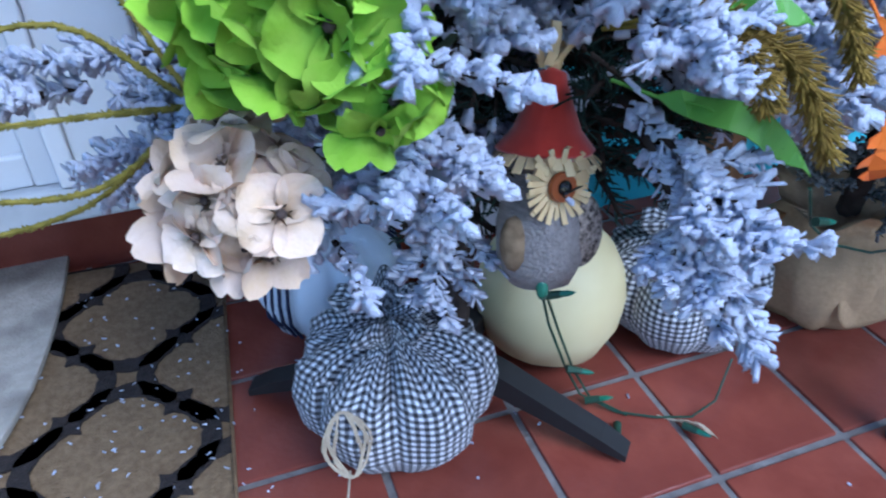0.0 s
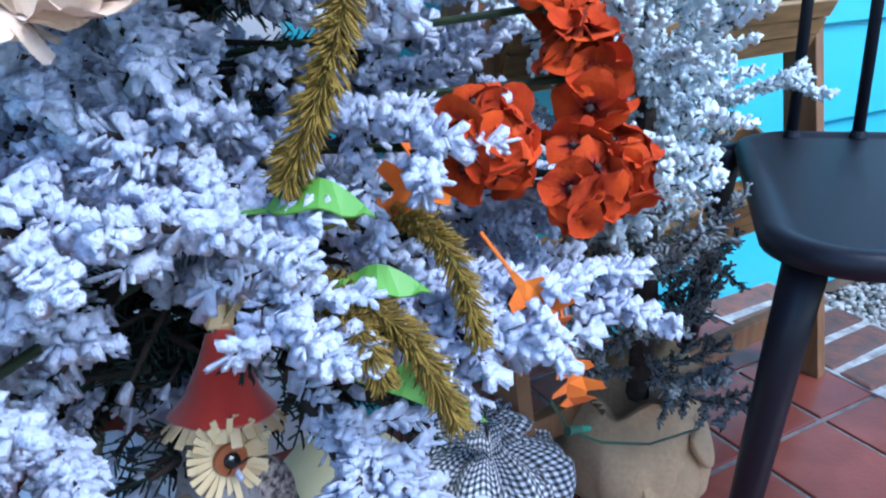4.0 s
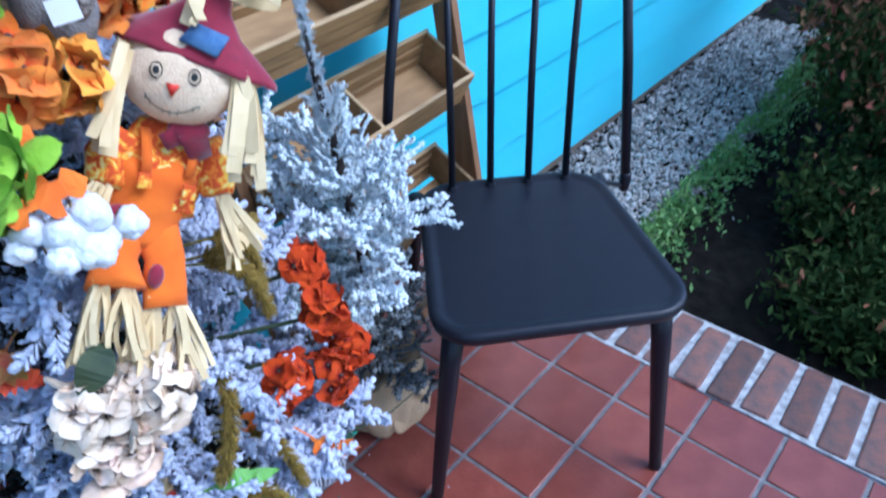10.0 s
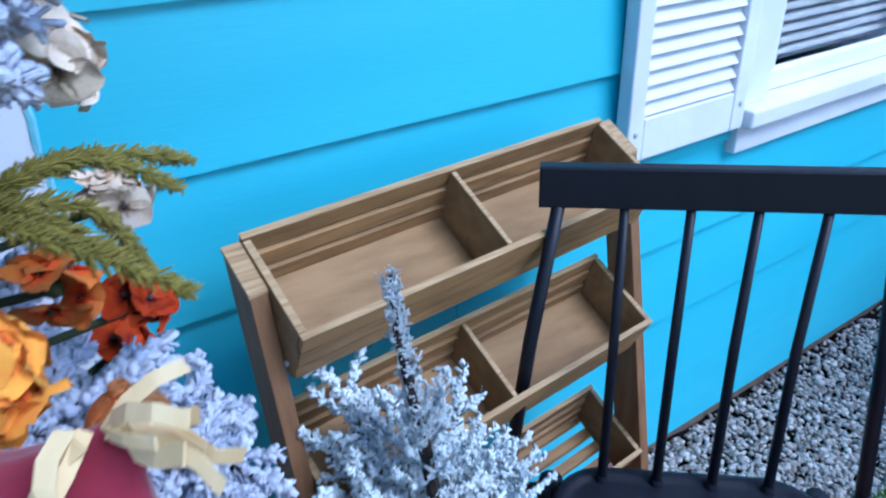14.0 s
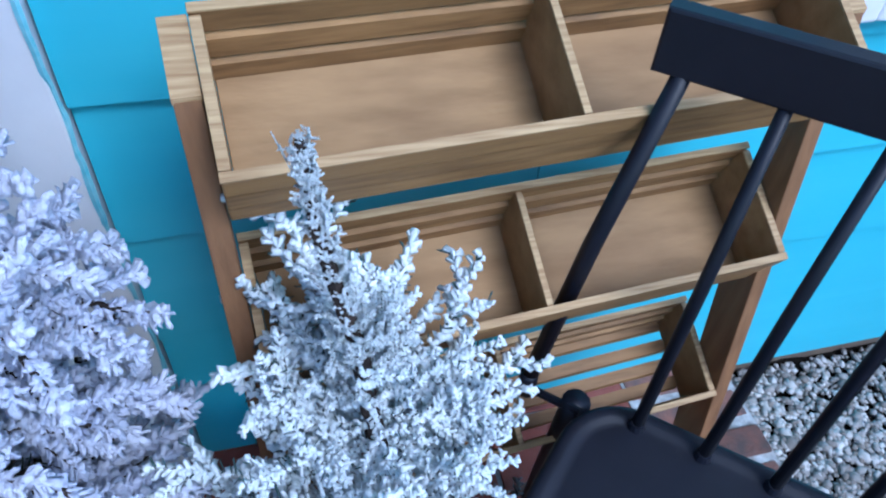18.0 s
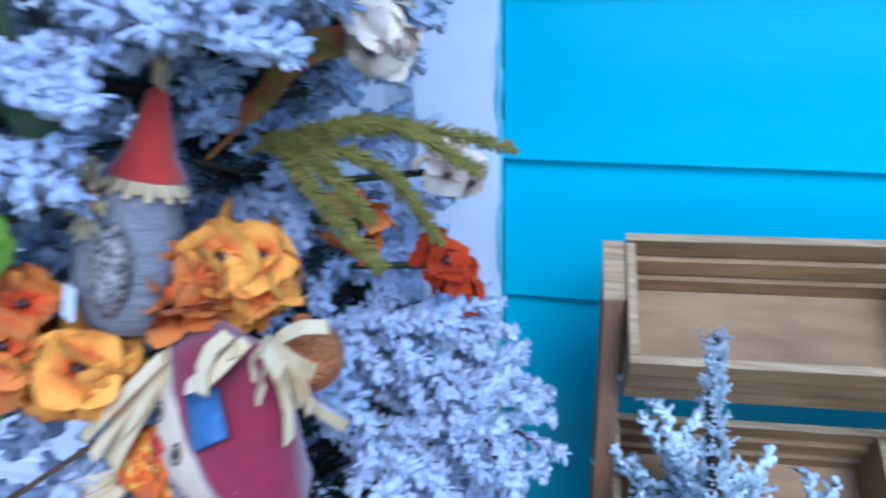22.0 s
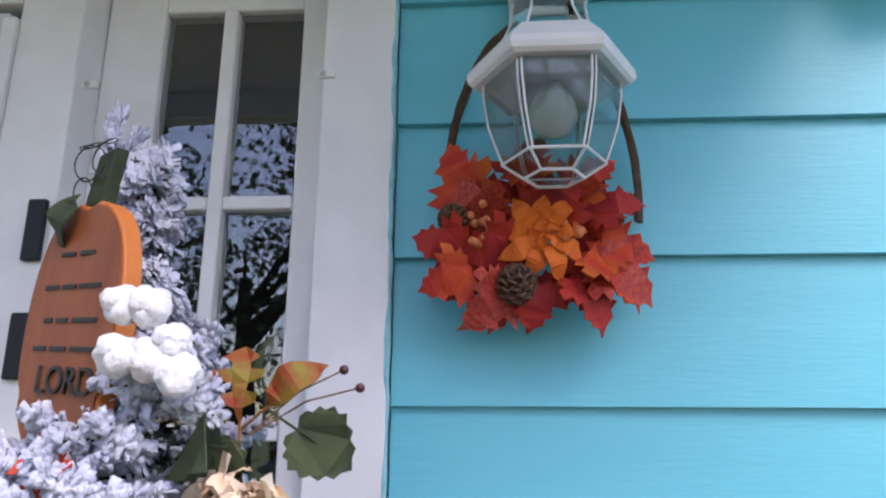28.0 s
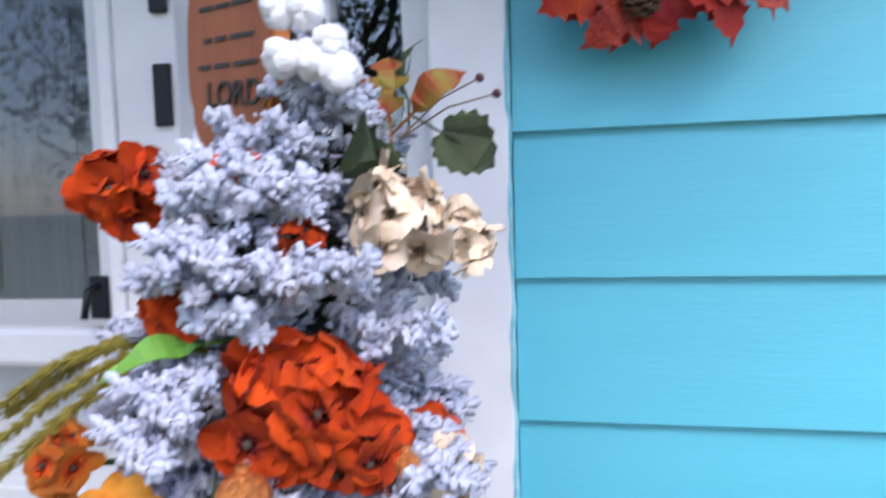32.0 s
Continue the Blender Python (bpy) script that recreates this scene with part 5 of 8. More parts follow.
for k in range(36):
    part("stub_twig", ICY[k % 4], None, small, m=Matrix.Translation(along(TR, 0.62 + 0.0102 * k)) @ Matrix.Rotation(2.4 * k, 4, "Z") @ Matrix.Rotation(radians(-55), 4, "Y") @ Matrix.Diagonal((0.14 - 0.0022 * k, 0.12, 0.12, 1)))
bm = bm_lathe([(0.0, 0.0), (0.085, 0.0), (0.100, 0.02), (0.107, 0.07), (0.096, 0.115), (0.070, 0.140), (0.062, 0.150), (0.076, 0.168), (0.098, 0.180), (0.060, 0.160)], 72, 9, 0.05, sway=0.06)
for v in bm.verts:
    a = math.atan2(v.co.y, v.co.x)
    v.co.x *= 1 + 0.06 * math.sin(5 * a + 18 * v.co.z)
    v.co.y *= 1 + 0.06 * math.sin(4 * a - 25 * v.co.z)
    v.co.z += (0.016 * math.sin(3 * a) + 0.008 * math.sin(8 * a)) * max(0, v.co.z - 0.1) / 0.08
part("burlap_pot", bm, M["burlap"], small, "brown burlap wrapped pot", smooth=True, m=Matrix.Translation((0.334, -0.333, 0.000)))
bm = bm_ball((0, 0, 0), 1.0, None, 3, (0.050, 0.012, 0.058))
for v in bm.verts:
    v.co.y -= 0.006 * math.sin(v.co.x * 70 + v.co.z * 40) + 4.5 * v.co.x * v.co.x
    v.co.x += 0.10 * (v.co.z + 0.05)
part("burlap_fold", bm, M["burlap"], small, smooth=True, m=Matrix.Translation((0.312, -0.420, 0.066)) @ Matrix.Rotation(radians(-12), 4, "Z") @ Matrix.Rotation(radians(-12), 4, "X") @ Matrix.Scale(0.85, 4))
bm = bm_ball((0, 0, 0), 1.0, None, 3, (0.070, 0.014, 0.034))
for v in bm.verts:
    v.co.z += 0.012 * math.sin(v.co.x * 45)
part("burlap_flap", bm, M["burlap"], small, smooth=True, m=Matrix.Translation((0.394, -0.398, 0.096)) @ Matrix.Rotation(radians(38), 4, "Z") @ Matrix.Rotation(radians(18), 4, "Y") @ Matrix.Rotation(radians(-30), 4, "X"))

# ---- silk flowers ----


def floret_mesh(name, material, size=0.024, petals=4, cup=0.25, wide=1.0):
    bm = bmesh.new()
    heart = bm.verts.new((0, 0, 0))
    for p in range(petals):
        a = 2 * math.pi * p / petals + rng.uniform(-0.12, 0.12)
        curl, lift = rng.uniform(-0.3, 0.5), cup * rng.uniform(0.3, 1.6)
        rows = []
        for i in range(6):
            s = i / 5
            half = size * 0.60 * wide * math.sin(math.pi * (0.10 + 0.80 * s)) ** 0.70
            row = []
            for w in (-1, -0.5, 0, 0.5, 1):
                x = size * (0.10 + 0.95 * s) * (1 - 0.10 * w * w * s)
                y = half * w
                zz = size * (lift * s * s + 0.16 * abs(w) ** 2 * (1 - 0.6 * s) * (1 + curl) - 0.24 * s ** 4 + (0.03 + 0.06 * s) * math.sin(4.2 * w + 9 * p + 2 * s))
                row.append(bm.verts.new((x * math.cos(a) - y * math.sin(a), x * math.sin(a) + y * math.cos(a), zz)))
            rows.append(row)
        for k in range(4):
            bm.faces.new((heart, rows[0][k], rows[0][k + 1]))
        for r0, r1 in zip(rows, rows[1:]):
            for k in range(4):
                bm.faces.new((r0[k], r0[k + 1], r1[k + 1], r1[k]))
    base = len(bm.faces)
    bm.faces.ensure_lookup_table()
    bm_ball((0, 0, size * 0.08), size * 0.13, bm, 1)
    bm.faces.ensure_lookup_table()
    for f in bm.faces[base:]:
        f.material_index = 1
    return mesh_of(name, bm, [M[material], M["seedeye"]], True)


FLORET = {c: [floret_mesh("floret", c, cup=u) for u in (0.1, 0.35, 0.6)] for c in ("lime", "cream", "palecream", "rust", "amber", "orange")}


def outward(p):
    d = Vector((p[0] - AXIS.x, p[1] - AXIS.y, 0.12))
    return d.normalized()


def hydrangea(label, colour, centre, radius, count, size=1.0, face=None, squash=1.0, group="silk hydrangeas", leaves=2, tall=1.0):
    centre = Vector(centre)
    n = (Vector(face) if face else outward(centre)).normalized()
    t = thing("silk_hydrangea", label, "artificial flower", Matrix.Translation(centre), group)
    q = n.to_track_quat("Z", "Y").to_matrix().to_4x4()
    gold = math.pi * (3 - math.sqrt(5))
    count = int((1.1 if "cream" in colour else 1.35) * count + 0.5)
    for k in range(count):
        # spread over a bit more than the half-ball that faces out
        c = 1 - 1.25 * (k + 0.5) / count
        s = math.sqrt(max(0, 1 - c * c))
        a = gold * k + rng.uniform(-0.3, 0.3)
        d = Vector((s * math.cos(a), s * math.sin(a), c))
        p = Vector((d.x * radius, d.y * radius * squash, d.z * radius * 0.72))
        p *= rng.uniform(0.80, 1.10)
        w = (d + Vector(rng.uniform(-0.45, 0.45, 3))).normalized()
        rot = w.to_track_quat("Z", "Y").to_matrix().to_4x4()
        stretch = Matrix.Diagonal((1, 1, tall, 1))
        m = q @ Matrix.Translation(p) @ rot @ Matrix.Rotation(rng.uniform(0, 6.28), 4, "Z") @ Matrix.Scale(size * rng.uniform(0.85, 1.12), 4)
        m = Matrix.Translation((stretch @ m.translation) - m.translation) @ m
        part("floret", FLORET[colour][int(rng.integers(3))], None, t, m=m)
    back = Vector((AXIS.x, AXIS.y, centre.z - 0.03)) - centre
    part("stem", bm_tube([tuple(-n * radius * 0.1), tuple(back * 0.5), tuple(back * 0.9)], 0.0032, 6), M["dleaf"], t)
    core = bm_ball((0, 0, 0), radius * 0.40, None, 2, (1, 1, tall))
    part("core", core, M["dleaf"], t, "dark green stem cluster")
    return t


LIME, CREAM, RUST, AMBER, ORANGE = "lime green silk hydrangea in the flocked tree", "cream silk hydrangea in the flocked tree", "rust red silk hydrangea in the flocked tree", "amber silk hydrangea with orange hearts in the tree", "faded orange silk hydrangea in the flocked tree"
hydrangea(LIME, "lime", (-0.4, -0.581, 0.568), 0.044, 22, 1.12)
hydrangea(LIME, "lime", (-0.36, -0.626, 0.528), 0.020, 7, 0.95)
hydrangea(CREAM, "cream", (-0.433, -0.567, 0.46), 0.042, 26, 0.92)
hydrangea(CREAM, "palecream", (-0.272, -0.608, 0.764), 0.032, 10, 1.02)
hydrangea(CREAM, "palecream", (-0.222, -0.620, 0.760), 0.034, 11, 1.02)
hydrangea(CREAM, "palecream", (-0.203, -0.600, 0.776), 0.025, 8, 0.9)
hydrangea(CREAM, "cream", (-0.268, -0.612, 0.712), 0.032, 12, 0.95)
hydrangea(RUST, "rust", (0.062, -0.498, 0.668), 0.028, 11, 0.95)
hydrangea(RUST, "rust", (0.048, -0.548, 0.622), 0.030, 11, 1.0)
hydrangea(RUST, "rust", (0.066, -0.562, 0.556), 0.028, 10, 0.95)
hydrangea(RUST, "rust", (-0.052, -0.578, 0.594), 0.028, 10, 0.98)
hydrangea(RUST, "rust", (0.010, -0.592, 0.562), 0.028, 10, 0.95)
hydrangea(LIME, "lime", (-0.245, -0.575, 1.135), 0.032, 10, 1.12)
hydrangea(LIME, "lime", (-0.347, -0.531, 1.156), 0.028, 9, 1.0, face=(-0.6, -0.8, 0.1))
hydrangea(LIME, "lime", (-0.281, -0.607, 1.034), 0.036, 12, 1.15, face=(-0.2, -0.9, 0.2))
hydrangea(AMBER, "amber", (-0.244, -0.550, 1.236), 0.034, 8, 1.35)
hydrangea(AMBER, "amber", (-0.256, -0.549, 1.19), 0.030, 6, 1.25)
hydrangea(ORANGE, "orange", (-0.331, -0.492, 1.285), 0.024, 7, 0.95, face=(-0.7, -0.6, 0.3))
hydrangea(ORANGE, "orange", (-0.218, -0.566, 1.064), 0.026, 6, 1.15)
hydrangea(AMBER, "amber", (-0.180, -0.562, 1.046), 0.024, 6, 1.12)
hydrangea(ORANGE, "orange", (-0.116, -0.530, 1.088), 0.018, 6, 0.92)
hydrangea(AMBER, "amber", (-0.086, -0.508, 1.094), 0.024, 8, 1.0)
hydrangea(RUST, "rust", (-0.120, -0.484, 1.340), 0.046, 13, 1.55)
hydrangea(RUST, "rust", (-0.078, -0.492, 1.312), 0.028, 7, 1.3)
hydrangea(CREAM, "palecream", (-0.016, -0.41, 1.268), 0.024, 7, 0.85)
hydrangea(CREAM, "palecream", (-0.004, -0.448, 1.222), 0.018, 5, 0.8)
hydrangea(CREAM, "palecream", (0.014, -0.362, 1.105), 0.020, 6, 0.8)
hydrangea(RUST, "rust", (0.012, -0.386, 1.034), 0.016, 5, 0.8)
hydrangea(RUST, "rust", (-0.002, -0.292, 0.945), 0.022, 7, 0.9, face=(0.9, -0.2, 0.2))
hydrangea(ORANGE, "orange", (-0.040, -0.435, 1.09), 0.016, 4, 0.9)
hydrangea(RUST, "rust", (-0.036, -0.385, 1.288), 0.018, 5, 0.8)
hydrangea(CREAM, "palecream", (-0.048, -0.428, 1.481), 0.040, 14, 1.08)
hydrangea(CREAM, "palecream", (-0.004, -0.383, 1.465), 0.024, 7, 0.85)
hydrangea(RUST, "rust", (-0.300, -0.435, 1.516), 0.028, 8, 1.15, face=(-0.3, -0.9, 0.0))
hydrangea(RUST, "rust", (-0.114, -0.488, 1.472), 0.014, 4, 0.7)
hydrangea(RUST, "rust", (-0.221, -0.488, 1.415), 0.020, 6, 0.8)

# ---- leaves ----


def leaf_bm(length, width, kind="lance", thick=0.0012):
    """A leaf along +x, arched, with a raised midrib; maple and oak kinds have lobes."""
    if kind == "lance":
        out = [(s, width * math.sin(math.pi * s ** 0.8) ** 0.9) for s in [k / 10 for k in range(11)]]
        pts = [(length * s, w) for s, w in out] + [(length * s, -w) for s, w in out[-2:0:-1]]
    elif kind == "oak":
        half = [(0.0, 0.05), (0.14, 0.10), (0.20, 0.42), (0.30, 0.50), (0.36, 0.18), (0.46, 0.20), (0.52, 0.62), (0.62, 0.66), (0.66, 0.24), (0.74, 0.22), (0.82, 0.45), (0.90, 0.30), (1.0, 0.0)]
        pts = [(length * s, width * w) for s, w in half] + [(length * s, -width * w) for s, w in half[-2::-1]]
    elif kind == "round":
        half = [(0.03, 0.04), (-0.05, 0.30), (0.0, 0.50), (0.09, 0.56), (0.12, 0.80), (0.22, 0.80), (0.30, 1.0), (0.42, 0.88), (0.52, 1.0), (0.60, 0.78), (0.72, 0.76), (0.76, 0.54), (0.88, 0.48), (0.91, 0.24), (1.0, 0.0)]
        pts = [(length * s, width * w) for s, w in half] + [(length * s, -width * w) for s, w in half[-2::-1]]
    else:
        half = [(0.02, 0.04), (0.08, 0.16), (-0.04, 0.36), (0.06, 0.44), (0.06, 0.68), (0.17, 0.60), (0.18, 0.88), (0.34, 1.06), (0.36, 0.74), (0.50, 0.86), (0.46, 0.48), (0.58, 0.42), (0.66, 0.54), (0.72, 0.32), (0.82, 0.32), (0.88, 0.13), (1.0, 0.0)]
        pts = [(length * s, width * w) for s, w in half] + [(length * s, -width * w) for s, w in half[-2::-1]]
    bm = bm_prism(pts, thick, axis="z")
    bmesh.ops.triangulate(bm, faces=bm.faces[:])
    for v in bm.verts:
        s = v.co.x / length
        v.co.z += 0.16 * length * math.sin(2.4 * s) - 0.25 * length * s * s + 0.35 * abs(v.co.y) + 0.05 * length * math.sin(9 * s + 3 * v.co.y / width)
    return bm


def leaf(label, mat_name, at, way, length, width, kind="lance", roll=0.0, category="artificial leaf", group="", face=None):
    w = Vector(way).normalized()
    side = w.cross(Vector((0, 0, 1)))
    side = side.normalized() if side.length > 1e-3 else Vector((1, 0, 0))
    up = side.cross(w)
    m = Matrix(((w.x, -side.x, up.x, at[0]), (w.y, -side.y, up.y, at[1]), (w.z, -side.z, up.z, at[2]), (0, 0, 0, 1))) @ Matrix.Rotation(radians(roll), 4, "X")
    if face:
        up = Vector(face) - w * w.dot(Vector(face))
        up.normalize()
        left = up.cross(w)
        m = Matrix(((w.x, left.x, up.x, at[0]), (w.y, left.y, up.y, at[1]), (w.z, left.z, up.z, at[2]), (0, 0, 0, 1)))
    t = thing("silk_leaf" if kind == "lance" else kind + "_leaf", label, category, m, group)
    part("blade", leaf_bm(length, width, kind), M[mat_name], t, smooth=False)
    part("midrib", bm_tube([(-0.03, 0, -0.004), (0.0, 0, 0.0)] + [(length * s, 0, 0.16 * length * math.sin(2.4 * s) - 0.25 * length * s * s + 0.05 * length * math.sin(9 * s) + 0.0012) for s in (0.25, 0.5, 0.75)], [0.0014, 0.0013, 0.001, 0.0008, 0.0005], 5), M[mat_name], t)
    return t


leaf("long bright green strap leaf in the tree", "gleaf", (-0.168, -0.566, 0.474), (0.74, -0.57, -0.34), 0.115, 0.011, face=(-0.3, -0.6, 0.75))
leaf("short bright green strap leaf in the tree", "gleaf", (-0.17, -0.608, 0.533), (0.85, -0.45, 0.05), 0.055, 0.010, face=(-0.3, -0.4, 0.8))
leaf("small green silk leaf near the foxtails", "gleaf", (-0.205, -0.636, 0.596), (0.9, -0.4, -0.05), 0.05, 0.010, face=(-0.2, -0.4, 0.9))
leaf("orange felt oak leaf hanging in the tree", "oleaf", (0.006, -0.594, 0.440), (0.12, -0.10, -0.98), 0.052, 0.030, "oak", face=(-0.35, -0.9, 0.2))
leaf("orange felt oak leaf hanging in the tree", "oleaf", (-0.06, -0.619, 0.525), (0.5, -0.2, -0.8), 0.058, 0.030, "oak", face=(-0.4, -0.9, 0.2))
leaf("orange felt oak leaf behind the rust flowers", "oleaf", (-0.078, -0.560, 0.596), (-0.55, -0.3, -0.55), 0.065, 0.036, "oak", face=(-0.3, -0.9, 0.3))
leaf("orange felt leaf beside the cotton", "oleaf", (-0.288, -0.623, 0.99), (0.95, -0.1, 0.12), 0.078, 0.030, "oak", face=(-0.2, -0.8, 0.6))
leaf("orange felt leaf below the lime flowers", "oleaf", (-0.281, -0.607, 0.996), (0.75, 0.1, 0.6), 0.070, 0.026, "oak", face=(-0.2, -0.8, 0.5))
leaf("orange red leaf deep in the tree", "fireleaf", (-0.312, -0.554, 0.824), (0.5, -0.4, -0.7), 0.042, 0.020, "maple", face=(-0.1, -0.8, 0.6))
leaf("orange red leaf deep in the tree", "aleaf", (-0.300, -0.55, 0.835), (-0.7, -0.3, -0.3), 0.060, 0.026, "maple", face=(-0.3, -0.8, 0.5))
leaf("dark green veined leaf by the amber flowers", "dleaf", (-0.176, -0.527, 1.275), (0.2, -0.5, -0.7), 0.056, 0.019, roll=30)
leaf("dark green veined leaf by the amber flowers", "dleaf", (-0.176, -0.522, 1.232), (0.1, -0.5, -0.8), 0.060, 0.020, roll=-20)
leaf("green silk leaf beside the foxtails", "gleaf", (-0.196, -0.492, 1.389), (-0.6, -0.6, -0.15), 0.080, 0.012, roll=-40)
leaf("broad dark green maple leaf at the tree's crown", "dleaf", (-0.022, -0.376, 1.560), (0.75, 0.05, -0.50), 0.058, 0.031, "round", face=(0.1, -1, 0.25))
leaf("broad dark green maple leaf at the tree's crown", "dleaf", (-0.083, -0.395, 1.55), (0.2, -0.1, -0.9), 0.054, 0.028, "round", face=(0.1, -1, 0.3))
leaf("large dark green leaf at the tree's crown", "dleaf", (-0.068, -0.415, 1.545), (0.1, -0.7, -0.1), 0.075, 0.030, roll=60)
leaf("large dark green leaf at the tree's crown", "dleaf", (-0.055, -0.358, 1.592), (0.2, -0.2, 0.9), 0.055, 0.026, roll=60)
leaf("mottled red and green autumn leaf", "aleaf", (-0.062, -0.398, 1.566), (-0.05, 0.1, 0.95), 0.062, 0.032, "oak", face=(0.1, -1, 0.1))
leaf("mottled red and green autumn leaf", "aleaf", (-0.046, -0.377, 1.578), (0.75, 0.1, 0.6), 0.060, 0.016, face=(-0.2, -1, 0.3))
leaf("small orange and dark red leaf near the sign", "fireleaf", (-0.157, -0.495, 1.541), (0.1, -0.5, -0.9), 0.040, 0.020, "maple", face=(0.2, -0.9, 0.1))
leaf("dark green leaf behind the sunflower", "dleaf", (-0.355, -0.581, 0.954), (-0.6, -0.5, -0.2), 0.080, 0.030, roll=50)
leaf("dark green leaf under the cream hydrangea", "dleaf", (-0.237, -0.599, 0.824), (-0.7, -0.2, -0.5), 0.055, 0.016, face=(-0.1, -0.8, 0.6))
leaf("olive autumn leaf by the rust flowers", "aleaf", (-0.095, -0.47, 1.171), (0.77, 0.35, 0.53), 0.115, 0.013, face=(-0.4, -0.8, 0.5))

# ---- foxtail grasses ----
TAILS = {}


def foxtail(points, mat_name, fat=0.0075, label="olive foxtail grass plume in the tree"):
    """A bristly drooping plume along the given line."""
    t = thing("foxtail_plume", label, "dried grass", group="foxtail plumes")
    pts = [Vector(p) for p in points]
    curve = []
    for i in range(len(pts) - 1):
        p0, p1, p2, p3 = pts[max(i - 1, 0)], pts[i], pts[i + 1], pts[min(i + 2, len(pts) - 1)]
        for k in range(6):
            u = k / 6
            curve.append(0.5 * (2 * p1 + (p2 - p0) * u + (2 * p0 - 5 * p1 + 4 * p2 - p3) * u * u + (3 * p1 - p0 - 3 * p2 + p3) * u ** 3))
    curve.append(pts[-1])
    n = len(curve)
    part("stalk", bm_tube(curve, [0.0016] * n, 5), M["greentail"], t)
    ss, ww, ll = [], [], []
    for i in range(int(0.25 * n), n - 1):
        d = np.array(curve[i + 1] - curve[i])
        for k in range(60):
            v = rng.normal(size=3)
            v -= d * (v @ d) / (d @ d)
            v /= np.linalg.norm(v)
            ss.append(np.array(curve[i]) + d * rng.random())
            ww.append(v + d / np.linalg.norm(d) * 1.1)
            ll.append(fat * rng.uniform(0.7, 1.3) * min(1.0, 0.45 + 2.5 * (n - i) / n))
    v, f = sprigs(ss, ww, np.array(ll) * 1.5, np.full(len(ll), 0.0012), "plume", None)
    part("plume", join_data("plume", [(v, f, 0)], [M[mat_name]]), None, t)
    return t


foxtail([(-0.19, -0.531, 0.51), (-0.17, -0.593, 0.533), (-0.145, -0.645, 0.52), (-0.129, -0.671, 0.474)], "tail", 0.010)
foxtail([(-0.19, -0.531, 0.51), (-0.175, -0.596, 0.528), (-0.166, -0.637, 0.524), (-0.162, -0.654, 0.501)], "tail", 0.009)
foxtail([(-0.17, -0.499, 0.525), (-0.12, -0.563, 0.557), (-0.105, -0.619, 0.552), (-0.104, -0.655, 0.508)], "tail", 0.009)
foxtail([(-0.14, -0.559, 0.72), (-0.148, -0.614, 0.694), (-0.172, -0.639, 0.652), (-0.196, -0.643, 0.61)], "tail", 0.010)
foxtail([(-0.127, -0.519, 0.8), (-0.1, -0.584, 0.821), (-0.077, -0.594, 0.795), (-0.062, -0.593, 0.73)], "tail", 0.010)
foxtail([(-0.127, -0.519, 0.804), (-0.092, -0.569, 0.825), (-0.057, -0.564, 0.824), (-0.022, -0.534, 0.811)], "tail", 0.009)
foxtail([(-0.117, -0.519, 0.819), (-0.072, -0.559, 0.829), (-0.052, -0.564, 0.8), (-0.046, -0.563, 0.745)], "tail", 0.009)
for tip, mid in (((0.063, -0.385, 1.132), (-0.004, -0.440, 1.165)), ((0.014, -0.545, 1.122), (-0.040, -0.505, 1.152)), ((0.017, -0.424, 1.075), (-0.012, -0.450, 1.140)), ((-0.005, -0.500, 1.128), (-0.045, -0.480, 1.158)), ((0.045, -0.420, 1.128), (-0.010, -0.445, 1.168))):
    foxtail([(-0.106, -0.447, 1.145), (-0.075, -0.460, 1.158), mid, tip], "greentail", 0.0065, "green foxtail grass plume in the tree")
for tip, mid in (((-0.366, -0.557, 1.303), (-0.296, -0.522, 1.36)), ((-0.381, -0.542, 1.322), (-0.306, -0.512, 1.379)), ((-0.346, -0.572, 1.289), (-0.286, -0.532, 1.346)), ((-0.356, -0.522, 1.337), (-0.286, -0.492, 1.386))):
    foxtail([(-0.196, -0.442, 1.365), (-0.236, -0.482, 1.386), mid, tip], "greentail", 0.006, "green foxtail grass plume in the tree")
for tip, mid in (((-0.605, -0.479, 0.525), (-0.51, -0.486, 0.541)), ((-0.591, -0.492, 0.491), (-0.5, -0.512, 0.496)), ((-0.601, -0.496, 0.453), (-0.511, -0.516, 0.453)), ((-0.612, -0.488, 0.419), (-0.522, -0.497, 0.434)), ((-0.58, -0.472, 0.562), (-0.49, -0.471, 0.568))):
    foxtail([(-0.381, -0.454, 0.477), (-0.441, -0.493, 0.486), mid, tip], "greentail", 0.0022, "wispy olive cedar spray at the tree's side")
for tip in ((-0.372, -0.567, 1.108), (-0.401, -0.552, 1.09), (-0.395, -0.567, 1.068)):
    foxtail([(-0.277, -0.522, 1.088), (-0.315, -0.552, 1.096), (-0.354, -0.562, 1.103), tip], "greentail", 0.003, "thin green grass blade in the tree")


# ---- ornaments ----


def combine(name, pieces, flat=()):
    """One mesh out of (bmesh, material name) pieces."""
    chunks, mats = [], []
    for bm, mname in pieces:
        if mname not in mats:
            mats.append(mname)
        bm.verts.index_update()
        chunks.append(([tuple(v.co) for v in bm.verts], [tuple(v.index for v in f.verts) for f in bm.faces], mats.index(mname)))
        bm.free()
    return join_data(name, chunks, [M[m] for m in mats], [k for k, m in enumerate(mats) if m in flat])


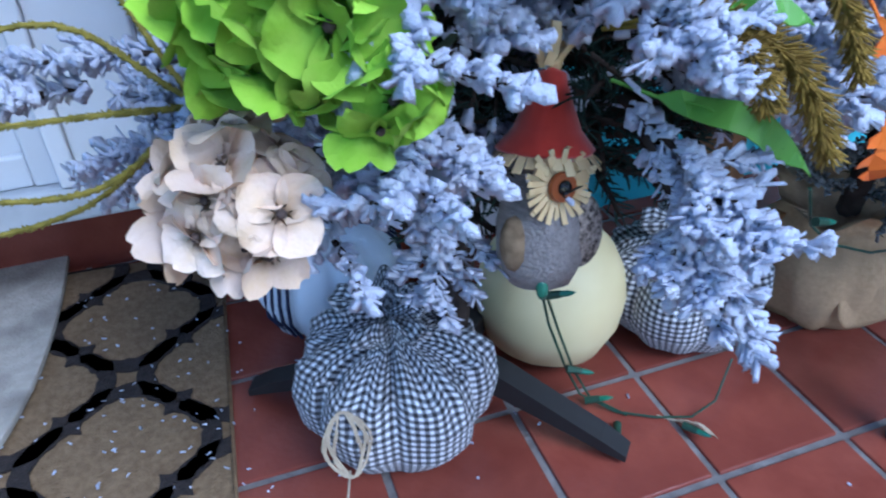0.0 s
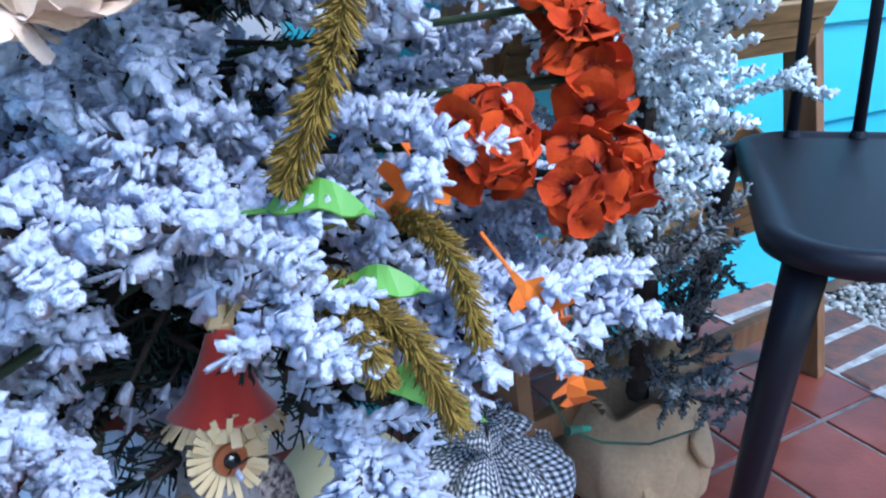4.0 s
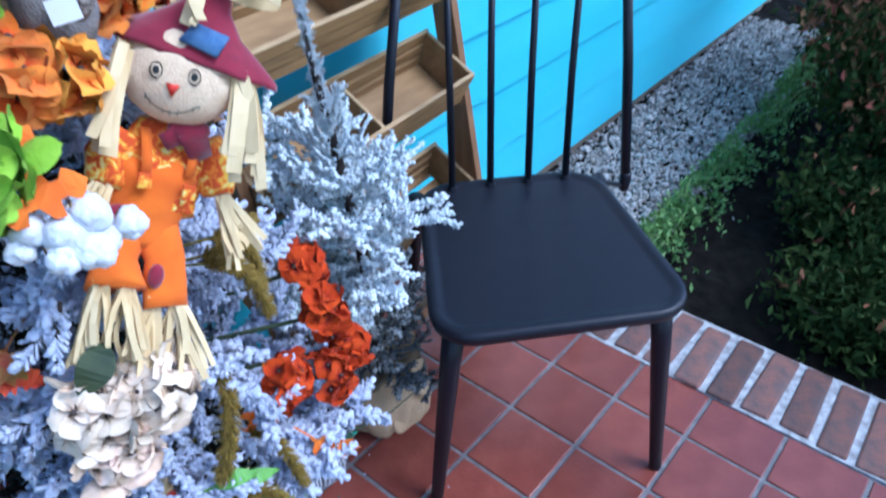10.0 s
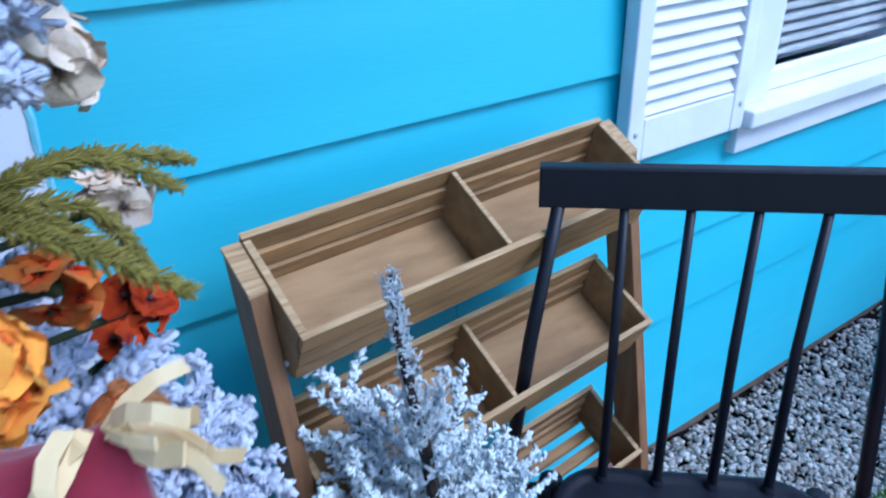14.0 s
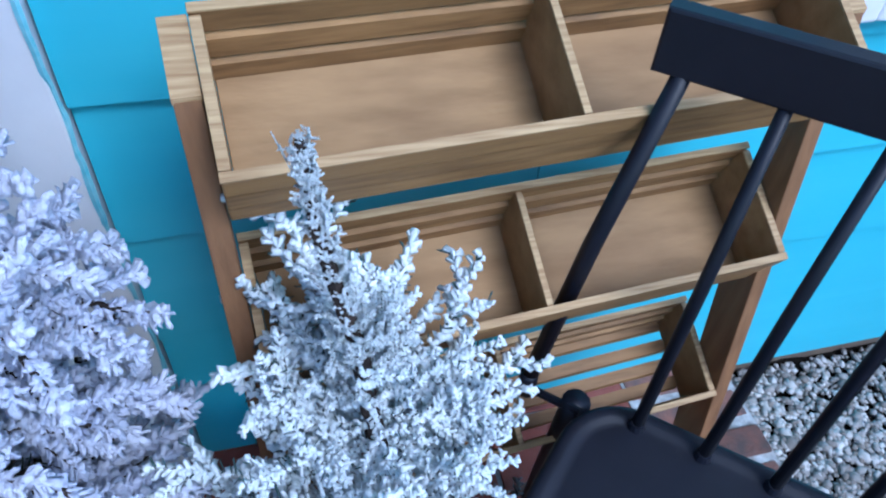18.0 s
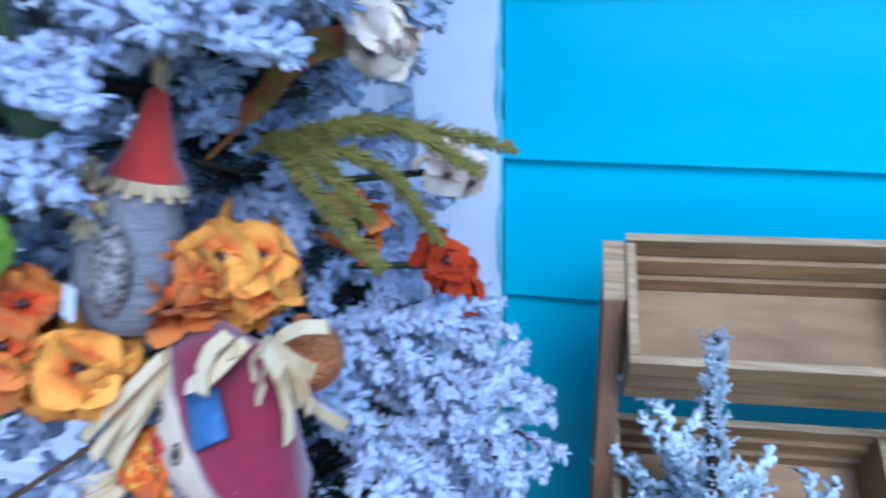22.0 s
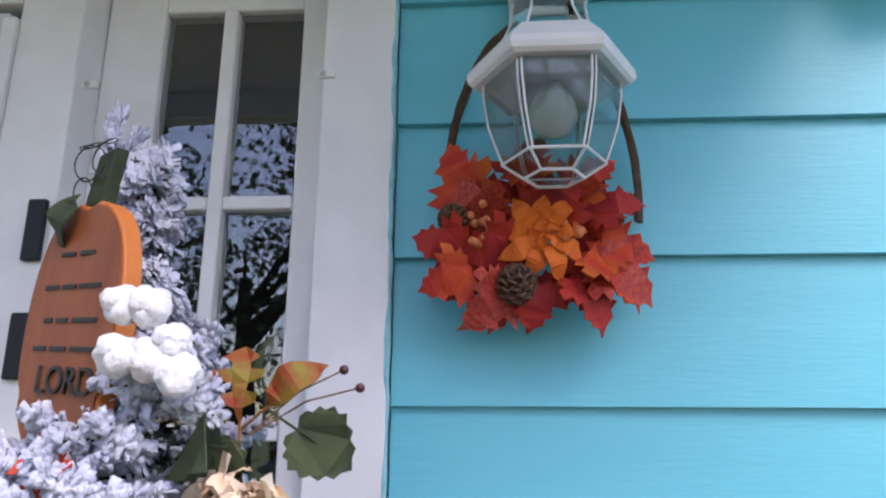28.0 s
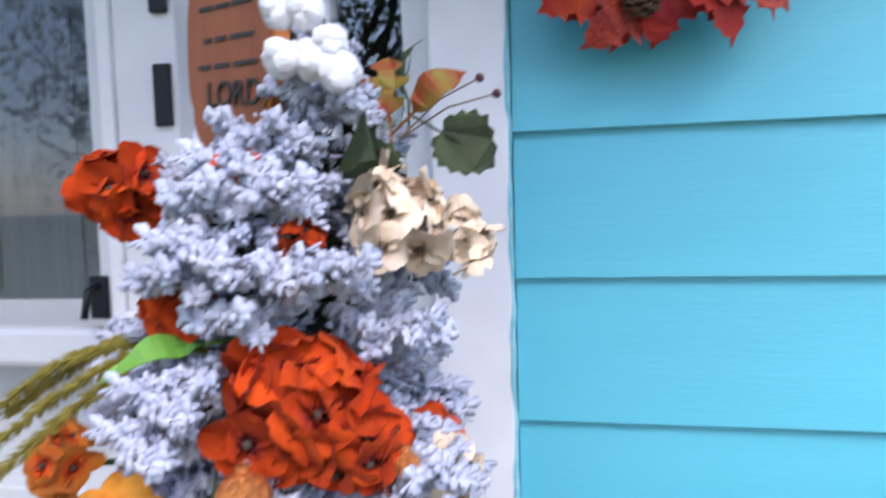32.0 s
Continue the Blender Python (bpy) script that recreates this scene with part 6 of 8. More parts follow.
def ribbon(p0, p1, width, bend=(0, 0, 0), bm=None, thick=0.0010, face=(0, -1, 0), taper=1.0):
    """A flat strip of raffia or cloth from p0 to p1 with thickness."""
    bm = bm or bmesh.new()
    p0, p1, bend, face = Vector(p0), Vector(p1), Vector(bend), Vector(face)
    rows = []
    for i in range(4):
        s = i / 3
        p = p0.lerp(p1, s) + bend * (4 * s * (1 - s))
        d = (p1 - p0).normalized()
        side = d.cross(face).normalized() * width * 0.5 * (1 + (taper - 1) * s)
        n = side.cross(d).normalized() * thick * 0.5
        rows.append([bm.verts.new(p + a * side + b * n) for a, b in ((-1, -1), (1, -1), (1, 1), (-1, 1))])
    for a, b in zip(rows, rows[1:]):
        for k in range(4):
            bm.faces.new((a[k], a[(k + 1) % 4], b[(k + 1) % 4], b[k]))
    bm.faces.new(rows[0][::-1])
    bm.faces.new(rows[-1])
    return bm


def strips(centre, way, count, length, width, spread, seed=0):
    """A tuft of raffia strips from a centre."""
    r = np.random.default_rng(seed)
    bm = bmesh.new()
    for k in range(count):
        d = (Vector(way).normalized() + Vector(r.uniform(-spread, spread, 3))).normalized()
        o = Vector(centre) + Vector(r.uniform(-1, 1, 3)) * 0.006
        ribbon(o, o + d * length * r.uniform(0.7, 1.15), width * r.uniform(0.6, 1.2), Vector(r.uniform(-0.006, 0.006, 3)), bm, face=(r.uniform(-0.6, 0.6), -1, r.uniform(-0.3, 0.3)))
    return bm


# scarecrow doll, one plain mesh; the origin is its nose


def cloth_tube(points, halves, deep, sides=20, fold=0.0):
    """A flattened, creased tube of cloth."""
    bm = bm_tube(points, halves, sides)
    mid = sum((Vector(p) for p in points), Vector()) / len(points)
    for v in bm.verts:
        near = min((Vector(p) for p in points), key=lambda p: (p.z - v.co.z) ** 2)
        v.co.y = near.y + (v.co.y - near.y) * deep
    bmesh.ops.subdivide_edges(bm, edges=[e for e in bm.edges if abs(e.verts[0].co.z - e.verts[1].co.z) > 0.006], cuts=3, use_grid_fill=True)
    for v in bm.verts:
        c = noise.noise(v.co * 55 + mid * 90) + 0.7 * noise.noise(Vector((v.co.x * 60, v.co.y * 60, v.co.z * 170)))
        v.co.y -= fold * c
        v.co.x += 0.5 * fold * noise.noise(v.co * 60 + Vector((5, 0, 0)))
    return bm


P = []
head = []
head.append((bm_ball((0, 0.028, 0.010), 0.050, None, 4, (1.0, 0.60, 0.86)), "burlapskin"))
for v in head[0][0].verts:
    v.co += 0.0012 * Vector((noise.noise(v.co * 60), noise.noise(v.co * 70), 0))
hat = bm_lathe([(0.0, 0.022), (0.060, 0.008), (0.076, 0.006), (0.075, 0.012), (0.054, 0.030), (0.036, 0.046), (0.020, 0.066), (0.008, 0.090), (0.0, 0.094)], 40, sway=0.08)
for v in hat.verts:
    v.co.y *= 0.44
    v.co.z *= 0.82
    v.co.x += 0.012 * max(0, v.co.z - 0.05) / 0.04
    v.co += 0.003 * Vector((noise.noise(v.co * 40), noise.noise(v.co * 40 + Vector((3, 0, 0))), noise.noise(v.co * 40 + Vector((0, 7, 0)))))
bmesh.ops.transform(hat, matrix=Matrix.Translation((0.006, 0.035, 0.020)) @ Matrix.Rotation(radians(8), 4, "Y"), verts=hat.verts[:])
head.append((hat, "burg"))
patch = bm_prism([(-0.017, 0.030), (0.016, 0.026), (0.020, 0.047), (-0.010, 0.050)], 0.004)
bmesh.ops.transform(patch, matrix=Matrix.Translation((0.012, -0.0150, 0.014)) @ Matrix.Rotation(radians(-30), 4, "X") @ Matrix.Rotation(radians(8), 4, "Y"), verts=patch.verts[:])
head.append((patch, "denim"))
for sx in (-0.015, 0.016):
    for y0, r0, r1, c in ((0.0016, 0.0, 0.0066, "burlapskin"), (0.0011, 0.0054, 0.0062, "ink"), (0.0006, 0.0, 0.0036, "ink")):
        disc = bm_lathe([(r0, 0.0), (0.5 * (r0 + r1), 0.0012), (r1, 0.0)], 18)
        bmesh.ops.transform(disc, matrix=Matrix.Translation((sx, y0 - 0.0022, 0.013)) @ Matrix.Rotation(radians(90), 4, "X") @ Matrix.Diagonal((0.86, 1.15, 1, 1)), verts=disc.verts[:])
        head.append((disc, c))
    for k in range(4):
        head.append((bm_tube([(sx + 0.003 * (k - 1.5), 0.003, 0.0225), (sx + 0.0048 * (k - 1.5), 0.004, 0.0275 - 0.0012 * abs(k - 1.5))], 0.0004, 4), "ink"))
nose = bm_prism([(-0.0056, 0.004), (0.0056, 0.004), (0.0, -0.007)], 0.002)
bmesh.ops.translate(nose, verts=nose.verts[:], vec=(0, -0.0042, 0))
head.append((nose, "redpaint"))
smile = [(0.029 * math.sin(a), -0.0012 + 0.012 * math.sin(a) ** 2, 0.013 - 0.033 * math.cos(a * 0.9)) for a in [radians(-62 + 12.4 * k) for k in range(11)]]
head.append((bm_tube(smile, 0.00055, 4), "ink"))
for x, y, zz in smile[:3] + smile[4:7] + smile[8:]:
    head.append((bm_tube([(x, y - 0.0004, zz - 0.0028), (x, y - 0.0004, zz + 0.0028)], 0.0004, 4), "ink"))
head.append((strips((-0.044, 0.010, 0.030), (-0.02, -0.25, -1), 5, 0.092, 0.013, 0.13, 3), "raffia"))
head.append((strips((0.052, 0.014, 0.022), (0.12, -0.15, -1), 10, 0.088, 0.012, 0.24, 4), "raffia"))
head.append((strips((0.020, 0.028, 0.092), (0.6, -0.3, 0.1), 9, 0.050, 0.009, 0.8, 5), "raffia"))
head.append((strips((0.012, 0.012, 0.090), (-0.1, -0.4, -1), 3, 0.040, 0.009, 0.3, 6), "raffia"))
for piece, _ in head:
    bmesh.ops.rotate(piece, cent=(0, 0.03, 0), matrix=Matrix.Rotation(radians(-25), 3, "Z"), verts=piece.verts[:])
P += head
P.append((bm_ball((0.012, 0.024, -0.036), 0.018, None, 2, (1.1, 0.5, 0.7)), "burg"))
P.append((ribbon((0.012, 0.016, -0.036), (0.028, 0.026, -0.062), 0.026, taper=0.8), "burg"))
P.append((ribbon((0.008, 0.018, -0.036), (-0.010, 0.022, -0.050), 0.020, taper=0.8), "burg"))
# checked shirt, bib overalls with straps
P.append((cloth_tube([(0.002, 0.050, -0.034), (0.002, 0.052, -0.062), (0.0, 0.050, -0.105), (0.0, 0.045, -0.122)], [0.026, 0.042, 0.037, 0.034], 0.55, 28, 0.006), "print_"))
P.append((cloth_tube([(0.000, 0.046, -0.064), (-0.004, 0.045, -0.082), (-0.012, 0.043, -0.120), (-0.014, 0.042, -0.150)], [0.024, 0.040, 0.034, 0.026], 0.55, 28, 0.0055), "orfelt"))
for s in (-1, 1):
    P.append((ribbon((s * 0.019 - 0.002, 0.021, -0.078), (s * 0.022, 0.036, -0.040), 0.009, (0, -0.003, 0)), "orfelt"))
    P.append((bm_box(s * 0.020 - 0.009, s * 0.020 + 0.003, 0.0155, 0.018, -0.095 - 0.004 * s, -0.081 - 0.004 * s, 0.0005), "print_"))
    P.append((cloth_tube([(s * 0.034, 0.050, -0.050), (s * 0.048, 0.046, -0.072), (s * 0.052, 0.036, -0.096)], [0.019, 0.020, 0.015], 0.8, 16, 0.006), "print_"))
    P.append((strips((s * 0.053, 0.030, -0.096), (s * 0.42, -0.22, -1), 18, 0.062, 0.0058, 0.30, 8 + s), "raffia"))
    hem = -0.186 if s < 0 else -0.204
    leg = -0.036 if s < 0 else 0.010
    P.append((cloth_tube([(s * 0.013 - 0.014, 0.042, -0.135), (0.5 * leg + s * 0.010 - 0.008, 0.030, -0.160), (leg, 0.018, hem)], [0.022, 0.019, 0.027 if s < 0 else 0.021], 0.55, 22, 0.004), "orfelt"))
    P.append((strips((leg - 0.012, 0.018, hem + 0.006), (-0.05, -0.12, -1), 17, 0.078, 0.0060, 0.24, 20 + s), "raffia"))
    P.append((strips((leg + 0.008, 0.018, hem + 0.006), (0.16, -0.12, -1), 17, 0.076, 0.0060, 0.30, 30 + s), "raffia"))
P.append((bm_ball((-0.004, 0.013, -0.172), 0.010, None, 2, (0.75, 0.5, 1.25)), "burg"))
P.append((bm_ball((-0.040, 0.022, -0.116), 0.010, None, 2, (1.1, 0.5, 0.8)), "burg"))
doll = new("scarecrow_doll", combine("scarecrow_doll", P, ("raffia",)))
doll.matrix_basis = Matrix.Translation((-0.098, -0.604, 1.018)) @ Matrix.Rotation(radians(-14), 4, "Z") @ Matrix.Rotation(radians(-12), 4, "X") @ Matrix.Rotation(radians(25), 4, "Y")
tagged(doll, "stuffed scarecrow doll in orange overalls and burgundy hat", "doll")


def plush(at, face, hat_lean, label, hat_size=(0.98, 0.98, 0.92), lean=0, back=0, size=1.0):
    """A stuffed knit ornament with a button eye in a raffia ruff and a red felt hat. It looks along -y in its own frame, with the eye at the given place."""
    f = Vector(face).normalized()
    yaw = math.atan2(f.x, -f.y)
    turn = Matrix.Rotation(yaw, 4, "Z") @ Matrix.Rotation(radians(lean), 4, "Y") @ Matrix.Rotation(radians(back), 4, "X")
    turn = turn @ Matrix.Scale(size, 4)
    at = Vector(at) - turn @ Vector((-0.004, -0.037, 0.034))
    t = thing("plush_ornament", label, "ornament", Matrix.Translation(at) @ turn, "plush ornaments")
    part("body", bm_lathe([(0.0, -0.052), (0.024, -0.048), (0.034, -0.028), (0.034, 0.0), (0.028, 0.026), (0.024, 0.044), (0.014, 0.056), (0.0, 0.06)], 24, sway=0.08), M["greyknit"], t, smooth=True)
    eye = part("eye", bm_lathe([(0.0, 0.005), (0.0105, 0.005), (0.0115, 0.002), (0.0105, 0.0), (0.0, 0.0)], 20), M["button"], t, "brown button eye", m=Matrix.Translation((-0.004, -0.032, 0.034)) @ Matrix.Rotation(radians(90), 4, "X"))
    part("pupil", bm_ball((0, 0, 0.005), 0.0058, None, 2, (1, 1, 0.7)), M["bead"], eye)
    bm = bmesh.new()
    for k in range(34):
        a = 2 * math.pi * k / 34
        c, s = math.cos(a), math.sin(a)
        ln = 0.028 + 0.005 * noise.noise((k * 1.7, 0, 0))
        ribbon((-0.004 + 0.009 * c, -0.0305, 0.034 + 0.009 * s), (-0.004 + ln * c, -0.031 - 0.004 * (k % 3 - 1), 0.034 + ln * s), 0.0042, bm=bm)
    tagged(part("eye_ruff", bm, M["raffia"], t, "fringed raffia ruff"), kind="stuff")
    part("wing", bm_ball((0.022, -0.020, -0.006), 0.027, None, 3, (0.75, 0.45, 1.1)), M["wingcloth"], t, "speckled brown wing", smooth=True)
    part("wing", bm_ball((-0.030, -0.012, -0.010), 0.020, None, 2, (0.6, 0.5, 1.1)), M["fuzz"], t, "fuzzy brown wing", smooth=True)
    hat = part("hat", bm_lathe([(0.030, 0.050), (0.032, 0.053), (0.022, 0.066), (0.014, 0.088), (0.009, 0.106), (0.0, 0.110)], 20, sway=0.12), M["redfelt"], t, "red felt pointed hat", smooth=True, m=Matrix.Translation((0.002, 0.002, 0.002)) @ Matrix.Rotation(radians(hat_lean), 4, "Y") @ Matrix.Diagonal((*hat_size, 1)))
    bm = bmesh.new()
    for k in range(26):
        a = 2 * math.pi * k / 26
        c, s = math.cos(a), math.sin(a)
        ribbon((0.026 * c, 0.026 * s, 0.053), (0.036 * c, 0.036 * s, 0.043 - 0.004 * (k % 2)), 0.006, bm=bm, face=(c, s, 0.6))
    part("hat_fringe", bm, M["raffia"], hat)
    part("hat_tuft", strips((0, 0, 0.106), (0.1, -0.2, 1), 7, 0.030, 0.007, 0.45, 2), M["raffia"], hat)
    if "tag" in label:
        part("tag", bm_box(0.004, 0.028, -0.041, -0.040, -0.038, -0.018), M["paper"], t, "blank white cloth tag", m=Matrix.Rotation(radians(-4), 4, "Y"))
    part("foot", bm_ball((-0.012, -0.022, -0.046), 0.007, None, 2, (0.7, 0.7, 1.3)), M["bulb"], t)
    part("hanger", bm_tube([(0.004, 0, 0.11), (0.008, 0.004, 0.19)], 0.0006, 4), M["paper"], t)
    return t


plush((-0.230, -0.568, 0.421), (0.10, -1, 0), 4, "grey knit bird ornament with red hat and button eye", (1.16, 1.16, 1.02), 6, -14, size=0.94)
plush((-0.172, -0.536, 1.149), (-0.6, -0.8, 0), 4, "grey knit bird ornament with tag and speckled wing", (0.74, 0.74, 0.98), -8, -22, size=0.95)


def cotton_sprig(at, bolls, label, stem_to):
    t = thing("cotton_sprig", label, "cotton stem", Matrix.Translation(at), "cotton sprigs")
    for k, (x, y, z, r) in enumerate(bolls):
        bm = bmesh.new()
        for j in range(5):
            a = 2 * math.pi * j / 5 + k
            bm_ball((x + 0.34 * r * math.cos(a), y + 0.25 * r * math.sin(2 * a), z + 0.34 * r * math.sin(a)), r * 0.76, bm, 3)
        for v in bm.verts:
            v.co += 0.0022 * Vector((noise.noise(v.co * 190), noise.noise(v.co * 190 + Vector((9, 0, 0))), noise.noise(v.co * 190 + Vector((0, 9, 0)))))
        b = part("boll", bm, M["cotton"], t, smooth=True)
        bm = bmesh.new()
        for j in range(4):
            a = 2 * math.pi * j / 4 + 0.6 * k
            bm2 = leaf_bm(r * 1.1, r * 0.35)
            bmesh.ops.transform(bm2, matrix=Matrix.Translation((x, y + r * 0.5, z)) @ Matrix.Rotation(a, 4, "Y") @ Matrix.Rotation(0.8, 4, "Z"), verts=bm2.verts[:])
            me = mesh_of("husk", bm2, M["husk"])
            bm.from_mesh(me)
        part("husk", bm, M["husk"], b, "dry brown husk")
    part("stem", bm_tube([(0, 0.01, 0), tuple((Vector(stem_to) - Vector(at)) * 0.5 + Vector((0, 0, 0.01))), tuple(Vector(stem_to) - Vector(at))], 0.0022, 6), M["husk"], t)
    return t


cotton_sprig((-0.238, -0.641, 0.966), ((-0.026, 0.012, 0.012, 0.012), (-0.009, -0.002, 0.006, 0.0135), (0.013, -0.002, 0.010, 0.0145), (0.003, -0.012, -0.013, 0.0145), (-0.018, -0.008, -0.010, 0.0115), (0.018, -0.006, -0.013, 0.010), (0.038, -0.006, -0.010, 0.0125), (-0.037, 0.014, -0.002, 0.010)), "white cotton bolls on a stem in the tree", (-0.204, -0.42, 0.909))
cotton_sprig((-0.100, -0.503, 1.614), ((-0.014, 0.0, 0.028, 0.0135), (0.006, 0.0, 0.026, 0.0140), (-0.012, -0.004, -0.008, 0.014), (0.010, -0.002, -0.010, 0.014), (0.030, 0.0, -0.020, 0.0150), (0.024, 0.0, 0.002, 0.0125)), "white cotton bolls on a stem in the tree", (-0.167, -0.364, 1.527))


def glitter_ball(at, r):
    t = thing("bauble", "copper glitter bauble hung in the tree", "bauble", Matrix.Translation(at), "copper baubles")
    part("ball", bm_ball((0, 0, 0), r, None, 3), M["copper"], t, smooth=True)
    part("cap", bm_lathe([(0.0, 0.0), (0.005, 0.0), (0.005, 0.006), (0.0, 0.006)], 10), M["copper"], t, m=Matrix.Translation((0, 0, r - 0.001)))


glitter_ball((-0.143, -0.54, 1.285), 0.021)
glitter_ball((-0.030, -0.556, 1.066), 0.021)
glitter_ball((-0.036, -0.482, 1.294), 0.012)

sf = thing("silk_sunflower", "yellow silk sunflower low in the tree", "artificial flower", Matrix.Translation((-0.397, -0.591, 0.954)) @ Vector((-0.1, -0.8, 0.5)).to_track_quat("Z", "Y").to_matrix().to_4x4())
pet = leaf_bm(0.034, 0.009)
pet_me = mesh_of("petal", pet, M["yellow"])
for k in range(22):
    part("petal", pet_me, None, sf, m=Matrix.Rotation(2 * math.pi * k / 22, 4, "Z") @ Matrix.Translation((0.012, 0, 0.002 * (k % 2))) @ Matrix.Rotation(radians(-12 - 12 * (k % 2)), 4, "Y"))
part("seed_head", bm_ball((0, 0, 0.002), 0.016, None, 3, (1, 1, 0.45)), M["husk"], sf)
part("stem", bm_tube([(0, 0, 0), (0.03, 0.01, -0.06), (0.10, 0.06, -0.10)], 0.003, 6), M["dleaf"], sf)

# painted wooden pumpkin sign near the tree's top
sign = thing("pumpkin_sign", "flat stained-wood pumpkin sign with carved lettering", "sign", Matrix.Translation((-0.190, -0.44, 1.636)) @ Matrix.Rotation(radians(-29), 4, "Z") @ Matrix.Rotation(radians(4), 4, "Y") @ Matrix.Scale(1.12, 4))
o = []
for k in range(48):
    a = 2 * math.pi * k / 48
    x, zz = math.cos(a), math.sin(a)
    r = 1 - 0.05 * (abs(math.sin(1.5 * a + 0.78)) < 0.12)
    o.append((0.058 * r * math.copysign(abs(x) ** 0.75, x), 0.092 * r * math.copysign(abs(zz) ** 0.85, zz)))
board = part("board", bm_prism(o, 0.014, bevel=0.0015), M["signedge"], sign, "orange edged board")
part("face", bm_prism([(0.965 * x, 0.965 * z) for x, z in o], 0.001), M["signface"], sign, "brown stained face", m=Matrix.Translation((0, -0.0016, 0)))
part("stalk", bm_prism([(-0.012, 0.088), (0.010, 0.090), (0.018, 0.132), (-0.002, 0.128)], 0.012, bevel=0.002), M["dleaf"], sign, "green painted stalk", m=Matrix.Translation((0, 0.001, 0)))
part("leaf", leaf_bm(0.045, 0.014), M["dleaf"], sign, m=Matrix.Translation((-0.012, -0.002, 0.098)) @ Matrix.Rotation(radians(110), 4, "Y") @ Matrix.Rotation(radians(90), 4, "X"))
bm = bmesh.new()
for k in range(3):
    q = [(0.006 * math.cos(t * 1.1) * (1 + 0.25 * t) * (1 if k % 2 else -1) + 0.012 * (k - 1), -0.004 - 0.002 * math.sin(t), 0.095 + 0.0045 * t + 0.006 * math.sin(t * 1.1)) for t in [0.5 * j for j in range(22)]]
    bm_tube(q, 0.0006, 4, bm)
part("wire_tendril", bm, M["ink"], sign, "curled dark wire")
for row, (z0, spans) in enumerate(((0.050, ((-0.022, -0.004), (0.002, 0.020))), (0.026, ((-0.036, -0.018), (-0.013, 0.004), (0.008, 0.034))), (0.002, ((-0.030, -0.02), (-0.014, 0.0), (0.006, 0.036))), (-0.018, ((-0.038, -0.022), (-0.016, 0.004), (0.010, 0.040))))):
    for a, b in spans:
        part("script_bar", bm_box(a, b, -0.0031, -0.0015, z0 + 0.001, z0 + 0.0042, 0.0003), M["ink"], sign)
tx = bpy.data.curves.new("word", "FONT")
tx.body, tx.size, tx.extrude, tx.align_x = "LORD", 0.027, 0.0008, "CENTER"
tx.materials.append(M["ink"])
word = new("word", tx)
word.parent = sign
word.matrix_basis = Matrix.Translation((0.010, -0.0032, -0.046)) @ Matrix.Rotation(radians(90), 4, "X")

# berries on wiry stems by the crown and through the tree
for p, q in (((0.026, -0.348, 1.595), (-0.058, -0.386, 1.554)), ((0.01, -0.343, 1.611), (-0.058, -0.386, 1.554)), ((-0.186, -0.513, 1.465), (-0.176, -0.423, 1.451)), ((-0.201, -0.508, 1.451), (-0.176, -0.423, 1.451))):
    t = thing("berry_pick", "dark red berry on a wiry stem in the tree", "berry", Matrix.Translation(p), "berry picks")
    part("berry", bm_ball((0, 0, 0), 0.0045, None, 2), M["berrydark"], t, smooth=True)
    part("stem", bm_tube([(0, 0, 0), tuple((Vector(q) - Vector(p)) * 0.5 + Vector((0, 0, 0.008))), tuple(Vector(q) - Vector(p))], 0.0009, 5), M["husk"], t)

# ---- wreath basket on the wall ----
wr = thing("wall_wreath", "autumn wreath of silk leaves and flower on a grapevine hoop", "wreath", Matrix.Translation((0.198, -0.02, 1.80)) @ Matrix.Scale(0.94, 4))
for n in range(5):
    ph = n * 1.3
    pts = [(0.0165 + (0.140 + 0.004 * math.sin(7 * a + ph)) * math.cos(a), -0.012 + 0.006 * math.sin(5 * a + ph), 0.085 + (0.285 + 0.005 * math.cos(6 * a + ph)) * math.sin(a)) for a in [math.pi * (-0.05 + 1.10 * k / 50) for k in range(51)]]
    part("vine", bm_tube(pts, 0.0045 - 0.0004 * n, 6), M["vine"], wr)
for n in range(4):
    part("vine", bm_tube([(0.07 + 0.02 * k, -0.02 - 0.004 * n, 0.075 - 0.012 * n + 0.006 * math.sin(k + n)) for k in range(4)], 0.004, 6), M["vine"], wr)


def wleaf(x, y, z, ang, length, width, m, kind="maple", tip=-25):
    part("leaf", leaf_bm(length, width, kind), M[m], wr, m=Matrix.Translation((x, y, z)) @ Matrix.Rotation(radians(-ang), 4, "Y") @ Matrix.Rotation(radians(90 + tip), 4, "X"))


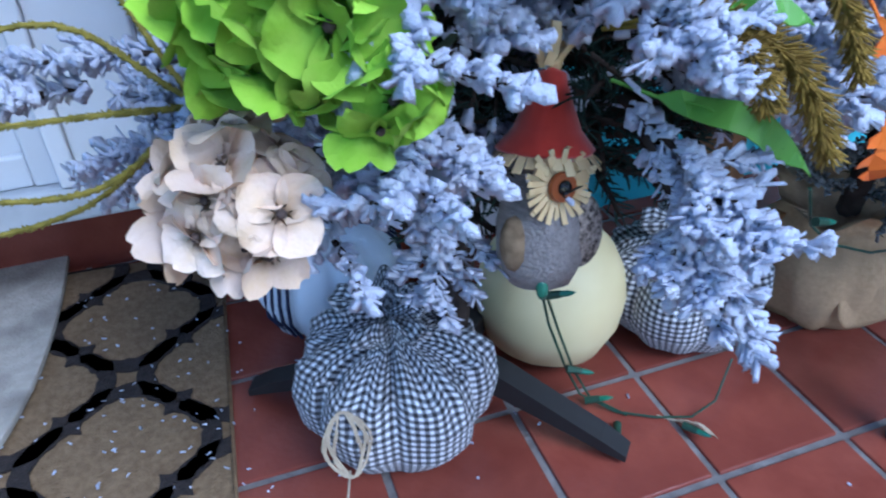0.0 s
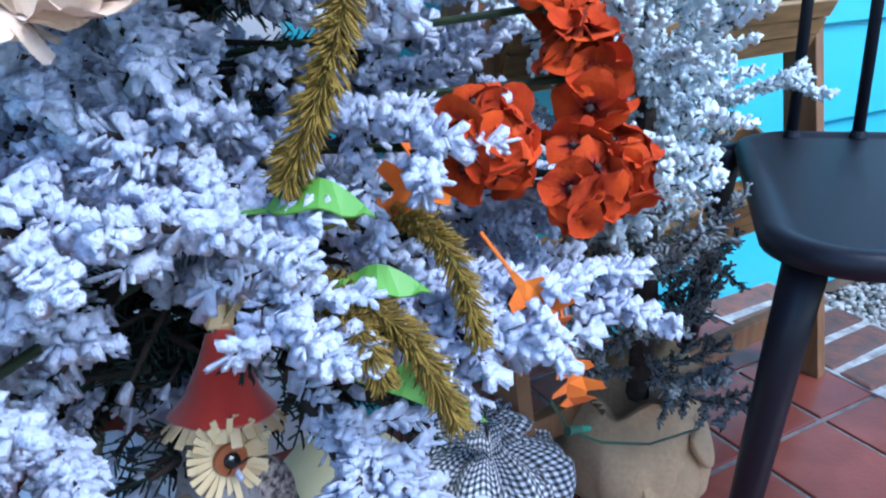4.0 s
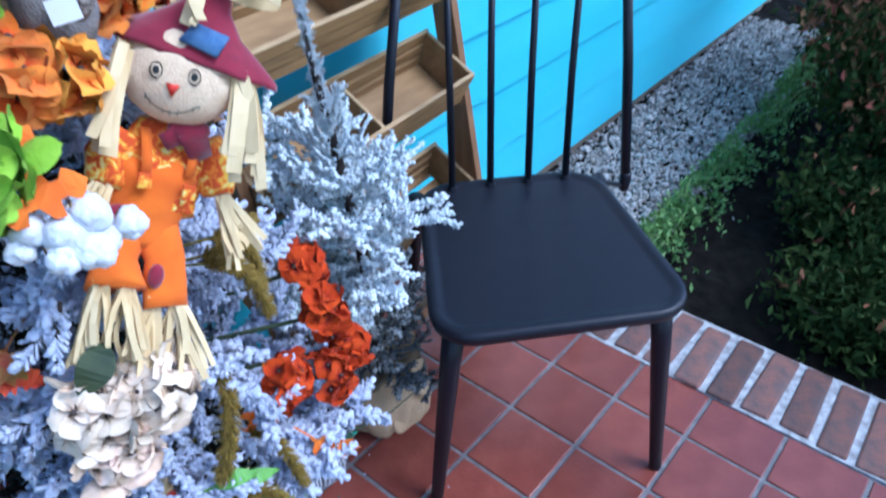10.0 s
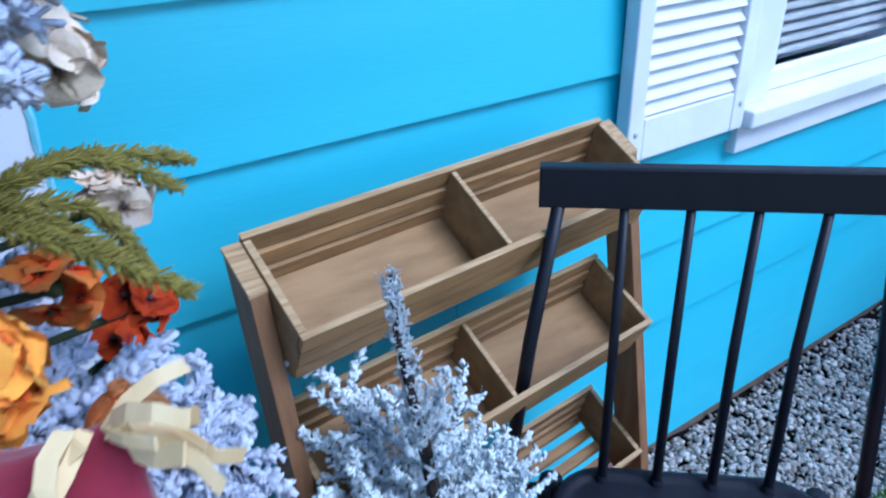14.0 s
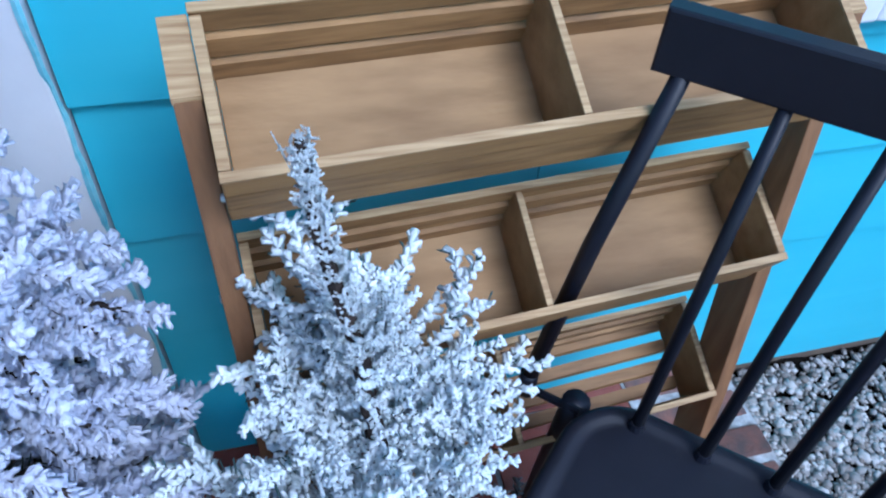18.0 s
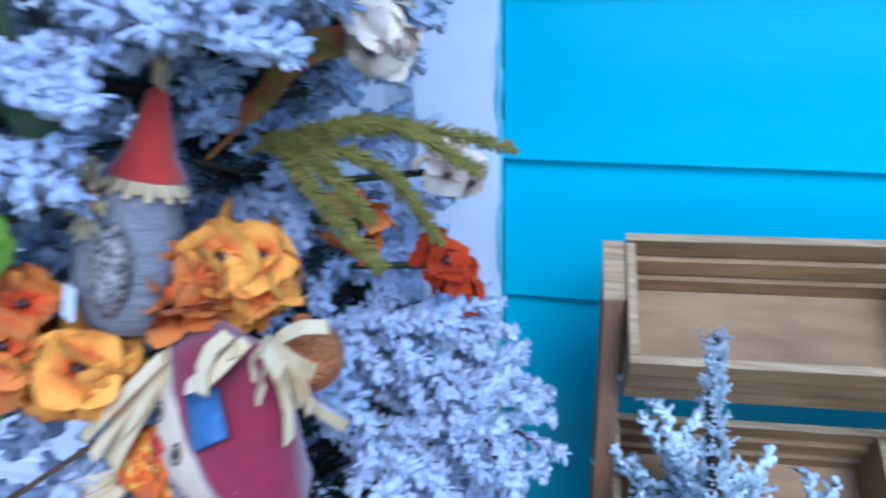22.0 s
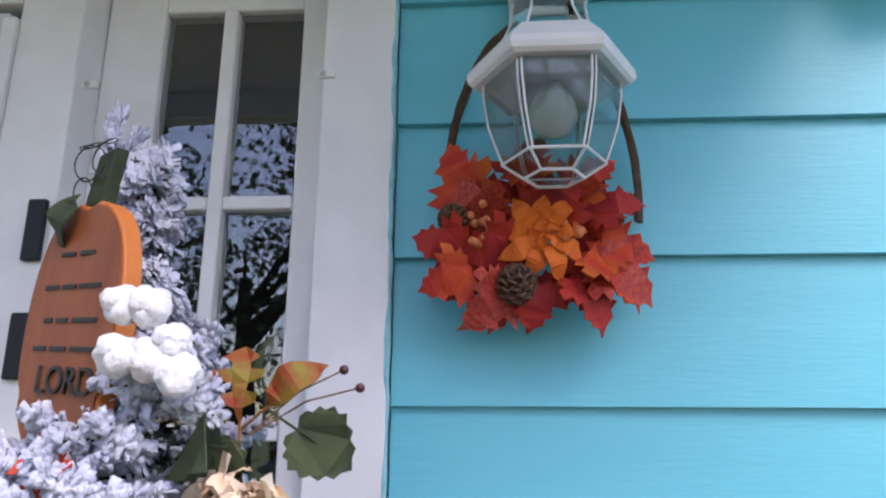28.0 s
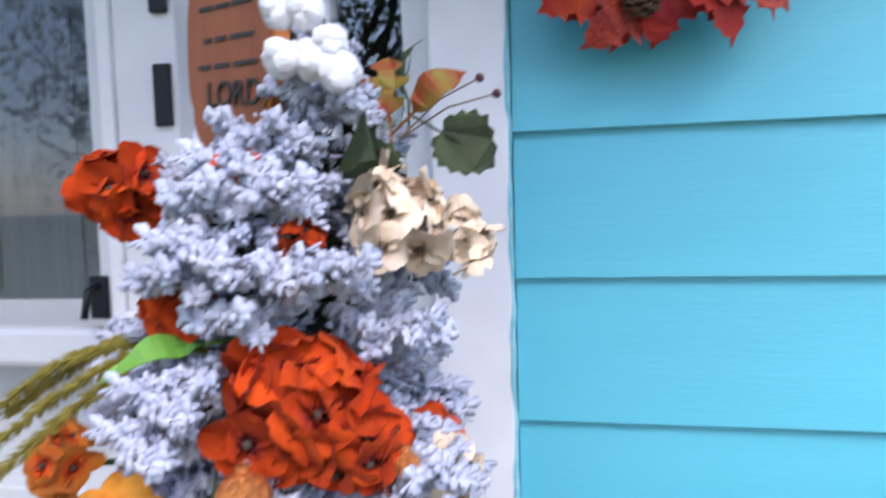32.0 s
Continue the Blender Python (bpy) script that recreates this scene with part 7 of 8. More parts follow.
for x, z, ang, ln, wd, m in ((-0.075, 0.06, 118, 0.105, 0.05, "fireleaf"), (-0.01, 0.075, 75, 0.085, 0.045, "fireleaf"), (0.045, 0.06, 40, 0.10, 0.04, "fireleaf"), (-0.09, -0.01, 168, 0.085, 0.042, "redleaf"), (-0.085, -0.035, 205, 0.085, 0.042, "fireleaf"), (-0.04, -0.05, 232, 0.10, 0.05, "mesh"), (0.0, -0.055, 262, 0.075, 0.045, "redleaf"), (0.045, -0.05, 300, 0.095, 0.05, "redleaf"), (0.075, -0.03, 325, 0.105, 0.052, "mesh"), (0.085, -0.01, 350, 0.085, 0.04, "fireleaf"), (0.07, 0.03, 15, 0.09, 0.045, "redleaf"), (-0.04, 0.03, 140, 0.10, 0.05, "mesh"), (0.02, 0.02, 60, 0.09, 0.05, "redleaf"), (-0.02, 0.0, 190, 0.09, 0.05, "redleaf"), (0.06, -0.02, 318, 0.115, 0.05, "fireleaf")):
    wleaf(x, -0.050 - 0.02 * rng.random(), z, ang, 1.0 * ln, 1.15 * wd, m, tip=rng.uniform(-45, -10))
    wleaf(0.75 * x, -0.034, 0.75 * z, ang + 17, 0.95 * ln, 1.0 * wd, "redleaf", tip=rng.uniform(-25, -5))
for k in range(9):
    a = 360 * k / 9 + 8
    wleaf(0.012 + 0.012 * math.cos(radians(a)), -0.075 - 0.005 * (k % 2), 0.002 + 0.012 * math.sin(radians(a)), a, 0.058 if k % 2 else 0.050, 0.0145, "oflower", "lance", -20)
for k in range(5):
    wleaf(0.012, -0.088, 0.002, 72 * k + 20, 0.024, 0.010, "oflower", "lance", -50)
for cx, cz in ((-0.075, 0.035), (-0.072, 0.0), (0.035, 0.005), (0.055, 0.0)):
    for k in range(6):
        part("berry", bm_ball((cx + rng.uniform(-0.014, 0.014), -0.078 + rng.uniform(-0.01, 0.006), cz + rng.uniform(-0.016, 0.016)), 0.006, None, 2), M["berry"], wr, smooth=True)


def pine_cone(at, r, turn):
    t = part("pine_cone", bm_ball((0, 0, 0), r * 0.7, None, 2), M["cone"], wr, "brown open pine cone", m=Matrix.Translation(at) @ Matrix.Rotation(radians(turn), 4, "X"))
    sc = mesh_of("scale", bm_prism([(-0.4 * r * 0.5, 0), (0.4 * r * 0.5, 0), (0.5 * r * 0.55, 0.45 * r), (0, 0.62 * r), (-0.5 * r * 0.55, 0.45 * r)], 0.12 * r), M["cone"])
    for k in range(46):
        c = 1 - 1.9 * (k + 0.5) / 46
        s = math.sqrt(1 - c * c)
        a = 2.4 * k
        d = Vector((s * math.cos(a), s * math.sin(a), c))
        part("scale", sc, None, t, m=Matrix.Translation(d * r * 0.6) @ (d + Vector((0, 0, 0.5))).to_track_quat("Z", "Y").to_matrix().to_4x4())


pine_cone((-0.026, -0.084, -0.066), 0.025, 60)
pine_cone((-0.112, -0.070, 0.030), 0.020, 60)

# ---- fabric pumpkins and squash on the floor ----
PROFILE = [(0.0, 0.012), (0.045, 0.0), (0.080, 0.014), (0.099, 0.046), (0.102, 0.082), (0.092, 0.114), (0.070, 0.132), (0.048, 0.138), (0.034, 0.138), (0.028, 0.142), (0.031, 0.152), (0.042, 0.164), (0.047, 0.174), (0.036, 0.178), (0.014, 0.166), (0.0, 0.160)]


def cloth_pumpkin(at, size, turn, label, twine=True):
    t = thing("fabric_pumpkin", label, "pumpkin", Matrix.Translation(at) @ Matrix.Rotation(radians(turn), 4, "Z") @ Matrix.Scale(size, 4), "fabric pumpkins")
    fine = []
    for (r0, z0), (r1, z1) in zip(PROFILE, PROFILE[1:]):
        fine += [(r0 + (r1 - r0) * k / 4, z0 + (z1 - z0) * k / 4) for k in range(4)]
    bm = bm_lathe(fine + [PROFILE[-1]], 120, 0, 0.0, uv=True)
    bm.faces.index_update()
    phase = turn * 0.07
    for v in bm.verts:
        r, a, z = math.hypot(v.co.x, v.co.y), math.atan2(v.co.y, v.co.x), v.co.z
        seam = abs(math.sin(3.5 * a + 0.35 * math.sin(2 * a + phase) + phase))
        up = min(1.0, max(0.0, (z - 0.02) / 0.10))
        f = 1 + (0.09 + 0.22 * up) * (seam ** 0.55 - 0.72)
        pleat = min(1.0, max(0.0, (z - 0.085) / 0.05))
        f += pleat * 0.10 * math.sin(15 * a + 3 * noise.noise((2 * math.cos(a), 2 * math.sin(a), phase)))
        f += 0.06 * noise.noise((3 * math.cos(a), 3 * math.sin(a), 14 * z + phase))
        if z > 0.136:
            f += 0.30 * math.sin(5 * a + 40 * (z - 0.136) + phase) * min(1, (z - 0.136) / 0.02)
        v.co.x, v.co.y = r * f * math.cos(a), r * f * math.sin(a)
        if z > 0.12:
            v.co.z += 0.012 * noise.noise((4 * math.cos(a), 4 * math.sin(a), 3 + phase)) - 0.010 * (1 - seam)
            v.co.y += 0.10 * (z - 0.12)
    top = bm.copy()
    for b_, keep in ((bm, False), (top, True)):
        bmesh.ops.delete(b_, geom=[f for f in b_.faces if (f.index >= 36 * 120) != keep], context="FACES")
    part("body", bm, M["gingham"], t, "black and white gingham cloth", smooth=True)
    part("gathered_top", top, M["gingham"], t, "gathered and knotted cloth top", smooth=True)
    if twine:
        tw = part("twine_bow", bm_tube([(-0.072 + (0.009 + 0.015 * abs(math.sin(0.37 * a))) * math.cos(a), -0.088 - 0.004 * math.sin(3 * a) + 0.35 * 0.030 * math.sin(a), 0.092 + 0.030 * math.sin(a)) for a in [0.5 * k for k in range(110)]], 0.0011, 5), M["twine"], t, "loops of jute twine")
        for e in ((-0.108, -0.108, 0.030), (-0.082, -0.116, 0.026), (-0.112, -0.098, 0.034)):
            part("twine_end", bm_tube([(-0.074, -0.098, 0.068), (-0.082, -0.112, 0.046), e], 0.0012, 5), M["twine"], tw)
    return t


cloth_pumpkin((-0.304, -0.352, 0), 1.06, 0, "black and white gingham pumpkin with a twine bow")
cloth_pumpkin((0.112, -0.312, 0), 1.02, 70, "black and white gingham pumpkin with a gathered top", False)

wp = thing("white_pumpkin", "white ribbed pumpkin with navy striped ribs under the tree", "pumpkin", Matrix.Translation((-0.330, -0.112, 0)) @ Matrix.Rotation(radians(14), 4, "Z") @ Matrix.Scale(0.95, 4))
part("body", bm_lathe([(0.0, 0.015), (0.05, 0.0), (0.095, 0.025), (0.113, 0.075), (0.105, 0.125), (0.075, 0.155), (0.03, 0.158), (0.0, 0.150)], 80, 10, 0.10), M["whitepk"], wp, smooth=True)
part("stalk", bm_tube([(0, 0, 0.148), (0.004, 0, 0.175), (0.016, 0.004, 0.195)], [0.013, 0.010, 0.008], 8), M["stem"], wp)
for s in range(2):
    for k in range(4):
        a = radians((-30 if s else -165) + 7 * k)
        pts = [(1.004 * r * math.cos(a), 1.004 * r * math.sin(a), zz) for r, zz in ((0.09, 0.022), (0.110, 0.060), (0.1105, 0.09), (0.104, 0.125), (0.078, 0.153), (0.04, 0.161))]
        part("stripe", bm_tube(pts, 0.0026, 6), M["navy"], wp, "navy stripe")

sq = thing("squash", "smooth pale yellow gourd squash under the tree", "squash", Matrix.Translation((-0.084, -0.284, 0)) @ Matrix.Rotation(radians(7), 4, "Y"))
part("body", bm_lathe([(0.0, 0.008), (0.05, 0.003), (0.080, 0.028), (0.095, 0.070), (0.095, 0.104), (0.086, 0.138), (0.069, 0.165), (0.048, 0.183), (0.028, 0.193), (0.012, 0.194), (0.0, 0.190)], 48, sway=0.02), M["squash"], sq, smooth=True)
part("stalk", bm_tube([(0, 0, 0.186), (0.004, 0, 0.202), (0.012, 0, 0.212)], [0.009, 0.007, 0.008], 8), M["stem"], sq)

# ---- string lights trailing on the floor ----
wires = thing("string_lights", "dark green string lights trailing from the tree", "string lights", Matrix.Translation((-0.045, -0.052, 0)))
LINES = [[(-0.128, -0.40, 0.30), (-0.110, -0.36, 0.20), (-0.085, -0.335, 0.13), (-0.060, -0.335, 0.06), (-0.040, -0.345, 0.012), (-0.01, -0.38, 0.004), (0.030, -0.405, 0.004), (0.07, -0.42, 0.004), (0.10, -0.42, 0.02), (0.13, -0.40, 0.06)],
         [(-0.128, -0.40, 0.30), (-0.100, -0.35, 0.19), (-0.070, -0.330, 0.115), (-0.048, -0.335, 0.05), (-0.03, -0.352, 0.010), (0.0, -0.39, 0.004)],
         [(0.10, -0.46, 0.33), (0.14, -0.44, 0.27), (0.20, -0.42, 0.22), (0.27, -0.42, 0.19), (0.36, -0.41, 0.17), (0.44, -0.36, 0.16)]]
for ln in LINES:
    part("wire", bm_tube(ln, 0.0016, 6), M["wire"], wires)
for p, d in (((-0.112, -0.372, 0.205), (0.5, -0.6, 0.4)), ((-0.062, -0.345, 0.062), (0.8, -0.3, -0.2)), ((-0.02, -0.40, 0.008), (-0.5, -0.8, 0.1)), ((0.05, -0.43, 0.008), (0.4, -0.8, 0.15)), ((-0.042, -0.36, 0.016), (0.9, -0.4, 0.2)), ((0.12, -0.46, 0.29), (0.9, 0.1, -0.3))):
    d = Vector(d).normalized()
    b = part("socket", bm_tube([p, tuple(Vector(p) + d * 0.018)], [0.0048, 0.0042], 8), M["wire"], wires)
    part("bulb", bm_tube([tuple(Vector(p) + d * 0.018), tuple(Vector(p) + d * 0.027), tuple(Vector(p) + d * 0.034)], [0.0035, 0.0032, 0.0008], 8), M["bulb"], b)
leaf("dry twine scrap on the tiles", "twine", (0.005, -0.47, 0.003), (0.6, -0.75, 0.02), 0.05, 0.002, category="twine")

# ---- mats by the door ----
coir = thing("doormat", "brown coir doormat with dark trellis pattern", "doormat", Matrix.Translation((-0.934, -0.21, 0)) @ Matrix.Rotation(radians(-3.6), 4, "Z"))
part("backing", bm_box(-0.44, 0.447, -0.62, 0.345, 0.0, 0.011, 0.003), M["coir"], coir)


def quatrefoil(cx, cy, s, bm):
    """A closed band in the shape of a four-lobed ogee."""
    n = 72
    inner, outer = [], []
    for k in range(n):
        a = 2 * math.pi * k / n
        r = s * (0.74 + 0.26 * abs(math.cos(2 * a)) ** 0.55 )
        for ring, d in ((inner, -0.5), (outer, 0.5)):
            wob = 0.004 * noise.noise((cx + 30 * math.cos(a), cy + 30 * math.sin(a), d))
            ring.append((cx + (r + d * 0.023 + wob) * math.cos(a), cy + (r + d * 0.023 + wob) * math.sin(a)))
    lim = lambda p: (min(max(p[0], -0.437), 0.444), min(max(p[1], -0.617), 0.342))
    lo = [[bm.verts.new((*lim(p), 0.0112)) for p in ring] for ring in (inner, outer)]
    hi = [[bm.verts.new((*lim(p), 0.0150)) for p in ring] for ring in (inner, outer)]
    for k in range(n):
        j = (k + 1) % n
        bm.faces.new((hi[0][k], hi[0][j], hi[1][j], hi[1][k]))
        bm.faces.new((lo[0][k], hi[0][k], hi[0][j], lo[0][j])[::-1])
        bm.faces.new((lo[1][k], hi[1][k], hi[1][j], lo[1][j]))


for i in range(-4, 3):
    for j in range(-5, 4):
        if (i + j) % 2 == 0:
            bm = bmesh.new()
            quatrefoil(0.320 + 0.128 * i, -0.06 + 0.128 * j, 0.104, bm)
            part("pattern_motif", bm, M["coirdark"], coir, "black coir trellis motif")
lm = thing("half_round_mat", "pale woven half-round mat lying over the doormat", "doormat", Matrix.Translation((-1.068, 0.145, 0.0155)))
o = [(0.37, 0.03)] + [(0.37 * math.cos(a) ** 0.55 if a < 1.57 else -0.37 * abs(math.cos(a)) ** 0.55, -0.55 * abs(math.sin(a)) ** 0.8) for a in [math.pi * k / 40 for k in range(41)]] + [(-0.37, 0.03)]
part("weave", bm_prism(o, 0.010, axis="z", bevel=0.002), M["lightmat"], lm)

# flock crumbs shaken from the tree
crumbs = []
for k in range(260):
    on = rng.random() < 0.88
    x, y = (rng.uniform(-0.86, -0.46), rng.uniform(-0.45, 0.05)) if on else (rng.uniform(-0.44, 0.3), rng.uniform(-0.62, -0.15))
    if on and x < -0.66 and rng.random() < 0.7:
        continue
    crumbs.append((x, y, 0.0145 if on else 0.0015))
k = len(crumbs)
v, f = sprigs(crumbs, np.c_[rng.normal(size=(k, 2)), 0.1 * np.ones(k)], rng.uniform(0.0025, 0.007, k), rng.uniform(0.0018, 0.0038, k), "crumbs", None)
tagged(new("flock_crumbs", join_data("flock_crumbs", [(v, f, 0)], [M["flock"]])), "white flock crumbs fallen on mat and tiles", "crumbs", kind="stuff")

# ---- straw bale beyond the tree ----
bale = thing("straw_bale", "small bound straw bale beside the door", "straw bale", Matrix.Translation((-1.36, -0.22, 0)))
part("core", bm_box(-0.17, 0.17, -0.13, 0.13, 0.001, 0.29, 0.02), M["straw"], bale)
ss, ww = [], []
for k in range(1400):
    side = rng.integers(3)
    p = [(rng.uniform(-0.18, 0.18), rng.uniform(-0.14, 0.14), 0.29), (rng.uniform(-0.18, 0.18), -0.13, rng.uniform(0.01, 0.3)), (0.17, rng.uniform(-0.14, 0.14), rng.uniform(0.01, 0.3))][side]
    n = [(0, 0, 1), (0, -1, 0), (1, 0, 0)][side]
    w = rng.normal(size=3) + 0.35 * np.array(n)
    ss.append(np.array(p)), ww.append(w)
v, f = sprigs(ss, ww, rng.uniform(0.03, 0.09, 1400), np.full(1400, 0.0026), "straws", None)
tagged(part("loose_straw", join_data("loose_straw", [(v, f, 0)], [M["straw"]]), None, bale), kind="stuff")
for x in (-0.08, 0.08):
    part("twine", bm_tube([(x, -0.137, 0.0), (x, -0.137, 0.297), (x, 0.137, 0.297), (x, 0.137, 0.0)], 0.003, 6), M["twine"], bale)

# ---- ground outside ----


def grade(x, y):
    return -0.10 + 0.004 * max(0, x - 1.06)


def sheet(x0, x1, y0, y1, step, material, name, lift=0.0, rough=0.0):
    bm = bmesh.new()
    nx, ny = max(2, int((x1 - x0) / step)), max(2, int((y1 - y0) / step))
    g = [[bm.verts.new((x0 + (x1 - x0) * i / nx, y0 + (y1 - y0) * j / ny, 0)) for j in range(ny + 1)] for i in range(nx + 1)]
    for col in g:
        for v in col:
            v.co.z = grade(v.co.x, v.co.y) + lift + rough * noise.noise(v.co * 9) + 0.4 * rough * noise.noise(v.co * 30)
    for i in range(nx):
        for j in range(ny):
            bm.faces.new((g[i][j], g[i + 1][j], g[i + 1][j + 1], g[i][j + 1]))
    return part(name, bm, material)


def rim(x):
    """How far the gravel strip reaches out from the wall."""
    return 0.455 - 0.05 * max(0, x - 2.4)


# the shade over this bed is in the soil's colour
tagged(sheet(1.062, 5.0, -3.2, 0.012, 0.035, M["soil"], "planting_bed", 0.0, 0.02), "bare soil of the planting bed with shade in its colour", "soil", kind="structure")
tagged(part("road", bm_box(5.2, 12, -30, 40, -0.139, -0.132), M["asphalt"]), "pale grey asphalt drive", "road", kind="structure")

pebbles = []
ico = bmesh.new()
bmesh.ops.create_icosphere(ico, subdivisions=1, radius=1)
ico.verts.index_update()
IV = np.array([v.co for v in ico.verts])
IF = [tuple(v.index for v in f.verts) for f in ico.faces]
ico.free()
for tone, count in ((0, 6000), (1, 3000), (2, 3400)):
    verts, faces = [], []
    for k in range(count):
        x = 1.06 + 2.5 * rng.random() ** 1.5
        y = -rim(x) * rng.uniform(-0.0, 1.08) ** 0.9 - 0.004 + (0.05 * rng.normal() if rng.random() < 0.1 else 0)
        y = min(y, -0.002)
        r = rng.uniform(0.004, 0.0100) * (1.5 if rng.random() < 0.05 else 1)
        sh = r * rng.uniform(0.6, 1.25, 3) * np.array([1.15, 1.0, 0.75])
        a = rng.uniform(0, 6.28)
        p = (IV + 0.16 * rng.normal(size=IV.shape)) * sh
        p = np.c_[p[:, 0] * math.cos(a) - p[:, 1] * math.sin(a), p[:, 0] * math.sin(a) + p[:, 1] * math.cos(a), p[:, 2]]
        p += (x, y, grade(x, y) + 0.006 + 0.010 * rng.random())
        o = len(verts)
        verts += p.tolist()
        faces += [tuple(o + i for i in f) for f in IF]
    tones = (M["gravel"], mat("pale_pebbles", (0.56, 0.54, 0.51), (0.42, 0.40, 0.38), 20, 0.8), mat("dark_pebbles", (0.15, 0.142, 0.135), (0.23, 0.20, 0.17), 20, 0.8))
    g = new("gravel", join_data("gravel", [(verts, faces, 0)], [tones[tone]]))
    tagged(g, ("grey", "pale", "dark")[tone] + " rounded pebbles along the foot of the wall", "gravel", kind="stuff")


def leaf_cloud(name, spots, material, label, category, size=(0.02, 0.04), kind="stuff", up=0.5, wide=0.42, parent=None):
    """Many small bent leaves at the given places."""
    verts, faces = [], []
    for p in spots:
        w = Vector(rng.normal(size=3)) + Vector((0, 0, up))
        w.normalize()
        s = w.orthogonal().normalized()
        s.rotate(Matrix.Rotation(rng.uniform(0, 6.28), 3, w))
        n = w.cross(s)
        ln = rng.uniform(*size)
        p = Vector(p)
        q = [p, p + w * ln * 0.45 + s * ln * wide * 0.5 + n * ln * 0.10, p + w * ln - n * ln * 0.12, p + w * ln * 0.45 - s * ln * wide * 0.5 + n * ln * 0.10]
        o = len(verts)
        verts += [tuple(v) for v in q]
        faces += [(o, o + 1, o + 2), (o, o + 2, o + 3)]
    ob = part(name, join_data(name, [(verts, faces, 0)], [material]), None, parent)
    if parent is None:
        tagged(ob, label, category, kind=kind)
    return ob


spots = []
for k in range(5200):
    x = 1.12 + 2.3 * rng.random() ** 1.3
    y = -rim(x) - abs(rng.normal()) * 0.075 + 0.02
    if noise.noise((x * 7, y * 7, 0)) > -0.28:
        spots.append((x, y, grade(x, y) + rng.uniform(0.0, 0.055)))
leaf_cloud("ground_cover", spots, M["cover"], "low green ground cover between gravel and soil", "ground cover", (0.014, 0.034))


def shrub(cx, cy, r, h, label, density, tips):
    t = thing("shrub", label, "shrub", Matrix.Translation((cx, cy, grade(cx, cy))), "shrubs")
    ends = []
    for k in range(26):
        a = 2.4 * k
        e = Vector((r * rng.uniform(0.3, 1.0) * math.cos(a), r * rng.uniform(0.3, 1.0) * math.sin(a), h * rng.uniform(0.35, 1.0)))
        part("stem", bm_tube([(0.02 * math.cos(a), 0.02 * math.sin(a), -0.02), tuple(e * 0.5 + Vector((0, 0, -0.05))), tuple(e)], [0.007, 0.005, 0.002], 5), M["bark"], t)
        ends.append(e)
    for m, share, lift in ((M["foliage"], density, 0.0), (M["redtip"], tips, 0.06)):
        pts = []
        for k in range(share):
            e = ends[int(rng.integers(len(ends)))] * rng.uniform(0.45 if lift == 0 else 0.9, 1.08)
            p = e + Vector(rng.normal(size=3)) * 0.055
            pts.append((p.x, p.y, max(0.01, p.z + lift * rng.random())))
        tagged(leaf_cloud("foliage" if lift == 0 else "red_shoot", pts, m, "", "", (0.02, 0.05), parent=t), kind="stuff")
    return t


# these shrubs look shadowed mainly through their darkened leaf colour
shrub(1.42, -1.12, 0.24, 0.14, "low bushy shrub over soil with shade in its leaf colour", 3000, 40)
shrub(1.34, -1.55, 0.26, 0.20, "low bushy shrub over soil with shade in its leaf colour", 3000, 40)
shrub(1.80, -1.02, 0.28, 0.26, "bushy evergreen shrub with shade in its leaf colour", 3800, 80)
shrub(2.25, -0.94, 0.36, 0.66, "bushy evergreen shrub with reddish shoots over shade-dark soil", 6500, 1500)
shrub(2.66, -0.86, 0.38, 0.88, "bushy evergreen shrub with reddish shoots over shade-dark soil", 5600, 1700)
shrub(2.10, -1.30, 0.40, 0.60, "bushy evergreen shrub with shade in its leaf colour", 4600, 150)
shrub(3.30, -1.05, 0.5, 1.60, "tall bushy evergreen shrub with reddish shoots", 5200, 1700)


def yard_tree(x, y, h, r):
    t = thing("yard_tree", "leafy broad-crowned tree across the lawn", "tree", Matrix.Translation((x, y, -0.14)), "yard trees")
    part("trunk", bm_tube([(0, 0, 0), (0.1, 0, h * 0.3), (0.0, 0.1, h * 0.6)], [0.22, 0.17, 0.08], 10), M["bark"], t)
    pts = []
    limbs = []
    for k in range(14):
        a = 2.4 * k
        e = Vector((r * rng.uniform(0.3, 0.95) * math.cos(a), r * rng.uniform(0.3, 0.95) * math.sin(a), h * rng.uniform(0.35, 0.98)))
        limbs.append(e)
        part("limb", bm_tube([(0, 0, h * rng.uniform(0.25, 0.55)), tuple(e * 0.6 + Vector((0, 0, 0.1 * h))), tuple(e)], [0.07, 0.045, 0.015], 6), M["bark"], t)
    for k in range(4200):
        e = limbs[int(rng.integers(14))]
        p = e + Vector(rng.normal(size=3)) * r * 0.26
        pts.append(tuple(p))
    tagged(leaf_cloud("crown", pts, M["treeleaf"], "", "", (0.08, 0.17), parent=t, up=0.0, wide=0.6), kind="stuff")


for x, y, h, r in ((-3.5, -9, 6.5, 2.6), (-0.5, -11, 7.5, 3.0), (3.0, -12, 7, 3.0), (-7, -10, 7, 3), (7.5, -14, 8, 3.2)):
    yard_tree(x, y, h, r)

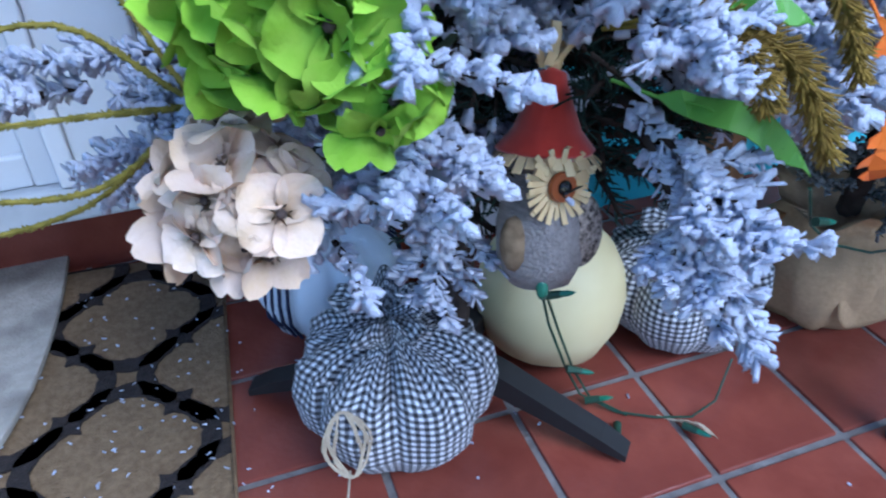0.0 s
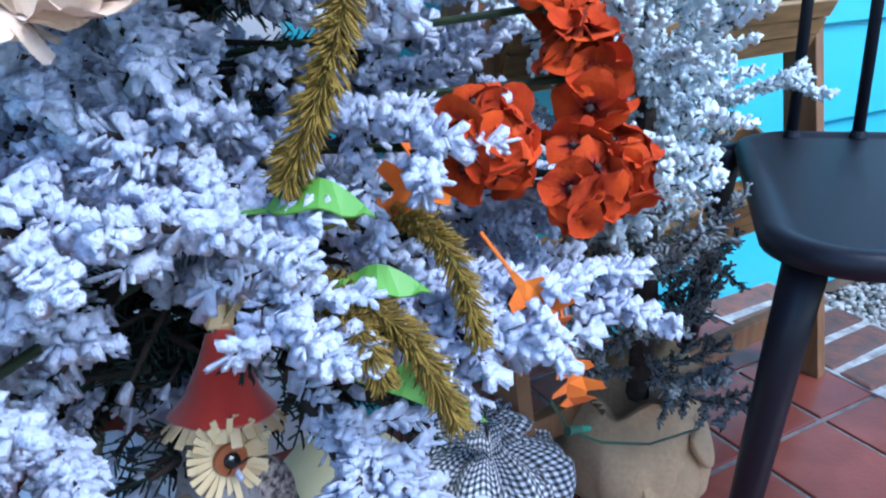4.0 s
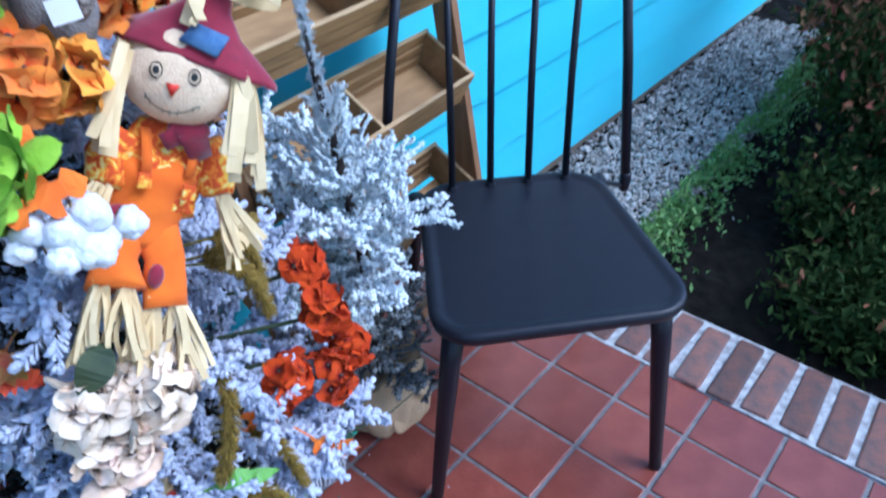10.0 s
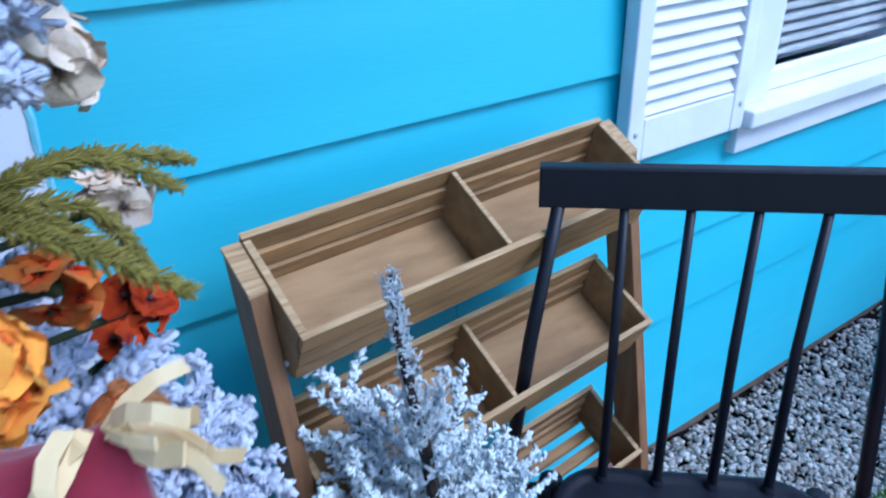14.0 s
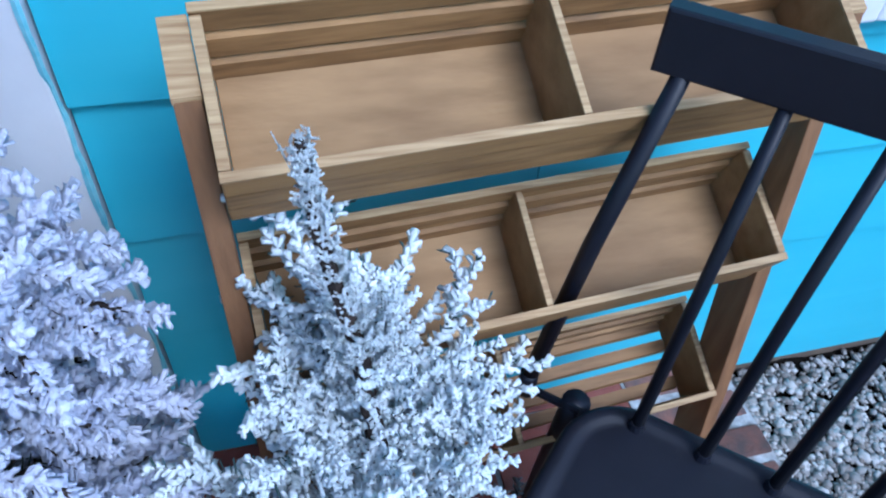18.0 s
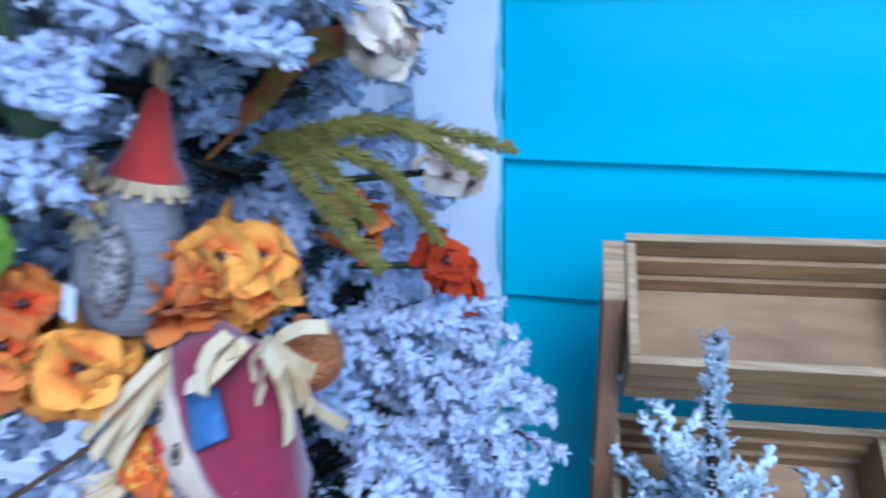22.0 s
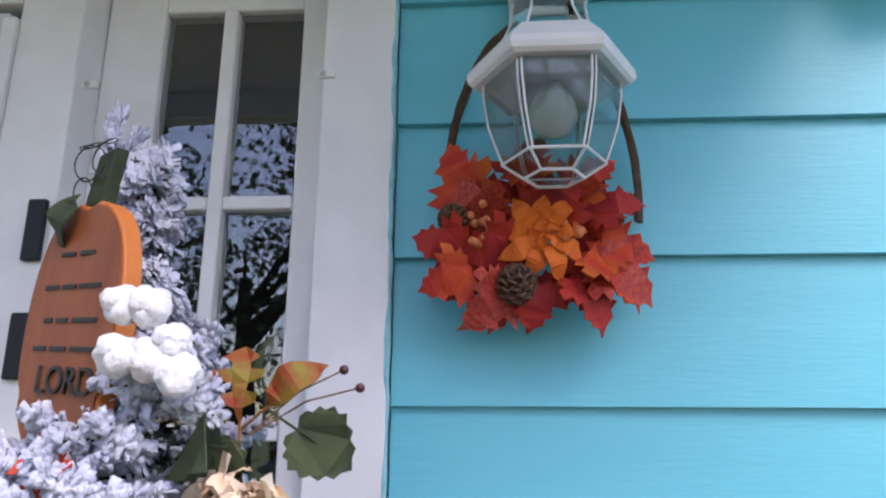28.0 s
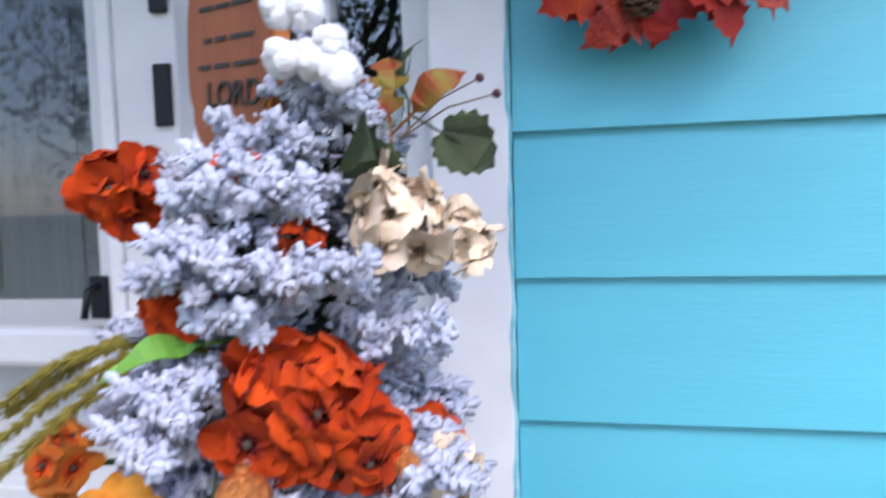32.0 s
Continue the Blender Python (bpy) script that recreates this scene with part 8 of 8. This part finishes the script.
# ---- floor tiles and edging bricks ----
PITCH, JOINT, LAY = 0.1716, 0.0045, radians(-0.73)
tile_me = {}
for i in range(-19, 3):
    for j in range(-10, 5):
        # the tile's south-west corner from a known joint; cut at the brick edge, the wall and the riser
        x0, y0 = 0.517 + PITCH * i, -0.560 + PITCH * j
        x1, y1 = min(x0 + PITCH, 0.834), min(y0 + PITCH, 0.004 if x0 > -0.02 else 0.156)
        if x1 - x0 < 0.02 or y1 - y0 < 0.02:
            continue
        w, h = round(x1 - x0, 4), round(y1 - y0, 4)
        if (w, h) not in tile_me:
            tile_me[w, h] = mesh_of("tile", bm_box(-w / 2 + JOINT, w / 2 - JOINT, -h / 2 + JOINT, h / 2 - JOINT, -0.010, 0.0, 0.0022), M["tile"])
        c = Matrix.Rotation(LAY, 2) @ Vector(((x0 + x1) / 2 - 0.517, (y0 + y1) / 2 + 0.560)) + Vector((0.517, -0.560))
        part("tile", tile_me[w, h], None, floor, m=Matrix.Translation((c.x, c.y, rng.uniform(-0.0008, 0.0006))) @ Matrix.Rotation(LAY + rng.uniform(-0.004, 0.004), 4, "Z"))
edge = tagged(part("brick_edging", bm_box(0.8265, 1.058, -2.2, -0.001, -0.16, 0.0025), M["mortar"]), "weathered brick edging with white mortar", "edging", kind="structure")
brick_me = []
for k in range(3):
    bm = bm_box(-0.110, 0.110, -0.0315, 0.0315, -0.055, 0.0, 0.007)
    for v in bm.verts:
        v.co += 0.006 * Vector((noise.noise(v.co * 30 + Vector((k, 0, 0))), noise.noise(v.co * 30 + Vector((0, k, 5))), 0.8 * noise.noise(v.co * 40 + Vector((7, 0, k)))))
    brick_me.append(mesh_of("brick", bm, M["brick"]))
for k in range(27):
    part("brick", brick_me[k % 3], None, edge, m=Matrix.Translation((0.942 + rng.uniform(-0.007, 0.007), 0.006 - 0.0805 * (k + 0.5), 0.008 + rng.uniform(-0.003, 0.003))) @ Matrix.Rotation(rng.uniform(-0.035, 0.035), 4, "Z") @ Matrix.Rotation(rng.uniform(-0.03, 0.03), 4, "X"))
